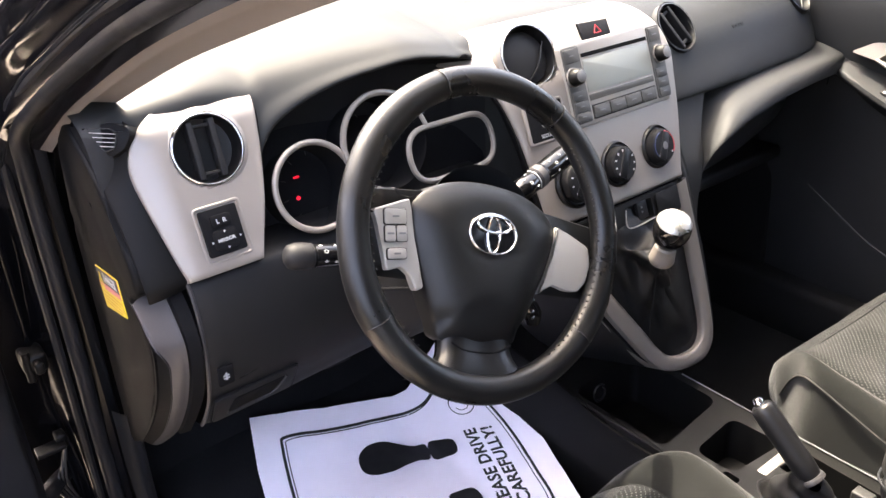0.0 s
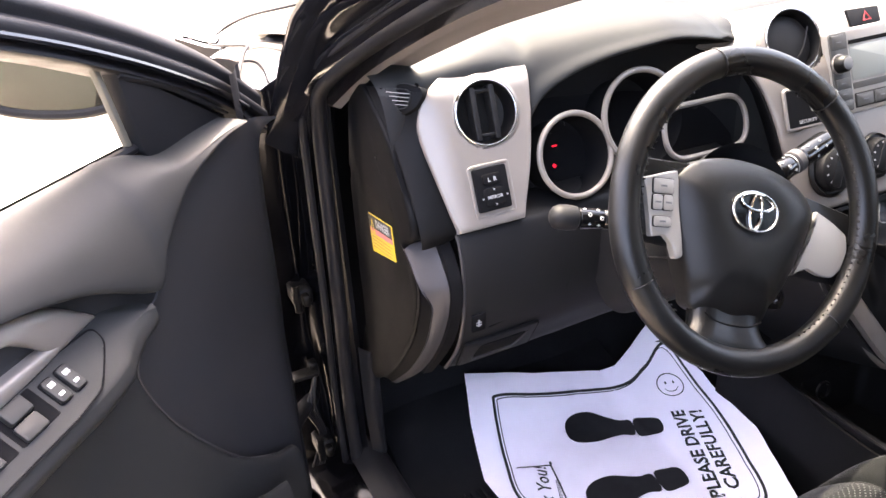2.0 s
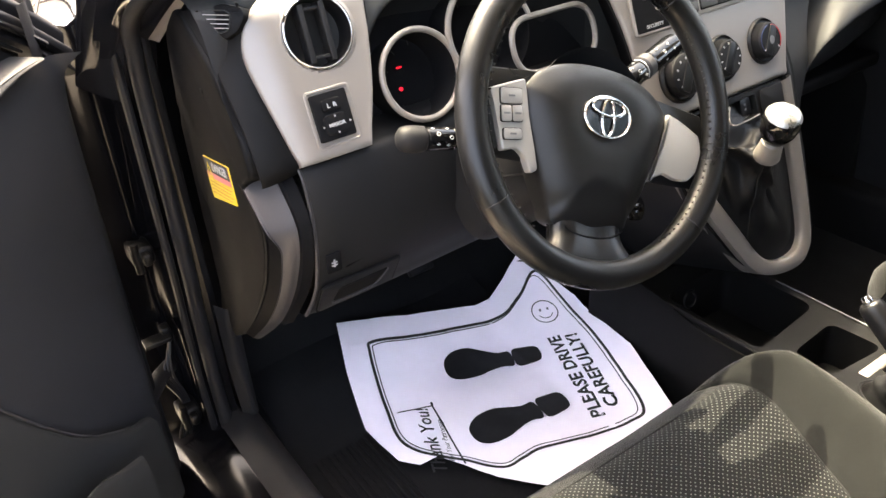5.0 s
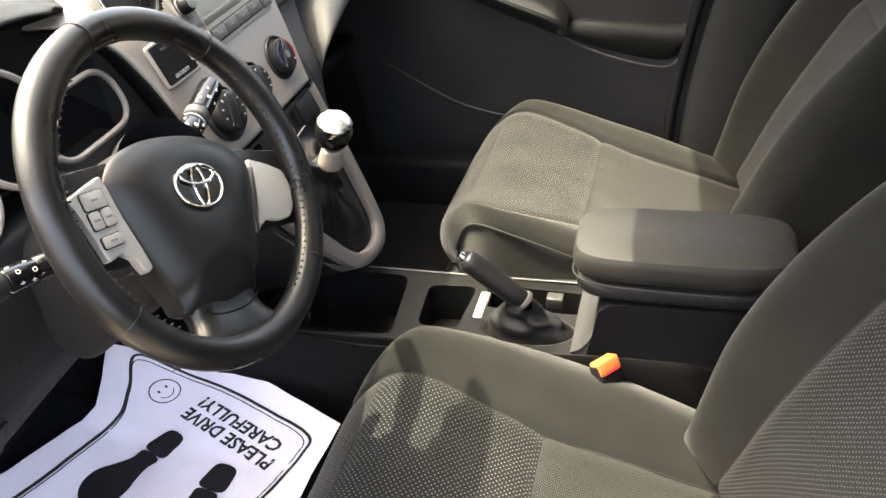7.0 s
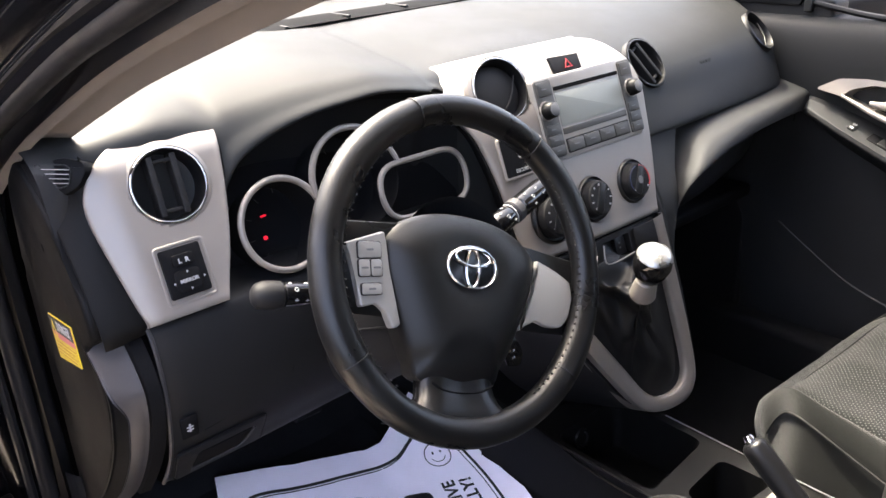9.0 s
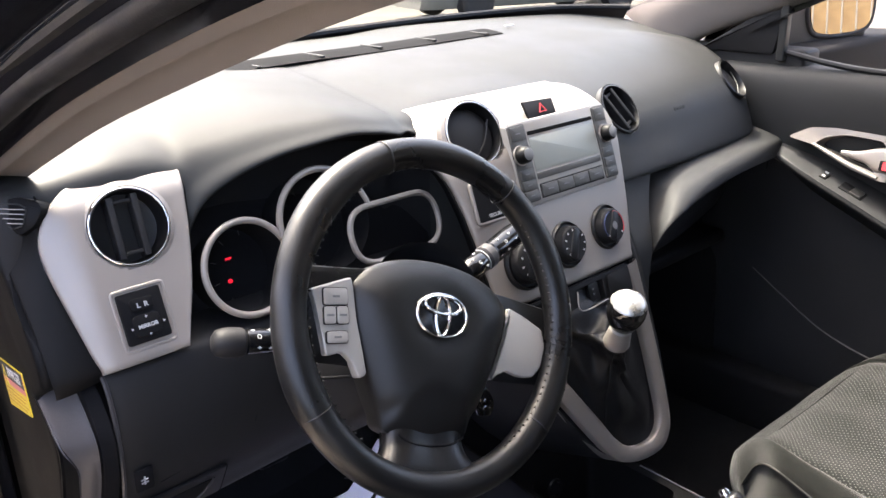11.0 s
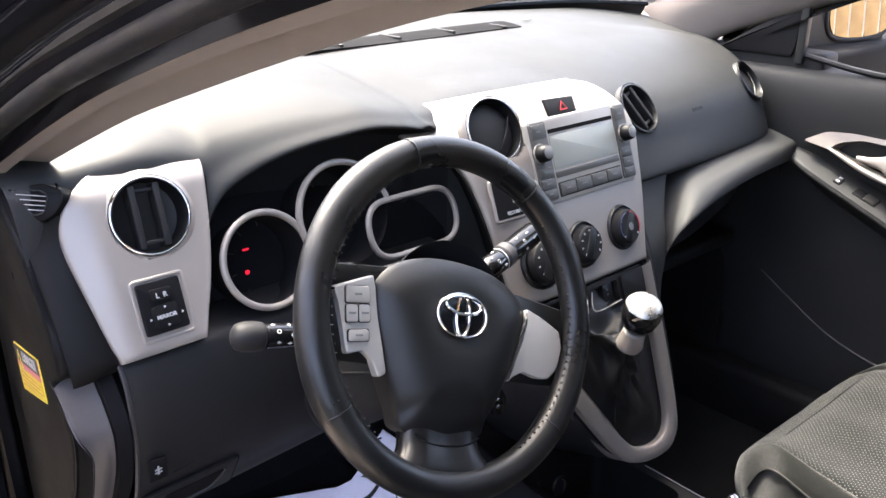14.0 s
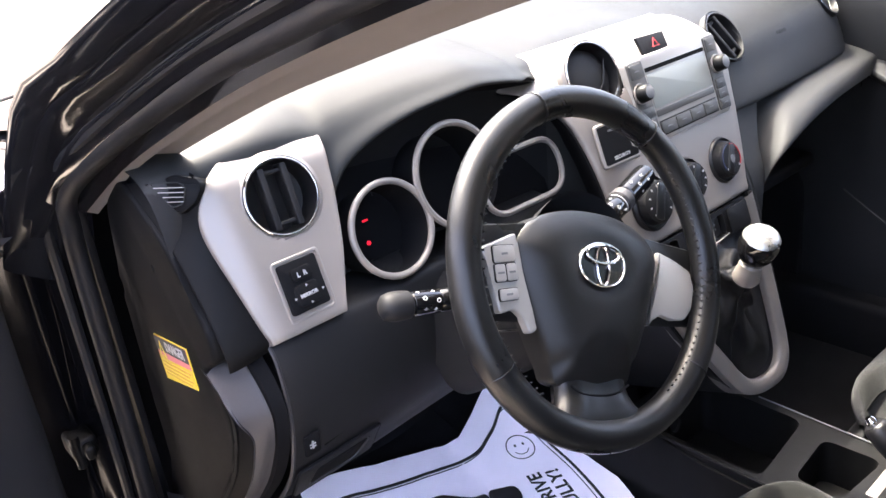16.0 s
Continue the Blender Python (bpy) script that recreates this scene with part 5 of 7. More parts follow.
# silver paint here stands in for sunlight on the divider
part("cup_clip", box(-0.020, 0.050, -0.170, -0.152, 0.520, 0.533, 0.004), SILVER, console, "cup holder divider, its sunlit look put into silver paint")
# pale bead stands in for the light caught along the console edge
part("edge_glint", sweep([(0.090, 0.06, 0.5335), (0.088, -0.10, 0.5345), (0.087, -0.34, 0.536)], 0.0012, 6), GREY_MARK, console, "edge highlight of the console, painted as a pale bead")
part("console_ramp", loft([[(-0.085, y, z - 0.03), (-0.080, y, z - 0.004), (-0.07, y, z), (0.055, y, z), (0.066, y, z - 0.004), (0.070, y, z - 0.03)] for y, z in ((-0.318, 0.537), (-0.335, 0.548), (-0.352, 0.575), (-0.366, 0.612))], 4, 4), DASHLOW, console, "grey ramp in front of the armrest")
part("cup_clip", box(0.040, 0.060, -0.29, -0.262, 0.515, 0.535, 0.003), BUTTON, console)
part("socket", lathe([(0.0, 0.0), (0.011, 0.0), (0.012, 0.004), (0.016, 0.004), (0.017, 0.0)], frame_at((-0.02, 0.145, 0.50), (1, 0, 0), (0, 0.2, 1)), 24), BLACK, console, "round power socket")
part("rear_box", loft([[(x, y, z) for x in ()] or [(-0.088, y, 0.30), (-0.088, y, z - 0.02), (-0.075, y, z), (0.06, y, z), (0.072, y, z - 0.02), (0.072, y, 0.30)] for y, z in ((-0.335, 0.50), (-0.352, 0.58), (-0.37, 0.625), (-0.45, 0.63), (-0.70, 0.63))], 3, 3), VOID, console, "dark box under the armrest")

armrest = thing("armrest", (-0.012, -0.47, 0.63), "dark grey vinyl centre armrest with a rounded lid", "armrest")


def cushion_box(x0, x1, y0, y1, z0, z1, e=3.0, n=36, rows=9, crown=0.0):
    """A soft box: super-ellipse plan, rounded top and bottom edges."""
    secs = []
    cx, cy, hx, hy = (x0 + x1) / 2, (y0 + y1) / 2, (x1 - x0) / 2, (y1 - y0) / 2
    for k in range(rows):
        f = -1 + 2 * k / (rows - 1)
        g = (1 - abs(f) ** e) ** (1 / e)
        z = (z0 + z1) / 2 + f * (z1 - z0) / 2
        inset = min(hx, hy) * 0.35 * (1 - g)
        line = []
        for j in range(n):
            a = 2 * math.pi * j / n
            c, s = math.cos(a), math.sin(a)
            line.append((cx + (hx - inset) * math.copysign(abs(c) ** 0.45, c), cy + (hy - inset) * math.copysign(abs(s) ** 0.45, s), z))
        secs.append(line)
    bm = bmesh.new()
    rws = [[bm.verts.new(p) for p in s] for s in secs]
    for a, b in zip(rws, rws[1:]):
        for j in range(n):
            bm.faces.new((a[j], a[(j + 1) % n], b[(j + 1) % n], b[j]))
    lo = bm.verts.new((cx, cy, z0 - 0.0))
    hi = bm.verts.new((cx, cy, z1 + crown))
    for j in range(n):
        bm.faces.new((rws[0][(j + 1) % n], rws[0][j], lo))
        bm.faces.new((rws[-1][j], rws[-1][(j + 1) % n], hi))
    return bm


part("lid", cushion_box(-0.082, 0.062, -0.615, -0.318, 0.662, 0.712, crown=0.004), VINYL, armrest, "padded vinyl lid")
part("lid_base", cushion_box(-0.080, 0.060, -0.612, -0.322, 0.632, 0.664), DARK, armrest)
part("lid_seam", sweep([(-0.010 + 0.0725 * math.copysign(abs(math.cos(a)) ** 0.45, math.cos(a)), -0.4665 + 0.149 * math.copysign(abs(math.sin(a)) ** 0.45, math.sin(a)), 0.663) for a in [2 * math.pi * k / 40 for k in range(40)]], 0.0016, 6, closed=True, steps=1), BLACK, armrest)

# gear lever
gear = thing("gear_lever", (-0.03, 0.06, 0.74), "gear lever with a black and chrome knob and leather boot", "gear lever")
gx = Vector((-0.0525, 0.008, 0.871))
G = frame_at(gx, (0.989, 0, 0.155), Vector((0, 1, 0.34)))
part("knob", lathe([(0.0, -0.027), (0.012, -0.027), (0.017, -0.023), (0.0235, -0.010), (0.0262, 0.002), (0.0258, 0.010), (0.0235, 0.0165)], G, 36), GLOSS, gear, "glossy black knob")
part("knob_cap", lathe([(0.0236, 0.0160), (0.0245, 0.0175), (0.0215, 0.0225), (0.015, 0.0265), (0.0, 0.028)], G, 36), CAP, gear, "chrome cap of the knob")
part("collar", lathe([(0.0105, -0.026), (0.0150, -0.030), (0.0172, -0.048), (0.0185, -0.056), (0.017, -0.060), (0.0, -0.060)], G, 32), SILVER, gear, "pale silver collar")
top_c = G @ Vector((0, 0, -0.058))
boot = []
for k in range(28):
    a = 2 * math.pi * k / 28
    c, s = math.cos(a), math.sin(a)
    line = []
    for f in (0.0, 0.12, 0.3, 0.5, 0.7, 0.88, 1.0):
        e = low_stack(0.014 - 0.040 * s + (0.082 + 0.026 * s) * math.copysign(abs(c) ** 0.6, c), -0.338 + 0.130 * math.copysign(abs(s) ** 0.6, s), -0.010)
        p = Vector((top_c.x + 0.016 * c, top_c.y + 0.010 * s, top_c.z + 0.012 * s))
        q = p.lerp(e, f ** 1.15)
        fold = 0.009 * math.sin(f * 11 + 2.2 * math.sin(a * 2)) * math.sin(math.pi * f) + 0.005 * math.sin(5 * a + f * 7) * math.sin(math.pi * f)
        nrm = (CF.to_3x3() @ Vector((c, s, 0.6))).normalized()
        line.append(q + nrm * (fold - 0.020 * math.sin(math.pi * f)))
    boot.append(line)
boot.append(boot[0])
part("boot", loft(boot, 2, 4), BOOT, gear, "creased black leather boot")
part("boot_seam", sweep([boot[17][k] + Vector((0, -0.0015, 0.0005)) for k in range(7)], 0.0014, 6), THREAD, gear)

# handbrake
hb = thing("handbrake", (-0.06, -0.24, 0.54), "black handbrake lever with a leather boot", "handbrake")
tip, col = Vector((-0.062, -0.163, 0.681)), Vector((-0.050, -0.245, 0.600))
hd = (tip - col).normalized()
part("grip", sweep([col, col + hd * 0.02, col + hd * 0.06, tip - hd * 0.012, tip - hd * 0.002], [0.014, 0.0165, 0.0165, 0.0165, 0.012], 16), BLACK, hb, "soft black grip")
part("button", sweep([tip - hd * 0.004, tip + hd * 0.003, tip + hd * 0.008], [0.0075, 0.0075, 0.005], 12), CHROME, hb, "bright release button")
part("sleeve", sweep([col - hd * 0.003, col + hd * 0.001, col + hd * 0.004], [0.0176, 0.0176, 0.0165], 16), STEEL_PAINT, hb, "metal sleeve under the grip")
hbb = []
for k in range(22):
    a = 2 * math.pi * k / 22
    c, s = math.cos(a), math.sin(a)
    line = []
    for f in (0, 0.2, 0.4, 0.6, 0.8, 1.0):
        p = col + Vector((0.017 * c, 0.013 * s, 0.010 * s))
        e = Vector((-0.035 + 0.036 * c, -0.245 + 0.075 * s, 0.530))
        q = p.lerp(e, f)
        q += Vector((c, s, 0)) * (0.006 * math.sin(f * 14 + 1.5 * math.sin(2 * a)) * math.sin(math.pi * min(1, f + 0.05)))
        line.append(q)
    hbb.append(line)
hbb.append(hbb[0])
part("boot", loft(hbb, 2, 4), BOOT, hb, "wrinkled black leather boot")
part("boot_frame", sweep([(p[0], p[1], 0.530) for p in oval(-0.035, -0.245, 0.038, 0.077, 24)], 0.003, 8, closed=True, steps=1), DARK, hb)

# ---- steering column and wheel ----
WT, WR = radians(24), radians(-25)
WC = Vector((-0.378, 0.010, 0.976))
WN = Vector((0, -math.cos(WT), math.sin(WT)))
WU = Vector((0, math.sin(WT), math.cos(WT)))
WX = Vector((1, 0, 0)) * math.cos(WR) + WU * math.sin(WR)
WY = -Vector((1, 0, 0)) * math.sin(WR) + WU * math.cos(WR)
WM = frame_at(WC, WX, WY)
WS = frame_at(WC, (1, 0, 0), WU)
column = thing("steering_column", WC - WN * 0.1, "dark plastic steering column cover with two stalks", "steering column")
cs = []
for d, w, h, dz in ((-0.028, 0.058, 0.045, -0.012), (-0.05, 0.070, 0.058, -0.018), (-0.10, 0.074, 0.066, -0.028), (-0.16, 0.074, 0.074, -0.036), (-0.24, 0.074, 0.085, -0.045)):
    cs.append([WS @ Vector((w * math.copysign(abs(math.cos(a)) ** 0.6, math.cos(a)), dz + h * math.copysign(abs(math.sin(a)) ** 0.6, math.sin(a)), d)) for a in [2 * math.pi * k / 20 for k in range(20)]])
part("column_cover", loft(cs, 4, 2, closed_section=True, cap=True), DARK, column, "dark plastic column cover")
part("cover_seam", sweep([WS @ Vector((-0.0745, -0.035, d)) for d in (-0.05, -0.10, -0.16)], 0.0014, 6), BLACK, column)


def stalk(name, root, end, r, label, left):
    """A stalk with a rotary tip; white symbols face the driver."""
    d = (end - root).normalized()
    L = (end - root).length
    ax = d.to_track_quat("Z", "Y").to_matrix().to_4x4()
    ax.translation = root
    st = part(name, lathe([(0.0, 0.0), (r * 0.6, 0.0), (r * 0.72, L * 0.25), (r * 0.9, L * 0.42), (r, L * 0.45), (r, L * 0.60), (r * 0.9, L * 0.61)], ax, 28), GLOSS, column, label)
    if left:
        part("barrel", lathe([(r * 0.9, L * 0.60), (r * 1.06, L * 0.615), (r * 1.06, L * 0.79), (r * 0.92, L * 0.80)], ax, 28), GLOSS, st)
        part("tip", lathe([(r * 0.95, L * 0.80), (r * 1.18, L * 0.815), (r * 1.28, L * 0.87), (r * 1.26, L * 0.93), (r * 1.08, L * 0.975), (r * 0.7, L * 0.997), (0.0, L * 1.003)], ax, 28), KNEE, st, "grey rotary tip")
    else:
        part("band", lathe([(r * 0.9, L * 0.61), (r * 1.07, L * 0.62), (r * 1.07, L * 0.68), (r * 0.9, L * 0.69)], ax, 28), STEEL_PAINT, st, "silver band")
        part("tip", lathe([(r * 0.9, L * 0.69), (r * 1.02, L * 0.70), (r * 1.05, L * 0.95), (r * 0.95, L), (0.0, L * 1.005)], ax, 28), GLOSS, st)
    look_at = (Vector((-0.85, -0.5, 1.35)) - (root + end) / 2).normalized()
    face_dir = (look_at - look_at.dot(d) * d).normalized()
    side = d.cross(face_dir)
    marks = ((0.64, 0.0, 0), (0.66, 0.9, 1), (0.66, -0.7, 1), (0.73, 0.3, 0), (0.73, -0.6, 1), (0.76, 1.0, 1)) if left else ((0.47, -0.5, 1), (0.50, 0.1, 0), (0.55, 0.7, 1), (0.53, -0.9, 1), (0.76, -0.5, 1), (0.80, 0.1, 0), (0.80, 0.8, 1), (0.87, -0.3, 1), (0.90, 0.4, 1))
    for f, a, kind in marks:
        out = face_dir * math.cos(a) + side * math.sin(a)
        p = root + d * L * f + out * r * 1.06
        m = frame_at(p, d, out.cross(d))
        if kind:
            part("mark", joined(box(-0.0022, 0.0022, -0.0004, 0.0004, -0.001, 0.0004, 0, m), box(-0.0005, 0.0005, -0.0018, 0.0014, -0.001, 0.0004, 0, m)), WHITE_MARK, st)
        else:
            part("mark", ring(0.0019, 0.0005, m, 16, 6), WHITE_MARK, st)
    if not left:
        part("mark", sweep([root + d * L * 0.585 + (face_dir * math.cos(a) + side * math.sin(a)) * r * 1.02 for a in (-1.2, -0.6, 0, 0.6, 1.2)], 0.0008, 6), WHITE_MARK, st)
    return st


lock = part("ignition_lock", lathe([(0.0, 0.016), (0.012, 0.016), (0.015, 0.013), (0.016, 0.0)], frame_at((-0.292, 0.098, 0.862), (0.93, 0.37, 0.0), (0.10, -0.25, 0.96)), 28), CONSOLE, column, "black ignition lock")
fob = part("key_fob", sweep([(-0.278, 0.072, 0.842), (-0.272, 0.064, 0.822), (-0.267, 0.059, 0.804), (-0.266, 0.058, 0.788)], [0.005, 0.011, 0.013, 0.009], 14, flat=0.55, side=(-0.6, -0.6, 0.5)), GLOSS, column, "glossy black key fob hanging from the lock")
for dx, dz in ((-0.004, 0.008), (0.004, 0.005), (-0.003, -0.002), (0.004, -0.006)):
    part("button", lathe([(0.0, 0.0022), (0.0022, 0.0016), (0.0030, 0.0)], frame_at((-0.2705 + dx, 0.0515 + 0.6 * dx, 0.806 + dz), (0.75, -0.66, 0.0), (0.2, 0.25, 0.95)), 12), GLOSS, fob)
stalk("light_stalk", WS @ Vector((-0.045, 0.0, -0.075)), Vector((-0.578, 0.116, 0.978)), 0.0118, "glossy black light stalk with white symbols", True)
stalk("wiper_stalk", WS @ Vector((0.045, 0.005, -0.075)), Vector((-0.160, 0.108, 0.985)), 0.0145, "glossy black wiper stalk with a silver band", False)
ig = part("ignition_lock", lathe([(0.0, 0.004), (0.012, 0.004), (0.017, 0.003), (0.0185, -0.002), (0.0185, -0.02)], frame_at((-0.308, 0.045, 0.872), (1, 0.15, 0), (0, 0.45, 1)), 28), BLACK, column, "black ignition lock")
for k in range(4):
    part("mark", box(-0.002, 0.002, -0.001, 0.001, 0, 0.0006, 0, frame_at((-0.308, 0.045, 0.872), (1, 0.15, 0), (0, 0.45, 1)) @ pose(0.013 * math.cos(1.2 * k), 0.013 * math.sin(1.2 * k), 0.0042)), WHITE_MARK, ig)
part("tag", box(-0.009, 0.009, -0.02, 0.02, -0.001, 0.001, 0.0005, frame_at((-0.322, 0.040, 0.835), (1, 0.3, 0.2), (0, 0.4, 1))), WHITE_MARK, column, "small white tag on the key")

wheel = thing("steering_wheel", WC, "black leather steering wheel with silver spokes, turned a little", "steering wheel")
rim = []
for k in range(73):
    a = 2 * math.pi * k / 72
    # thumb rests swell the rim a little
    swell = 1 + 0.10 * max(0.0, math.cos(2 * (a - radians(30)))) ** 6 + 0.10 * max(0.0, math.cos(2 * (a - radians(150)))) ** 6
    line = []
    for j in range(14):
        b = 2 * math.pi * j / 14
        line.append(WM @ Vector(((0.1705 + 0.0165 * swell * math.cos(b)) * math.cos(a), (0.1705 + 0.0165 * swell * math.cos(b)) * math.sin(a), 0.0155 * math.sin(b))))
    rim.append(line)
part("rim", loft(rim, 2, 2, closed_section=True), LEATHER, wheel, "stitched black leather rim")
for a in (118, 62, 218, 322):
    c, s = math.cos(radians(a)), math.sin(radians(a))
    part("rim_seam", ring(0.0168, 0.0008, frame_at(WM @ Vector((0.1705 * c, 0.1705 * s, 0)), WM.to_3x3() @ Vector((c, s, 0)), WN), 24, 6), BLACK, wheel)
for a0, a1 in ((-55, 48), (132, 235)):
    n = 34
    for k in range(n):
        a = radians(a0 + (a1 - a0) * k / (n - 1))
        c, s = math.cos(a), math.sin(a)
        p = WM @ Vector((0.1552 * c, 0.1552 * s, 0.0055))
        part("stitch", box(-0.0009, 0.0009, -0.0038, 0.0038, -0.001, 0.0006, 0.0004, frame_at(p, WM.to_3x3() @ Vector((-s, c, 0)), WM.to_3x3() @ Vector((-c * 0.4, -s * 0.4, 0.9))), 1), LEATHER, wheel)


def dome(outline, h, m, edge=0.3, rings_n=7):
    """A pillow over an outline, h high in the middle."""
    bm = bmesh.new()
    c = sum((Vector((p[0], p[1])) for p in outline), Vector((0, 0))) / len(outline)
    rws = []
    rws.append([bm.verts.new((p[0], p[1], -0.022)) for p in outline])
    for k in range(rings_n):
        f = 1 - (k / rings_n) ** 1.6
        z = h * (1 - f ** 3.2)
        rws.append([bm.verts.new((c.x + (p[0] - c.x) * f, c.y + (p[1] - c.y) * f, z)) for p in outline])
    t = bm.verts.new((c.x, c.y, h))
    n = len(outline)
    for a, b in zip(rws, rws[1:]):
        for j in range(n):
            bm.faces.new((a[j], a[(j + 1) % n], b[(j + 1) % n], b[j]))
    for j in range(n):
        bm.faces.new((rws[-1][j], rws[-1][(j + 1) % n], t))
    bm.transform(m)
    return bm


PADM = WM @ pose(0, 0, -0.012)
half = [(0.0, 0.058), (0.040, 0.0545), (0.074, 0.043), (0.0955, 0.025), (0.0985, 0.010), (0.0935, -0.015), (0.084, -0.042), (0.070, -0.076), (0.056, -0.103), (0.046, -0.120)]
pad_out = [v.to_2d() for v in smooth_path([(x, y, 0) for x, y in half + [(0.0, -0.127)] + [(-x, y) for x, y in half[:0:-1]]], 5, True)]


def shield(outline, h, m, rings_n=14):
    """The airbag cover: crisp rim, full flanks, a dish round the emblem and a soft crease below it."""
    bm = bmesh.new()
    rws = [[bm.verts.new((p[0] * k, p[1] * k, z)) for p in outline] for k, z in ((0.985, -0.030), (1.0, -0.010), (1.0, -0.003))]
    for k in range(rings_n):
        f = 0.985 * (1 - (k / rings_n) ** 1.25)
        row = []
        for p in outline:
            x, y = p[0] * f, -0.030 + (p[1] + 0.030) * f
            z = h * (1 - f ** 4.5)
            z -= 0.0045 * math.exp(-((math.hypot(x, 1.25 * y) - 0.0) / 0.040) ** 4)
            z -= 0.0035 * sstep(-0.066, -0.082, y + 0.35 * abs(x))
            row.append(bm.verts.new((x, y, z)))
        rws.append(row)
    n = len(outline)
    for a, b in zip(rws, rws[1:]):
        for j in range(n):
            bm.faces.new((a[j], a[(j + 1) % n], b[(j + 1) % n], b[j]))
    bm.faces.new(rws[-1])
    bm.transform(m)
    return bm


part("airbag_pad", shield(pad_out, 0.022, PADM), PADSKIN, wheel, "black grained airbag pad", smooth=55)
part("hub_back", lathe([(0.0, -0.055), (0.055, -0.055), (0.075, -0.035), (0.080, -0.018)], WM, 32), DARK, wheel)
# silver spoke trims, one with buttons
for side in (-1, 1):
    tr = [(0.101, 0.0225), (0.123, 0.014), (0.150, 0.003), (0.155, -0.016), (0.149, -0.040), (0.137, -0.052), (0.120, -0.0525), (0.100, -0.0475), (0.088, -0.053), (0.0765, -0.061), (0.0855, -0.042), (0.095, -0.015), (0.1005, 0.008)]
    if side < 0:
        tr = [(-0.147, 0.008), (-0.103, 0.026), (-0.1005, 0.012), (-0.095, -0.014), (-0.086, -0.042), (-0.0775, -0.066), (-0.087, -0.071), (-0.096, -0.055), (-0.108, -0.0475), (-0.125, -0.053), (-0.134, -0.027), (-0.141, -0.006)]
    o = rounded(tr, 0.004, 4)
    sp = part("spoke_trim", slab(o, 0.010, WM @ pose(0, 0, -0.022, 0, -side * 3, 0), 0.0022, 3), SATIN, wheel, "satin silver spoke trim")
    part("spoke", loft([[WM @ Vector((side * x, y, z)) for y, z in ((0.040 - 0.1 * (x - 0.07), -0.020), (0.03 - 0.1 * (x - 0.07), -0.013), (-0.045, -0.013), (-0.055, -0.022), (0.0, -0.034), (0.040 - 0.1 * (x - 0.07), -0.020))] for x in (0.07, 0.10, 0.13, 0.160)], 3, 3), LEATHER, wheel)
    if side < 0:
        BM = WM @ pose(-0.1175, -0.018, -0.0062, 0, 3, 8)
        for x0, x1, y0, y1 in ((-0.0135, 0.0135, 0.014, 0.030), (-0.0135, -0.0007, -0.004, 0.0125), (0.0007, 0.0135, -0.004, 0.0125), (-0.0115, 0.0115, -0.022, -0.011)):
            bt = part("button", slab(rect(x0, x1, y0, y1, 0.003), 0.0034, BM, 0.001), SATIN, sp)
            part("button_gap", band(rect(x0 - 0.0006, x1 + 0.0006, y0 - 0.0006, y1 + 0.0006, 0.003), 0.0008, 0.0024, BM, 0.0002), DARK, sp)
            part("mark", slab(rect((x0 + x1) / 2 - 0.004, (x0 + x1) / 2 + 0.004, (y0 + y1) / 2 - 0.001, (y0 + y1) / 2 + 0.001, 0.0005, 2), 0.0037, BM), GREY_MARK, bt)
part("lower_spoke", loft([[WM @ Vector((x * w, y, z + dz)) for x, dz in ((-1, -0.02), (-0.96, -0.004), (-0.6, 0.003), (0, 0.001), (0.6, 0.003), (0.96, -0.004), (1, -0.02))] for y, w, z in ((-0.104, 0.047, -0.012), (-0.124, 0.046, -0.008), (-0.138, 0.050, -0.003), (-0.150, 0.062, 0.001), (-0.158, 0.078, 0.002), (-0.163, 0.088, 0.0))], 4, 4), LEATHER, wheel, "black lower spoke")
part("pad_gap", sweep([WM @ Vector((x, y, -0.004)) for x, y in ((-0.040, -0.1205), (-0.024, -0.128), (0, -0.130), (0.024, -0.128), (0.040, -0.1205))], 0.0012, 6), VOID, wheel)
EM = WM @ pose(-0.003, -0.001, 0.0082)
em = part("emblem", lathe([(0.0, 0.0), (0.031, 0.0), (0.033, -0.002), (0.033, -0.006)], EM, 40, 1.0, 0.72), GLOSS, wheel, "oval chrome emblem of crossed rings")
part("emblem_ring", ring(0.0315, 0.0020, EM @ pose(0, 0, 0.0008), 56, 10, 1.0, 0.70), CHROME, em)
part("emblem_ring", sweep([EM @ Vector((p[0], p[1], 0.0014)) for p in oval(0, -0.0005, 0.0085, 0.0205)], 0.0018, 8, closed=True, steps=1), CHROME, em)
part("emblem_ring", sweep([EM @ Vector((p[0], p[1], 0.0018)) for p in oval(0, 0.0105, 0.0225, 0.0088)], 0.0018, 8, closed=True, steps=1), CHROME, em)

# ---- seats ----
def seat_surface(u0, u1, v0, v1, fn, nu=12, nv=16, thick=0.0):
    bm = bmesh.new()
    g = [[bm.verts.new(fn(u0 + (u1 - u0) * i / nu, v0 + (v1 - v0) * j / nv)) for j in range(nv + 1)] for i in range(nu + 1)]
    for i in range(nu):
        for j in range(nv):
            bm.faces.new((g[i][j], g[i + 1][j], g[i + 1][j + 1], g[i][j + 1]))
    uv = bm.loops.layers.uv.new("cloth")
    spot = {g[i][j]: (0.245 * (u0 + (u1 - u0) * i / nu), 0.58 * (v0 + (v1 - v0) * j / nv)) for i in range(nu + 1) for j in range(nv + 1)}
    for f in bm.faces:
        for loop in f.loops:
            loop[uv].uv = spot[loop.vert]
    return bm


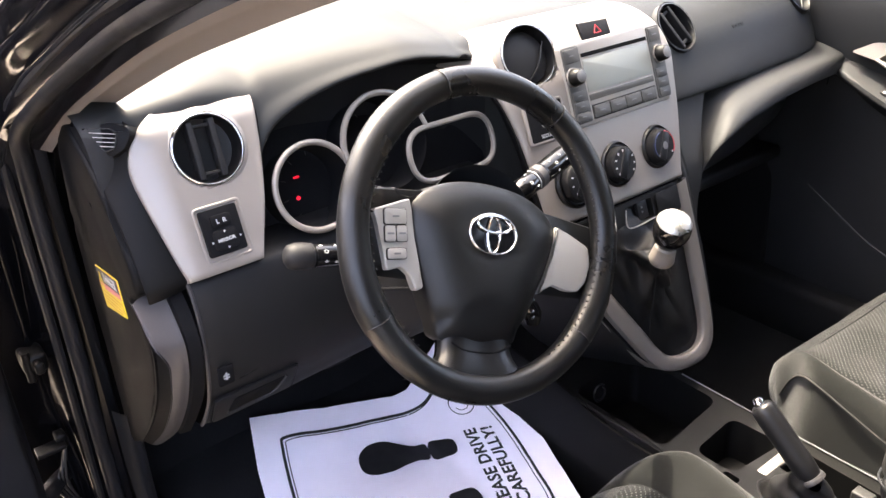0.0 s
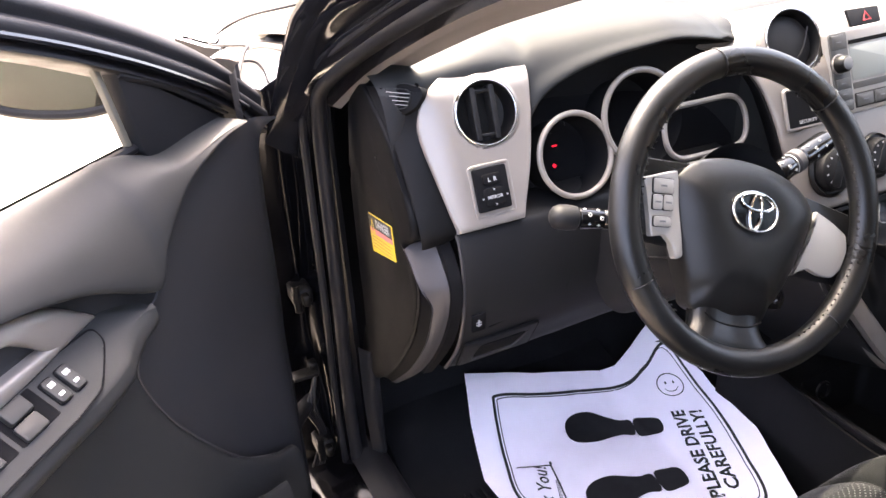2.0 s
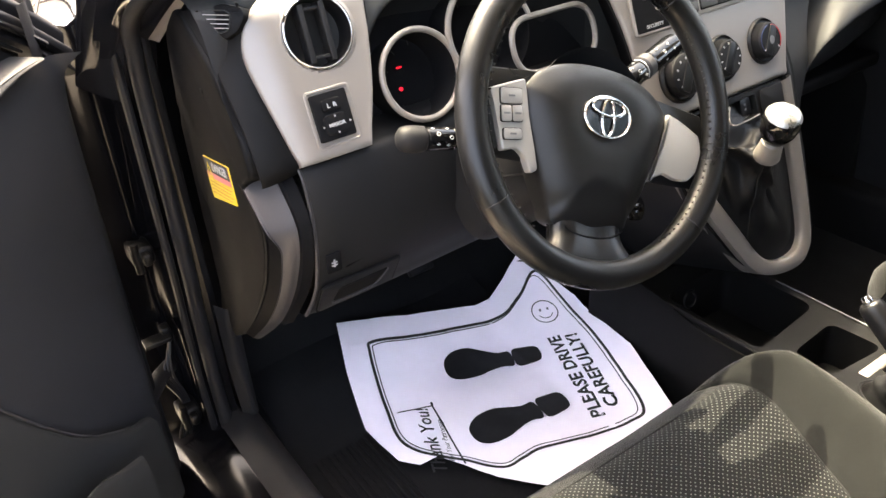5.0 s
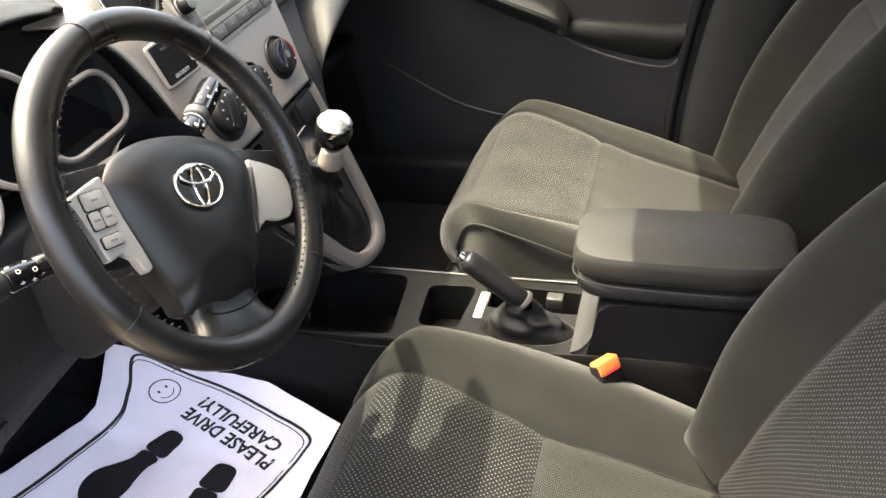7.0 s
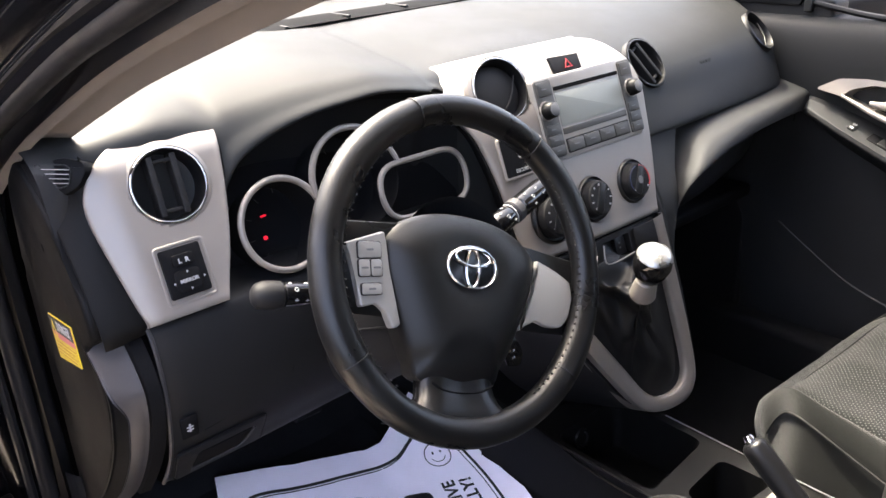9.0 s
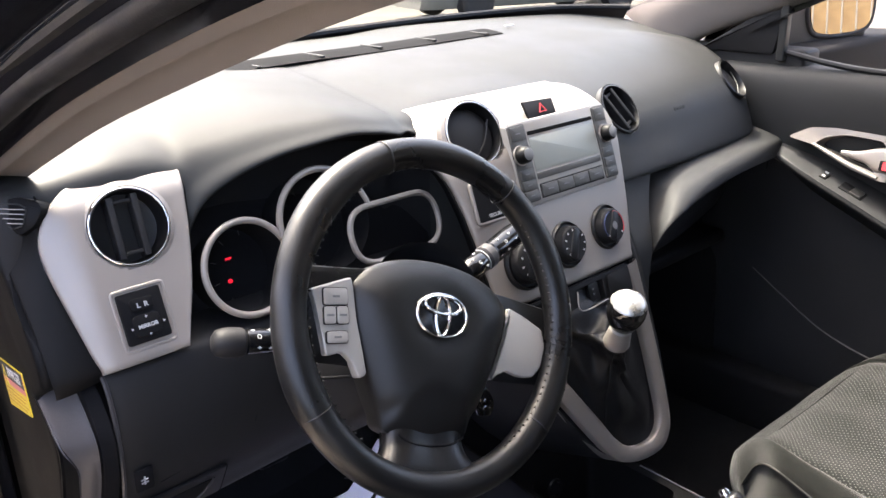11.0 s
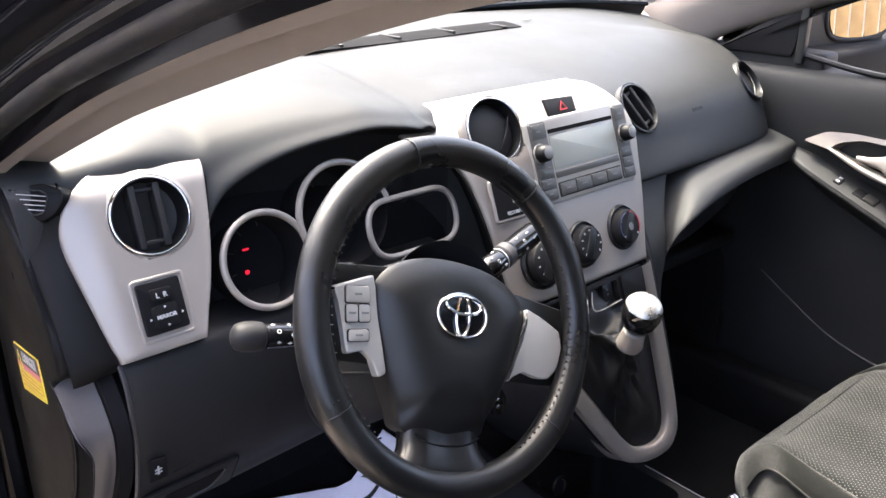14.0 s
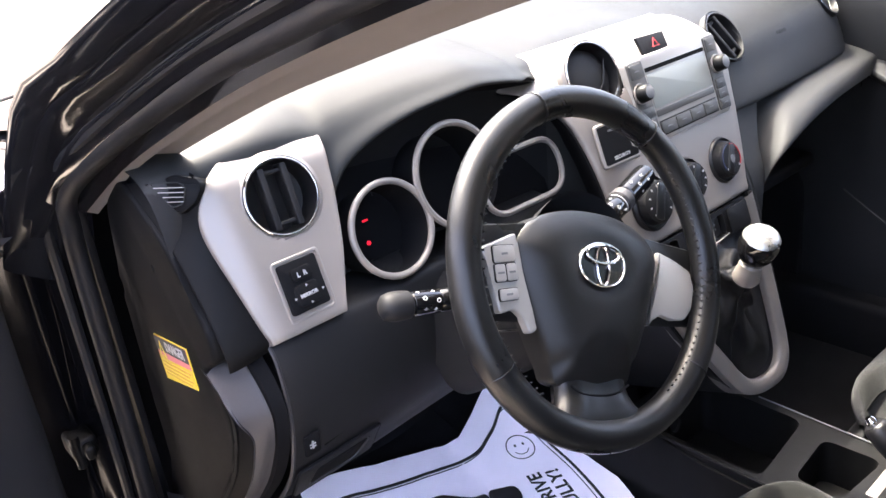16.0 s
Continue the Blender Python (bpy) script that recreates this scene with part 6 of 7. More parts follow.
def front_seat(cx, label, shift, back_off=0.0, ridge=0.052, nose=0.0, bow=0.0, insert=0.76, split=0.54, rail_z=0.285):
    """Cushion over v 0 (front edge) to 1 (rear); u -1.2 to 1.2 runs down the sides."""
    st = thing("bucket_seat", (cx, -0.3, 0.30), label, "seat", "front seats")
    YF, YB, HW = -back_off, -0.56 - back_off * 0.5, 0.262

    def width(v):
        return HW * (1 - 0.16 * (1 - sstep(0.0, 0.30, v)) ** 2)

    def seam_at(v):
        """Share of the width at which the insert meets the bolster: wide in front, waisted behind."""
        return insert - 0.24 * sstep(0.10, 0.62, v)

    def cush(u, v):
        vv = max(v, 0.0)
        roll = min(1.0, max(0.0, (0.20 - vv) / 0.20))
        a, e = abs(u), seam_at(vv)
        f = a / 0.56 * e if a <= 0.56 else e + (min(a, 1.0) - 0.56) / 0.44 * (1 - e)
        y = YF + (YB - YF) * vv + bow * (1 - min(1.0, a) ** 2) * (1 - sstep(0.0, 0.5, vv))
        z = 0.566 - (0.060 * vv + 0.065 * vv * vv) - 0.075 * roll ** 2.4 + nose * (0.75 - 0.30 * max(-1.0, min(1.0, u))) * (1 - sstep(0.0, 0.85, vv))
        z += ridge * sstep(0.52, 0.82, a) * (0.45 + 0.75 * math.sin(math.pi * min(1.0, 0.12 + 0.80 * vv))) * (1 - 0.5 * roll) - 0.014 * (1 - (a / 0.6) ** 2) * (a < 0.6)
        x = width(vv) * math.copysign(f, u)
        y += 0.035 * (a ** 3) * -roll if a <= 1 else -0.035 * roll
        if a > 0.80:
            t = min(1.0, (a - 0.80) / 0.20)
            z -= 0.034 * t * t
        if a > 1.0:
            z -= 0.030 + 0.16 * (a - 1.0) / 0.2
            x += math.copysign(0.008 * math.sin((a - 1.0) / 0.2 * math.pi), u)
        if v < 0:
            z -= 0.09 * (-v / 0.15)
            y += 0.010 * math.sin(-v / 0.15 * math.pi) - 0.015 * (-v / 0.15)
        # seams sink, the cloth is slack here and there
        z -= 0.0060 * math.exp(-((a - 0.56) / 0.020) ** 2) + 0.006 * math.exp(-((v - split) / 0.014) ** 2) * (a < 0.58)
        z += 0.0022 * noise.noise(Vector((cx * 3 + x * 11, y * 11, 0.4))) + 0.0010 * noise.noise(Vector((x * 34, cx + y * 34, 2.0)))
        return Vector((cx + x, y, z))

    edge = 0.56
    part("cushion_front", seat_surface(-edge, edge, 0.10, split, cush, 28, 30), MESHCLOTH, st, "dark dotted mesh front of the cushion")
    part("cushion_rear", seat_surface(-edge, edge, split, 1.02, cush, 28, 28), RIBCLOTH, st, "lighter fine mesh rear of the cushion")
    part("cushion_bolster", seat_surface(-1.2, -edge, -0.15, 1.02, cush, 26, 48), BOLSTER, st, "plain grey cloth side bolster")
    part("cushion_bolster", seat_surface(edge, 1.2, -0.15, 1.02, cush, 26, 48), BOLSTER, st, "plain grey cloth side bolster")
    part("cushion_nose", seat_surface(-edge, edge, -0.15, 0.10, cush, 22, 12), BOLSTER, st, "plain cloth front roll")
    for sgn in (-1, 1):
        part("seam", sweep([cush(sgn * edge, v) + Vector((0, 0, 0.0005)) for v in (0.02, 0.10, 0.18, 0.25, 0.32, 0.4, 0.47, 0.54, 0.65, 0.75, 0.95)], 0.0013, 6), THREAD, st)
        part("piping", sweep([cush(sgn * 0.99, v) + Vector((sgn * 0.002, 0, -0.004)) for v in (-0.02, 0.05, 0.15, 0.3, 0.5, 0.75, 1.0)], 0.0022, 6), THREAD, st)
    for v0 in (0.10, split):
        part("seam", sweep([cush(u, v0) + Vector((0, 0, 0.0005)) for u in (-0.56, -0.3, 0, 0.3, 0.56)], 0.0013, 6), THREAD, st)
    # backrest: u across, v up
    LEANB = radians(29)
    bu, bn = Vector((0, -math.sin(LEANB), math.cos(LEANB))), Vector((0, math.cos(LEANB), math.sin(LEANB)))
    O = Vector((cx, -0.60 + shift, 0.48))

    def back(u, v):
        a = abs(u)
        hw = 0.245 * (0.86 + 0.14 * sstep(0, 0.25, v)) * (1 - 0.30 * sstep(0.62, 1.0, v))
        x = hw * math.copysign(min(a, 1.0), u)
        d = 0.045 + 0.062 * sstep(0.52, 0.80, a) * (0.62 + 0.45 * math.sin(math.pi * min(1, max(0, v * 1.15 + 0.05)))) - 0.014 * math.cos(math.pi * min(a, 0.6) / 1.2) + 0.02 * math.sin(math.pi * v)
        if a > 0.80:
            t = min(1.0, (a - 0.80) / 0.20)
            d -= 0.050 * t * t
        if a > 1.0:
            d -= 0.12 * (a - 1.0) / 0.2
        d -= 0.005 * math.exp(-((a - 0.54) / 0.02) ** 2) + 0.004 * math.exp(-((v - 0.62) / 0.01) ** 2) * (a < 0.55)
        top = sstep(0.92, 1.06, v)
        d -= 0.10 * top
        return O + Vector((x, 0, 0)) + bu * (0.62 * min(v, 1.03)) + bn * d

    part("back_insert", seat_surface(-0.54, 0.54, 0.0, 0.62, back, 20, 18), MESHCLOTH, st, "dotted mesh lower back insert")
    part("back_upper", seat_surface(-0.54, 0.54, 0.62, 1.06, back, 20, 20), RIBCLOTH, st, "fine mesh upper back insert")
    part("back_bolster", seat_surface(-1.2, -0.54, -0.02, 1.06, back, 18, 34), BOLSTER, st, "plain grey cloth back bolster")
    part("back_bolster", seat_surface(0.54, 1.2, -0.02, 1.06, back, 18, 34), BOLSTER, st, "plain grey cloth back bolster")
    for sgn in (-1, 1):
        part("seam", sweep([back(sgn * 0.54, v) for v in (0.02, 0.2, 0.4, 0.6, 0.8, 0.98)], 0.0018, 6), THREAD, st)
    part("back_shell", loft([[O + Vector((x, 0, 0)) + bu * h - bn * d for x, d in ((-0.235, 0.0), (-0.20, 0.06), (0, 0.075), (0.20, 0.06), (0.235, 0.0))] for h in (0.0, 0.3, 0.55, 0.64)], 4, 4), VINYL, st, "grey vinyl seat back")
    part("seat_base", box(cx - 0.225, cx + 0.225, -0.55, -0.03, 0.32, 0.44, 0.02), DARK, st, "dark plastic seat base")
    for x in (cx - 0.2, cx + 0.2):
        part("rail", box(x - 0.02, x + 0.02, -0.60, 0.0, rail_z, 0.325, 0.004), DARK, st)
    part("head_rest", cushion_box(cx - 0.12, cx + 0.12, -1.02, -0.92, 1.06, 1.22), BOLSTER, st, "grey cloth head restraint")
    for x in (cx - 0.06, cx + 0.06):
        part("post", sweep([(x, -0.90, 0.98), (x, -0.97, 1.08)], 0.006, 10), CHROME, st)
    return st


front_seat(-0.365, "grey cloth driver's seat with dotted mesh centre", 0.035)
far_seat = front_seat(0.425, "grey cloth passenger seat with dotted mesh centre", 0.0, 0.035, 0.018, 0.050, 0.014, 0.86, 0.47, 0.217)
# the far seat is a little narrower and stands closer to the console
PIVOT = Vector((-0.990, -0.4545, 1.364))
far_seat.location = PIVOT + (far_seat.location - PIVOT) * 0.95
far_seat.scale = (0.95, 0.95, 0.95)
bk = thing("belt_buckle", (-0.135, -0.375, 0.50), "black seat belt buckle with an orange release button", "seat belt")
BK = frame_at((-0.133, -0.374, 0.563), (0.75, -0.65, 0.0), (0.30, 0.40, 0.85))
part("stem", sweep([(-0.115, -0.42, 0.47), (-0.122, -0.40, 0.51), (-0.128, -0.385, 0.545)], [0.012, 0.013, 0.013], 10, flat=0.5, side=(0.6, 0.8, 0)), VOID, bk, "black buckle stem")
part("housing", box(-0.020, 0.020, -0.028, 0.008, -0.011, 0.010, 0.004, BK), VOID, bk)
part("release_button", box(-0.018, 0.018, -0.008, 0.0125, -0.009, 0.0135, 0.003, BK), ORANGE, bk, "orange release button")
part("press_mark", slab(rect(-0.011, 0.011, -0.007, -0.0035, 0.001, 2), 0.0142, BK), RED, bk)

# ---- floor paper ----
mat_thing = thing("paper_floor_mat", (-0.32, 0.35, 0.31), "crumpled white paper floor mat printed with two shoe soles", "paper mat")


def floor_z(x, y):
    up = sstep(0.40, 0.62, y)
    return 0.322 + 0.075 * up + 0.0022 * noise.noise(Vector((x * 9, y * 9, 1.3))) + 0.0016 * noise.noise(Vector((x * 26, y * 26, 4.0)))


# paper axes: a runs along the car's right, b towards the toe board
PA = Vector((0.955, -0.30))
PB = Vector((0.30, 0.955))
PO = Vector((-0.305, 0.365))


def paper(a, b, lift=0.0):
    p = PO + PA * a + PB * b
    q = Vector((p.x, p.y, floor_z(p.x, p.y) + lift))
    # the sheet climbs the side of the tunnel
    return q.lerp(Vector((-0.9, -0.55, 1.35)), 0.55 * max(0.0, p.x + 0.20))


def on_paper(bm, lift):
    """Lays flat shapes drawn in paper axes onto the sheet."""
    for v in bm.verts:
        v.co = paper(v.co.x, v.co.y, lift + v.co.z * 0.2)
    return bm


def drape(outline, lift, cell=0.012):
    bm = bmesh.new()
    vs = [bm.verts.new((p[0], p[1], 0)) for p in outline]
    es = [bm.edges.new((vs[i], vs[(i + 1) % len(vs)])) for i in range(len(vs))]
    bmesh.ops.triangle_fill(bm, use_beauty=True, edges=es)
    for _ in range(4):
        lng = [e for e in bm.edges if e.calc_length() > cell]
        if not lng:
            break
        bmesh.ops.subdivide_edges(bm, edges=lng, cuts=1)
        bmesh.ops.triangulate(bm, faces=bm.faces[:])
    return on_paper(bm, lift)


def line_strip(points, width, closed=False):
    bm = bmesh.new()
    path = smooth_path([(p[0], p[1], 0) for p in points], 10, closed)
    n = len(path)
    row = []
    for i, p in enumerate(path):
        d = (path[(i + 1) % n] - path[i - 1]) if closed else (path[min(i + 1, n - 1)] - path[max(i - 1, 0)])
        d.normalize()
        s = Vector((-d.y, d.x, 0)) * width / 2
        row.append((bm.verts.new(p + s), bm.verts.new(p - s)))
    for i in range(n if closed else n - 1):
        a, b = row[i], row[(i + 1) % n]
        bm.faces.new((a[0], b[0], b[1], a[1]))
    return bm


SHEET = [(-0.228, 0.19), (-0.09, 0.178), (0.05, 0.182), (0.085, 0.192), (0.128, 0.23), (0.185, 0.29), (0.262, 0.17), (0.297, -0.005), (0.290, -0.10), (0.282, -0.20), (0.17, -0.235), (0.056, -0.272), (0.013, -0.266), (-0.055, -0.222), (-0.131, -0.142), (-0.165, -0.150), (-0.196, -0.128), (-0.218, -0.075), (-0.231, -0.036), (-0.235, 0.08)]
part("sheet", drape(SHEET, 0.0), PAPER, mat_thing, "white paper with a lavender cast")
B_OUT = [(-0.170, 0.132), (-0.09, 0.133), (-0.012, 0.138), (0.09, 0.150), (0.15, 0.19), (0.202, 0.236), (0.232, 0.17), (0.248, 0.06), (0.244, -0.08), (0.235, -0.17), (0.20, -0.188), (0.134, -0.194), (0.04, -0.188), (0.0, -0.196), (-0.039, -0.206), (-0.088, -0.172), (-0.174, -0.100), (-0.184, 0.0), (-0.183, 0.11)]
part("border_line", on_paper(line_strip(B_OUT, 0.0055, True), 0.0012), INK, mat_thing, "thick printed border")
part("border_line", on_paper(line_strip([(0.965 * x, 0.96 * y) for x, y in B_OUT], 0.002, True), 0.0012), INK, mat_thing)


def sole(name, heel, toe, flip):
    """A shoe print between heel and toe."""
    h, t = Vector(heel), Vector(toe)
    d = (t - h)
    L = d.length
    d /= L
    s = Vector((-d.y, d.x)) * flip
    body_pts = [(0.30, -0.020), (0.42, -0.022), (0.55, -0.031), (0.70, -0.040), (0.86, -0.036), (0.97, -0.020), (1.0, 0.0), (0.97, 0.022), (0.86, 0.034), (0.70, 0.033), (0.55, 0.024), (0.42, 0.018), (0.30, 0.020)]
    heel_pts = [(0.0, -0.008), (0.03, -0.020), (0.12, -0.025), (0.27, -0.023), (0.27, 0.024), (0.12, 0.025), (0.03, 0.020), (0.0, 0.008)]
    for pts in (body_pts, heel_pts):
        o = [(h + d * f * L + s * w).to_tuple() for f, w in pts]
        o = [(v.x, v.y) for v in smooth_path([(x, y, 0) for x, y in o], 4, True)]
        part(name, drape(o, 0.0034, 0.011), INK, mat_thing, "black printed shoe sole")


sole("shoe_print", (0.132, 0.040), (-0.055, 0.058), 1)
sole("shoe_print", (0.123, -0.097), (-0.064, -0.120), 1)


def paper_words(words, size, a, b, turn, bold=0.0, shear=0.0, align="LEFT", length=0.0):
    ob = lettering("lettering", words, size, Matrix.Identity(4), INK, None, shear=shear, bold=bold, align=align)
    c, s = math.cos(radians(turn)), math.sin(radians(turn))
    squeeze = length / max(v.co.x for v in ob.data.vertices) if length else 1.0
    for v in ob.data.vertices:
        v.co.x *= squeeze
        x, y = a + c * v.co.x - s * v.co.y, b + s * v.co.x + c * v.co.y
        v.co = paper(x, y, 0.0016 + max(0.0, v.co.z)) - BASE[mat_thing]
    ob.parent = mat_thing
    return ob


paper_words("PLEASE DRIVE", 0.0335, 0.158, -0.160, 86, 0.0009, length=0.235)
paper_words("CAREFULLY!", 0.0335, 0.192, -0.147, 86, 0.0009, length=0.215)
paper_words("Thank You!", 0.034, -0.137, -0.185, 86, 0.0003, 0.35)
paper_words("For Your Patronage", 0.0125, -0.112, -0.165, 86, 0.0, 0.35)
part("thanks_frame", on_paper(line_strip([(-0.166, -0.018), (-0.162, -0.018), (-0.108, -0.024), (-0.105, -0.026), (-0.095, -0.165), (-0.095, -0.170)], 0.003), 0.0012), INK, mat_thing)
sa, sb = 0.185, 0.144
part("smiley", on_paper(line_strip(oval(sa, sb, 0.026, 0.026, 20), 0.0022, True), 0.0012), INK, mat_thing, "printed round smiley")
part("smiley", on_paper(line_strip([(sa - 0.014, sb - 0.006), (sa - 0.006, sb - 0.014), (sa + 0.006, sb - 0.014), (sa + 0.014, sb - 0.006)], 0.0016), 0.0012), INK, mat_thing)
for k in (-1, 1):
    part("smiley", drape(oval(sa + 0.008 * k, sb + 0.006, 0.0022, 0.0034, 10), 0.0014), INK, mat_thing)

# carpet mat under the paper and pedals
fm = thing("floor_mat", (-0.36, 0.3, 0.29), "worn black ribbed floor mat under the paper", "floor mat")
part("mat", loft([[(x, y, 0.296 + 0.075 * sstep(0.42, 0.64, y) + 0.003 * math.sin(30 * x)) for x in (-0.66, -0.55, -0.4, -0.25, -0.14)] for y in (-0.10, 0.1, 0.3, 0.45, 0.55, 0.66)], 4, 4, thick=0.008), CARPET, fm)
for k in range(10):
    part("mat_rib", box(-0.64 + 0.012 * k, -0.634 + 0.012 * k, 0.05, 0.40, 0.302, 0.309, 0.002), CARPET, fm)
for nm, x, y, z, w in (("brake_pedal", -0.40, 0.60, 0.50, 0.04), ("clutch_pedal", -0.53, 0.60, 0.50, 0.04), ("accelerator_pedal", -0.27, 0.62, 0.46, 0.028)):
    p = thing(nm, (x, y, z), "black rubber-faced pedal on a steel arm", "pedal")
    part("pad", box(-w, w, -0.03, 0.03, -0.008, 0.008, 0.004, frame_at((x, y, z), (1, 0, 0), (0, 0.55, 0.83))), RUBBER, p)
    part("arm", sweep([(x, y + 0.02, z + 0.02), (x, y + 0.07, z + 0.10), (x, y + 0.08, z + 0.22)], 0.009, 8), DARK, p)

# ---- driver's door, standing open ----
DU = Vector((-0.722, -0.692, 0))
DN = Vector((0.692, -0.722, 0))
DO = Vector((-0.87, 0.37, 0))
DM = Matrix(((DU.x, 0, DN.x, DO.x), (DU.y, 0, DN.y, DO.y), (0, 1, 0, 0), (0, 0, 0, 1)))
door = thing("driver_door", (-0.87, 0.37, 0.4), "open driver's door with grey trim panel and window switches", "car door")
part("door_skin", loft([[DM @ Vector((u, z, n)) for z, n in ((0.34, -0.10), (0.40, -0.15), (0.70, -0.175), (0.95, -0.16), (1.06, -0.12))] for u in (-0.08, 0.0, 0.5, 1.05)], 3, 4), PAINT, door, "black outer door skin")
part("door_shell", loft([[DM @ Vector((u, z, n)) for u, n in ((-0.098, -0.15), (-0.102, -0.080), (-0.088, -0.042), (-0.072, -0.036), (-0.055, -0.024), (-0.03, -0.016))] for z in (0.38, 0.6, 0.85, 1.0, 1.09, 1.125)], 3, 4), RUBBER, door, "black door edge with its seal")
panel = []
for z, d0, d1 in ((0.40, -0.012, 0.000), (0.50, -0.010, 0.004), (0.62, -0.006, 0.010), (0.72, -0.004, 0.012), (0.82, 0.0, 0.014), (0.92, 0.0, 0.012), (1.0, -0.002, 0.004), (1.045, -0.006, -0.010), (1.068, -0.014, -0.044)):
    panel.append([DM @ Vector((u, z, d0 + (d1 - d0) * f)) for u, f in ((-0.055, -1.4), (-0.035, -0.2), (0.06, 0.3), (0.14, 0.6), (0.25, 1.0), (0.45, 1.0), (0.8, 1.0), (1.02, 0.6))])
part("inner_panel", loft(panel, 4, 4), SPEAKER, door, "dark lower trim panel")
# upper grey trim that sweeps down behind the dark front corner
trim = []
for u, zt, zb in ((-0.020, 1.074, 1.071), (0.03, 1.074, 1.067), (0.10, 1.071, 1.052), (0.145, 1.086, 1.030), (0.185, 1.092, 0.996), (0.205, 1.091, 0.962), (0.23, 1.090, 0.968), (0.275, 1.089, 0.995), (0.325, 1.089, 1.018), (0.40, 1.088, 1.038), (0.5, 1.087, 1.045), (0.8, 1.08, 1.045), (1.0, 1.08, 1.045)):
    k = 0.20 + 0.80 * sstep(0.03, 0.26, u)
    trim.append([DM @ Vector((u, zt + (zb - zt) * f, n)) for f, n in ((0.0, -0.046), (0.03, -0.030 - 0.006 * (1 - k)), (0.22, 0.0), (0.5, 0.022 * k), (0.88, 0.034 * k), (0.97, 0.026 * k), (1.0, -0.004))])
part("upper_trim", loft(trim, 4, 4), DASH, door, "grey padded upper trim")
# trim behind the dark corner, below the armrest
rows = []
for z, ub in ((0.945, 0.225), (0.92, 0.242), (0.895, 0.256), (0.868, 0.256), (0.82, 0.238), (0.778, 0.216), (0.72, 0.178), (0.66, 0.130), (0.60, 0.052), (0.565, 0.0), (0.42, -0.01)):
    rows.append([DM @ Vector((ub + (1.0 - ub) * f, z, n)) for f, n in ((0.0, 0.006), (0.006, 0.016), (0.06, 0.020), (0.15, 0.022), (0.5, 0.022), (1.0, 0.01))])
part("lower_trim", loft(rows, 4, 3), DASH, door, "grey lower door trim")
# armrest with the switch plate
SWP = frame_at(DM @ Vector((0.38, 0.945, 0.045)), DM.to_3x3() @ Vector((1, -0.06, 0.03)), DM.to_3x3() @ Vector((0, 0.62, -0.78))) @ Matrix.Diagonal((1, 1, -1, 1))
arm = []
for x, w0, w1 in ((-0.150, 0.004, 0.008), (-0.130, 0.0, 0.022), (-0.112, -0.004, 0.036), (-0.092, -0.012, 0.054), (-0.075, -0.020, 0.062), (-0.03, -0.024, 0.070), (0.0, -0.024, 0.074), (0.12, -0.026, 0.074), (0.30, -0.028, 0.074), (0.5, -0.028, 0.074)):
    arm.append([SWP @ Vector((x, y, z)) for y, z in ((w1 + 0.015, -0.010), (w1, -0.003), ((w0 + w1) / 2, -0.001), (w0 + 0.010, -0.001), (w0, -0.005), (w0 - 0.008, -0.016), (w0 - 0.004, -0.045), (w0 + 0.02, -0.075))])
part("door_armrest", loft(arm, 4, 4), DASH, door, "grey door armrest")
plate = part("switch_plate", slab(rounded([(-0.082, 0.034), (-0.080, 0.018), (-0.057, 0.0), (-0.036, -0.015), (0.0, -0.019), (0.16, -0.021), (0.16, 0.044), (0.03, 0.042)], 0.008), 0.0015, SWP, 0.0006), DASH, door, "grey switch plate")
part("plate_gap", band(rounded([(-0.084, 0.036), (-0.082, 0.017), (-0.058, -0.002), (-0.037, -0.017), (0.0, -0.021), (0.162, -0.023), (0.162, 0.046), (0.03, 0.044)], 0.008), 0.002, 0.0006, SWP, 0.0002), VOID, plate)
for x in (-0.026, -0.007):
    b = part("lock_switch", slab(rect(x - 0.0065, x + 0.0065, -0.001, 0.026, 0.004), 0.006, SWP, 0.0015), BUTTON, plate, "grey rocker switch with a white symbol")
    part("switch_gap", slab(rect(x - 0.0078, x + 0.0078, -0.0025, 0.0275, 0.004), 0.002, SWP), VOID, b)
    part("mark", joined(slab(rect(x - 0.0035, x + 0.0035, 0.016, 0.021, 0.0008, 2), 0.0064, SWP), slab(rect(x - 0.003, x + 0.003, 0.005, 0.0085, 0.0008, 2), 0.0064, SWP)), WHITE_MARK, b)
for x in (0.006, 0.056):
    w = part("switch_well", slab(rect(x, x + 0.045, -0.005, 0.032, 0.002), 0.0019, SWP), VOID, plate)
    for x0 in (x + 0.012, ):
        part("window_switch", slab(rect(x0, x0 + 0.026, 0.0145, 0.0315, 0.003), 0.008, SWP, 0.0012), BUTTON, w, "grey window switch")
        part("window_switch", slab(rect(x0 + 0.002, x0 + 0.028, -0.0045, 0.0125, 0.003), 0.006, SWP, 0.0012), BUTTON, w, "grey window switch")
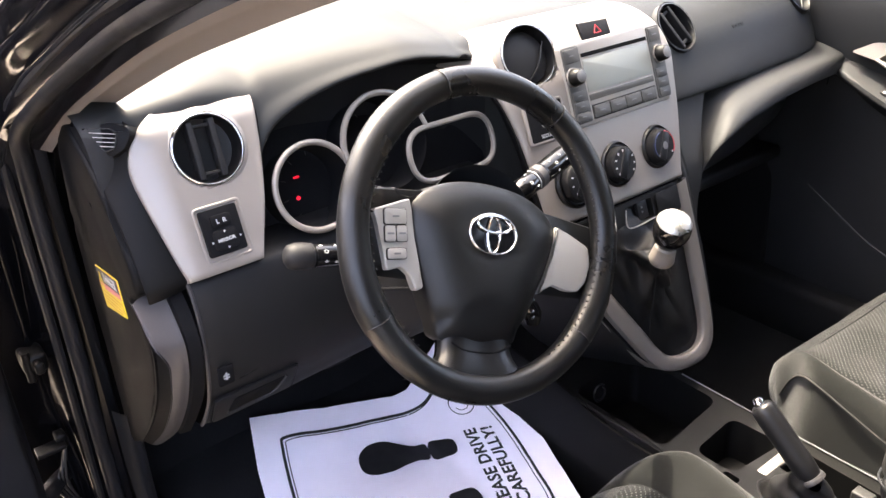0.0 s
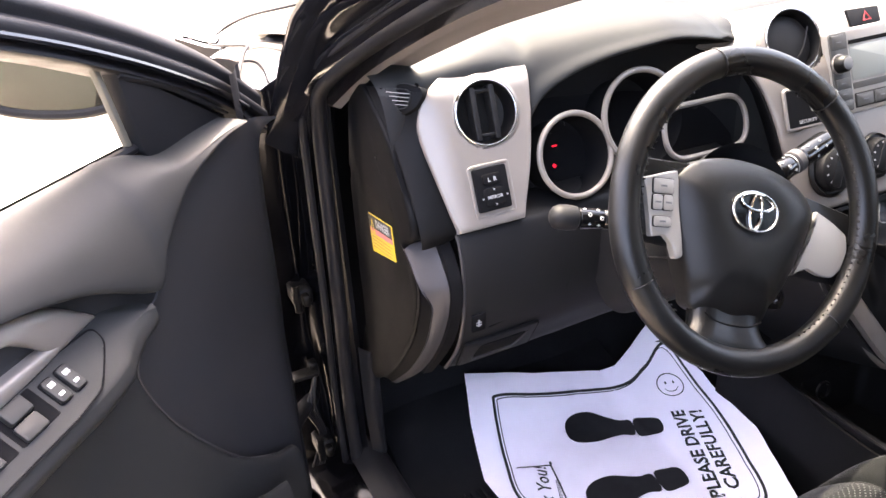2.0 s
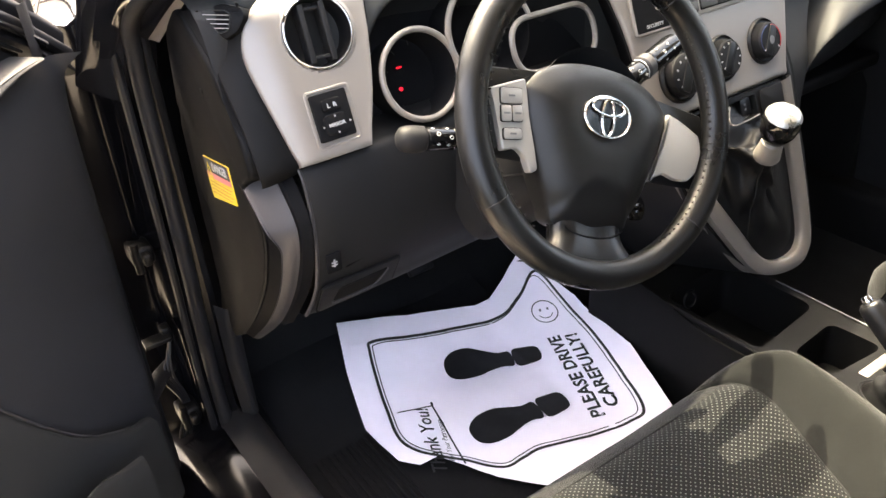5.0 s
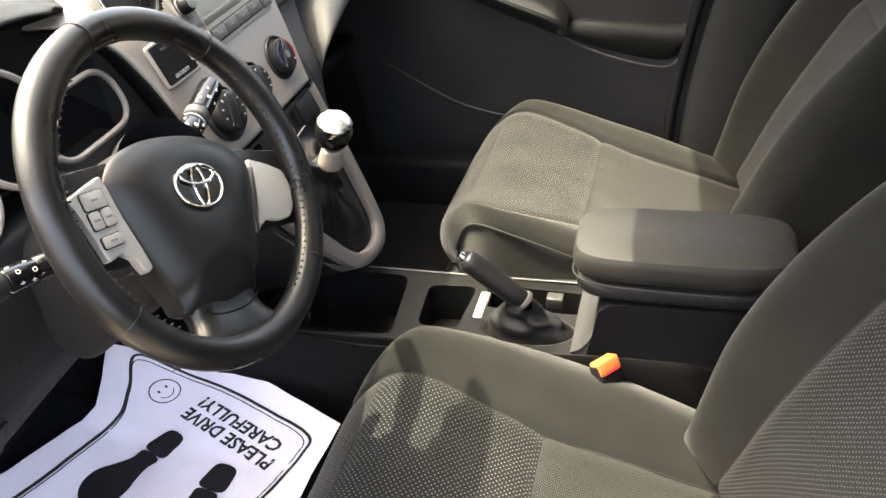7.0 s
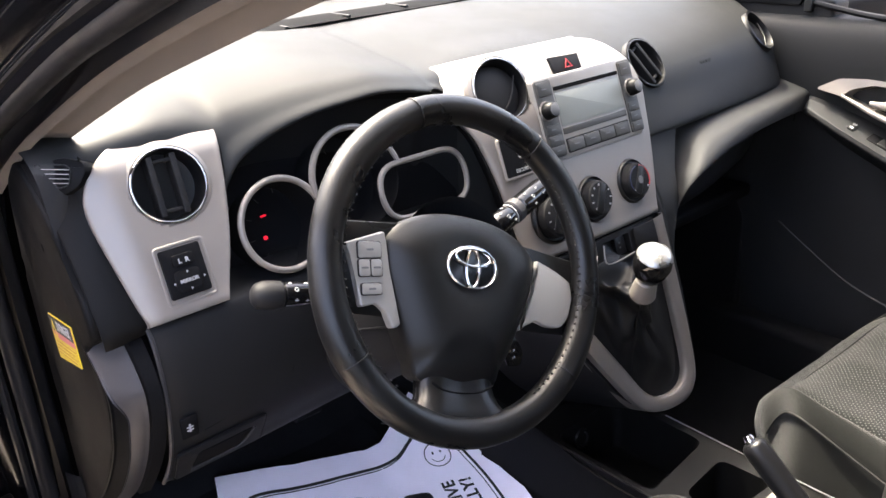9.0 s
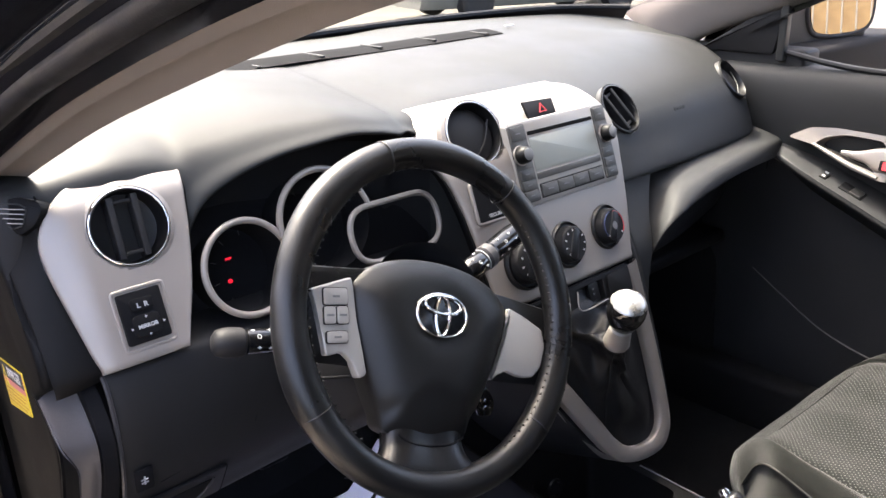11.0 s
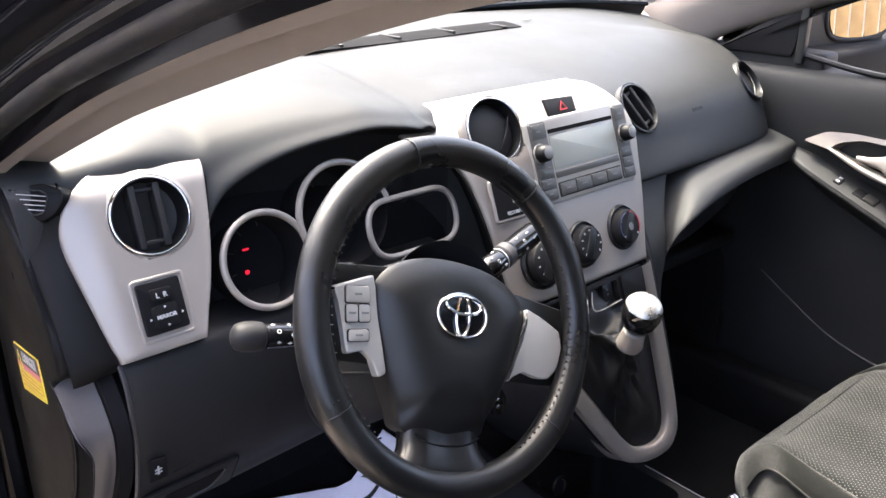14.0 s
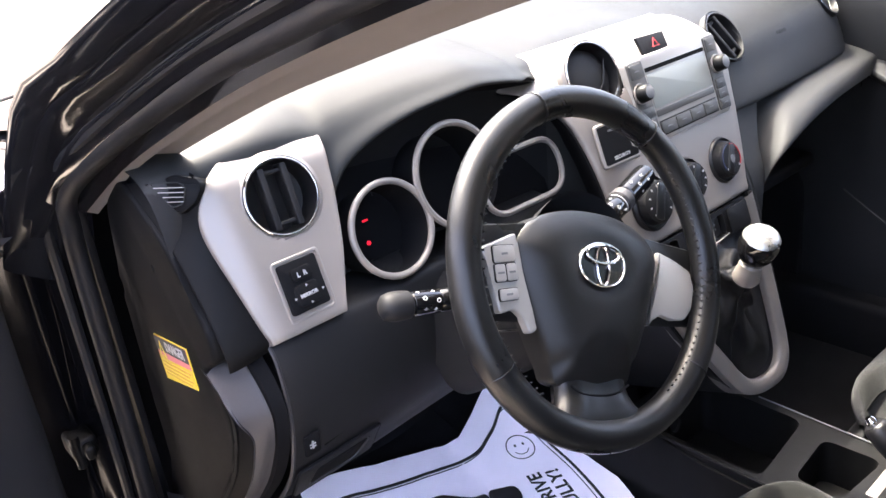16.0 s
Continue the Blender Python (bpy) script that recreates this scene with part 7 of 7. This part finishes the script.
# silver handle surround
hs = [DM @ Vector(p) for p in ((0.286, 0.977, 0.004), (0.302, 0.990, 0.010), (0.331, 1.011, 0.014), (0.357, 1.022, 0.015), (0.39, 1.029, 0.015), (0.45, 1.036, 0.014), (0.54, 1.036, 0.012))]
hl = [DM @ Vector(p) for p in ((0.287, 0.973, 0.004), (0.318, 0.972, 0.010), (0.345, 0.971, 0.014), (0.370, 0.969, 0.017), (0.405, 0.965, 0.018), (0.45, 0.960, 0.018), (0.54, 0.955, 0.016))]
surround = part("handle_surround", loft([[a - DN * 0.010, a, a.lerp(b, 0.2) + DN * 0.006, a.lerp(b, c) + DN * 0.003, a.lerp(b, c + 0.06) - DN * 0.012] for a, b, c in zip(hs, hl, (0.93, 0.93, 0.93, 0.55, 0.26, 0.22, 0.22))], 4, 4), SILVER, door, "silver surround of the door handle")
part("lower_lip", loft([[a.lerp(b, 0.72) - DN * 0.010, a.lerp(b, 0.76) + DN * 0.003, a.lerp(b, 0.92) + DN * 0.004, b, b - DN * 0.02] for a, b in zip(hs[2:], hl[2:])], 4, 4), SILVER, surround)
part("handle_cup", loft([[a.lerp(b, 0.25) - DN * 0.006, a.lerp(b, 0.5) - DN * 0.016, a.lerp(b, 0.78) - DN * 0.006] for a, b in zip(hs[2:], hl[2:])], 4, 4), BLACK, surround, "dark handle recess")
part("panel_line", sweep([DM @ Vector(p) for p in ((-0.020, 1.070, 0.0), (0.03, 1.066, 0.004), (0.10, 1.051, 0.010), (0.146, 1.028, 0.014), (0.183, 0.996, 0.014), (0.203, 0.955, 0.014), (0.224, 0.938, 0.012), (0.252, 0.90, 0.014), (0.254, 0.865, 0.014), (0.214, 0.777, 0.014), (0.128, 0.66, 0.012), (0.05, 0.60, 0.010))], 0.0014, 6), STEEL_PAINT, door)
pock = [[DM @ Vector((u, z, n)) for z, n in ((0.40, 0.0), (0.44, 0.050), (0.55, 0.062), (0.63 - 0.4 * max(0, 0.19 - u), 0.060), (0.64 - 0.4 * max(0, 0.19 - u), 0.052), (0.60 - 0.4 * max(0, 0.19 - u), 0.040))] for u in (0.10, 0.14, 0.19, 0.3, 0.6, 0.9)]
part("door_pocket", loft(pock, 4, 4), DASH, door, "grey door pocket")
# window frame, sail and glass
fr = [[DM @ Vector((u, z + dz, n)) for dz, n in ((-0.022, -0.050), (-0.018, -0.030), (-0.006, -0.036), (0.0, -0.027), (0.012, -0.028), (0.017, -0.036), (0.032, -0.034), (0.046, -0.052), (0.040, -0.090), (-0.02, -0.090))] for u, z in ((-0.115, 1.040), (-0.07, 1.076), (-0.03, 1.105), (0.02, 1.135), (0.12, 1.187), (0.25, 1.243), (0.42, 1.30), (0.65, 1.35), (0.95, 1.37))]
part("window_frame", loft(fr, 4, 3, closed_section=True), RUBBER, door, "black window frame with rubber seals")
part("frame_rib", sweep([DM @ Vector((u, z - 0.004, -0.026)) for u, z in ((-0.07, 1.076), (-0.03, 1.105), (0.02, 1.135), (0.12, 1.187), (0.25, 1.243), (0.42, 1.30), (0.65, 1.35))], 0.004, 8), PAINT, door)
part("mirror_sail", slab(rounded([(-0.038, 1.070), (0.03, 1.058), (0.104, 1.056), (0.119, 1.080), (0.134, 1.182), (0.11, 1.170)], 0.004), 0.020, DM @ pose(0, 0, -0.056), 0.004), DARK, door, "dark triangular mirror cover")
part("sail_ridge", sweep([DM @ Vector((u, z, -0.036)) for u, z in ((-0.040, 1.073), (0.02, 1.112), (0.062, 1.139), (0.118, 1.165), (0.130, 1.170))], [0.002, 0.004, 0.005, 0.005, 0.003], 8), DARK, door, "raised upper edge of the mirror cover")
part("division_bar", box(-0.0035, 0.0035, 0.0, 0.108, -0.055, -0.046, 0.0015, DM @ pose(0.124, 1.078, 0, 0, 0, -13)), material("pale_seal", (0.075, 0.07, 0.053), 0.7), door, "pale strip beside the window")
part("window_belt", sweep([DM @ Vector((u, 1.084, -0.048)) for u in (0.11, 0.3, 0.6, 0.98)], 0.006, 8), RUBBER, door)
dm = thing("door_mirror", DM @ Vector((0.2, 1.14, -0.16)), "dark door mirror outside the open window", "mirror")
MN = (DU * 0.94 + DN * 0.34).normalized()
MM = frame_at(DM @ Vector((0.062, 1.150, -0.204)), Vector((0, 0, 1)).cross(MN), (0, 0, 1))
shell_o = [(v.x, v.y) for v in smooth_path([(-0.085, -0.03, 0), (-0.05, -0.052, 0), (0.03, -0.056, 0), (0.085, -0.04, 0), (0.10, 0.0, 0), (0.085, 0.05, 0), (0.0, 0.064, 0), (-0.07, 0.05, 0)], 4, True)]
part("mirror_shell", dome(shell_o, -0.07, MM @ pose(0, 0, -0.01)), PAINT, dm, "black mirror shell")
part("mirror_rim", sweep([MM @ Vector((p[0], p[1], 0.002)) for p in shell_o], 0.006, 8, closed=True, steps=1), DARK, dm)
part("mirror_glass", slab([(0.95 * x, 0.93 * y) for x, y in shell_o], 0.002, MM), MIRROR, dm, "mirror glass")
part("mirror_foot", sweep([DM @ Vector((0.06, 1.12, -0.07)), DM @ Vector((0.06, 1.12, -0.11)), MM @ Vector((0.06, -0.02, -0.03))], [0.020, 0.018, 0.016], 10), DARK, dm)

# ---- passenger door, closed ----
pd = thing("passenger_door", (0.74, -0.1, 0.4), "closed passenger door with dark grey trim", "car door")
prof = []
for y in (0.48, 0.40, 0.30, 0.20, 0.05, -0.1, -0.3, -0.44, -0.52):
    s = sstep(0.46, 0.22, y)
    prof.append([(0.755 - 0.02 * s, y, 0.40), (0.745 - 0.02 * s, y, 0.50), (0.735 - 0.015 * s, y, 0.65), (0.730 - 0.02 * s, y, 0.80), (0.728 - 0.03 * s, y, 0.92), (0.715 - 0.03 * s, y, 1.0), (0.705 - 0.02 * s, y, 1.06), (0.715 - 0.01 * s, y, 1.085), (0.75, y, 1.09)])
part("door_panel", loft([p[:5] for p in prof], 4, 4), DOORLOW, pd, "black lower door trim")
part("door_top", loft([p[4:] for p in prof], 4, 4), DASHLOW, pd, "grey upper door trim")
part("armrest_block", loft([[(0.72, y, z + 0.03), (w - 0.004, y, z + 0.010), (w - 0.014, y, z + 0.003), (w - 0.010, y, z - 0.008), (w + 0.03, y, z - 0.030), (0.725, y, z - 0.07)] for y, z, w in ((0.24, 0.935, 0.705), (0.16, 0.915, 0.672), (0.10, 0.895, 0.655), (0.0, 0.857, 0.648), (-0.10, 0.815, 0.648), (-0.18, 0.78, 0.655), (-0.21, 0.75, 0.68))], 4, 4), DASHLOW, pd, "armrest with window switch")
PSW = frame_at((0.662, 0.072, 0.8965), (0.0, -1.0, -0.37), (0.93, 0.0, 0.25))
lk = part("lock_switch", slab(rect(-0.007, 0.007, -0.012, 0.012, 0.003), 0.005, PSW, 0.001), BLACK, pd, "black lock switch with white marks")
for y in (-0.006, 0.006):
    part("mark", slab(rect(-0.0035, 0.0035, y - 0.003, y + 0.003, 0.001, 2), 0.0054, PSW), WHITE_MARK, lk)
ws = part("window_switch", slab(rect(0.035, 0.082, -0.013, 0.013, 0.002), 0.0035, PSW, 0.0008), VOID, pd, "black window switch well")
part("switch_key", slab(rect(0.056, 0.078, -0.011, 0.011, 0.003), 0.006, PSW, 0.002), BUTTON, ws, "grey window switch")
part("armrest_seam", sweep([(0.690, 0.205, 0.925), (0.668, 0.190, 0.912), (0.663, 0.188, 0.890)], 0.001, 6), VOID, pd)
# silver handle surround with its dark cup; local x runs rearwards
PH = frame_at((0.671, 0.006, 0.954), (0, -1, 0), (0.28, 0, 1))
psur = part("handle_surround", pierced(rounded([(-0.152, 0.005), (-0.111, 0.029), (-0.06, 0.034), (0.024, 0.032), (0.126, 0.026), (0.21, 0.015), (0.21, 0.003), (0.095, -0.008), (0.080, -0.044), (0.031, -0.050), (-0.028, -0.030), (-0.09, -0.005)], 0.010),
    [rounded([(-0.098, 0.0), (-0.08, 0.014), (-0.045, 0.024), (0.024, 0.022), (0.032, 0.008), (0.026, -0.037), (-0.026, -0.024)], 0.008)], 0.03, PH, 0.045, 0.8), SILVER, pd, "silver handle surround")
part("handle_cup", slab(rounded([(-0.095, 0.0), (-0.078, 0.013), (-0.044, 0.022), (0.022, 0.020), (0.030, 0.006), (0.024, -0.035), (-0.026, -0.023)], 0.008), 0.002, PH @ pose(0, 0, -0.030)), VOID, psur, "dark handle recess")
part("lower_lip", sweep([PH @ Vector(p) for p in ((-0.098, -0.002, 0.002), (-0.06, -0.016, 0.006), (-0.02, -0.031, 0.008), (0.03, -0.045, 0.006))], [0.003, 0.0045, 0.005, 0.004], 10), SILVER, psur)
part("pull_handle", loft([[PH @ Vector((x, y0 + (y1 - y0) * f, z)) for f, z in ((0, -0.006), (0.1, 0.002), (0.5, 0.004), (0.9, 0.002), (1, -0.006))] for x, y0, y1 in ((-0.044, -0.014, -0.004), (-0.02, -0.018, -0.002), (0.0, -0.022, 0.004), (0.026, -0.036, 0.012), (0.070, -0.038, 0.012))], 4, 3), SILVER, psur, "silver door pull")
lm = part("lock_slide", slab(rect(0.028, 0.066, -0.031, -0.012, 0.003), 0.006, PH, 0.001), VOID, psur, "black lock slide showing red")
part("red_mark", slab(rect(0.034, 0.046, -0.029, -0.014, 0.001, 2), 0.0068, PH), RED, lm)
part("trim_inset", loft([[(0.722, y, z0 + 0.005), (0.700, y, z0 - 0.004), (0.695, y, z0 - 0.03), (0.715, y, z1 + 0.01), (0.735, y, z1)] for y, z0, z1 in ((-0.185, 0.755, 0.72), (-0.25, 0.755, 0.69), (-0.35, 0.748, 0.665), (-0.42, 0.742, 0.66), (-0.455, 0.745, 0.70))], 4, 4), VINYL, pd, "padded inset of the door trim")
part("trim_piping", sweep([(0.72, -0.18, 0.75), (0.70, -0.20, 0.72), (0.697, -0.28, 0.685), (0.70, -0.36, 0.662), (0.703, -0.42, 0.658), (0.706, -0.455, 0.70)], 0.003, 6), STEEL_PAINT, pd)
part("pocket_line", sweep([(0.722, 0.22, 0.65), (0.722, 0.14, 0.60), (0.723, 0.06, 0.555), (0.723, -0.03, 0.528), (0.725, -0.12, 0.518), (0.727, -0.25, 0.512)], 0.0028, 6), STEEL_PAINT, pd, "pale edge of the door pocket")
part("belt_seal", sweep([(0.712, 0.20, 1.112), (0.712, 0.10, 1.096), (0.712, 0.0, 1.09), (0.714, -0.2, 1.088), (0.716, -0.45, 1.088)], 0.006, 8), RUBBER, pd)
pw = part("side_window", loft([[(0.715, y, 1.09), (0.70, y, 1.20), (0.66, y, z)] for y, z in ((0.20, 1.21), (0.10, 1.245), (-0.10, 1.31), (-0.35, 1.36), (-0.55, 1.37))], 4, 4), SIDEGLASS, pd, "closed side window")
pw.visible_shadow = False
part("mirror_sail", slab(rounded([(0.39, 1.105), (0.225, 1.105), (0.205, 1.20), (0.25, 1.19)], 0.01), 0.02, Matrix(((0, 0, -1, 0.725), (1, 0, 0, 0), (0, 1, 0, 0), (0, 0, 0, 1))), 0.004), DARK, pd, "dark triangular mirror cover")
part("division_bar", box(0.70, 0.718, 0.200, 0.216, 1.095, 1.24, 0.003), DASH, pd, "grey strip beside the window")
pm = thing("door_mirror", (0.88, 0.19, 1.16), "black passenger door mirror beyond the window", "mirror")
PM = frame_at((0.990, 0.225, 1.186), (0.97, -0.20, 0.0), (0, 0.06, 1))
pm_o = [(v.x, v.y) for v in smooth_path([(-0.095, -0.045, 0), (-0.05, -0.062, 0), (0.05, -0.062, 0), (0.10, -0.045, 0), (0.108, 0.01, 0), (0.09, 0.055, 0), (0.0, 0.068, 0), (-0.085, 0.06, 0), (-0.105, 0.01, 0)], 4, True)]
part("mirror_shell", dome([(1.60 * x - 0.075, (1.36 if y > 0 else 2.0) * y - 0.004) for x, y in pm_o], -0.07, PM @ pose(0, 0, -0.012)), PAINT, pm, "black mirror shell")
part("mirror_face", slab([(1.59 * x - 0.075, (1.35 if y > 0 else 1.98) * y - 0.004) for x, y in pm_o], 0.003, PM @ pose(0, 0, -0.004)), DARK, pm)
part("mirror_rim", sweep([PM @ Vector((1.06 * p[0], 1.08 * p[1], 0.0)) for p in pm_o], 0.005, 8, closed=True, steps=1), DARK, pm)
part("mirror_glass", slab(pm_o, 0.004, PM), MIRROR, pm, "mirror glass reflecting the fence")
part("mirror_foot", box(0.745, 1.24, 0.165, 0.27, 1.025, 1.112, 0.014), VOID, pm)

# ---- yard round the car ----
def fence(name, x0, y0, dx, dy, n, label):
    f = thing(name, (x0, y0, 0), label, "fence")
    L = math.hypot(dx, dy)
    d = Vector((dx / L, dy / L, 0))
    me = None
    for k in range(n):
        m = frame_at(Vector((x0, y0, 0)) + d * (k * 0.16), d, (0, 0, 1))
        if me is None:
            b = part("board", box(0, 0.14, 0.0, 1.8, 0, 0.02, 0.004), WOOD, f)
            me = b.data
            for v in me.vertices:
                v.co += BASE[f]
            b.matrix_local = Matrix.Translation(-BASE[f]) @ m
        else:
            b = new("board", me)
            b.parent = f
            b.matrix_local = Matrix.Translation(-BASE[f]) @ m
    for h in (0.4, 1.5):
        m = frame_at(Vector((x0, y0, h)), d, (0, 0, 1))
        part("rail", box(0, n * 0.16, 0, 0.09, 0.022, 0.06, 0.004, m), WOOD, f)
    return f


def parked_car(x, y, turn, tall, paint, label):
    c = thing("parked_car", (x, y, 0), label, "car")
    m = pose(x, y, 0, 0, 0, turn) @ Matrix.Diagonal((1, 1, tall, 1))
    hull = [[m @ Vector((lx, w * sx, z)) for sx, z in ((-0.86, 0.22), (-1.0, 0.45), (-0.97, 0.80), (-0.90, top), (0.0, top + 0.03), (0.90, top), (0.97, 0.80), (1.0, 0.45), (0.86, 0.22))] for lx, w, top in ((-2.35, 0.70, 0.70), (-2.15, 0.84, 0.88), (-1.4, 0.88, 0.95), (0.0, 0.89, 0.97), (1.2, 0.88, 0.93), (2.0, 0.83, 0.80), (2.3, 0.68, 0.62))]
    part("body", loft(hull, 4, 3, cap=True), material("grey_car_paint", paint, 0.3, mottle=0.1), c)
    cab = [[m @ Vector((lx, w * sx, z)) for sx, z in ((-1.0, 0.93), (-0.82, top), (0.82, top), (1.0, 0.93))] for lx, w, top in ((-1.75, 0.78, 0.98), (-1.1, 0.80, 1.38), (0.2, 0.80, 1.42), (1.1, 0.78, 0.98))]
    part("cabin", loft(cab, 4, 3), GLOSS, c, "dark glazed cabin")
    for lx in (-1.45, 1.4):
        for sx in (-0.83, 0.83):
            w = part("wheel", lathe([(0.0, 0.08), (0.18, 0.09), (0.21, 0.10)], m @ pose(lx, sx, 0.32, 90 if sx < 0 else -90), 28), DARK, c)
            part("tyre", lathe([(0.21, 0.10), (0.29, 0.10), (0.32, 0.06), (0.32, -0.08), (0.2, -0.10)], m @ pose(lx, sx, 0.32, 90 if sx < 0 else -90), 28), RUBBER, w)
    return c


parked_car(10.45, 9.75, -16, 1.0, (0.10, 0.10, 0.092), "grey car parked far ahead on the sandy lot")
# second car is added out of view, for reflections and to block light
parked_car(-3.75, -2.0, 8, 1.15, (0.055, 0.062, 0.055), "unseen grey-green high car, added to fill the door mirror and block light")
fence("fence", 3.5, -9.0, 3.0, 2.0, 60, "tall brown wooden board fence")
shed = thing("white_shed", (2.0, -9.5, 0), "white sided building behind the car", "building")
part("wall", box(0.0, 3.0, -11.5, -9.2, 0, 2.6, 0.02), WALLPAINT, shed)
part("roof", box(-0.2, 3.2, -11.7, -9.0, 2.6, 2.75, 0.02), DARK, shed)
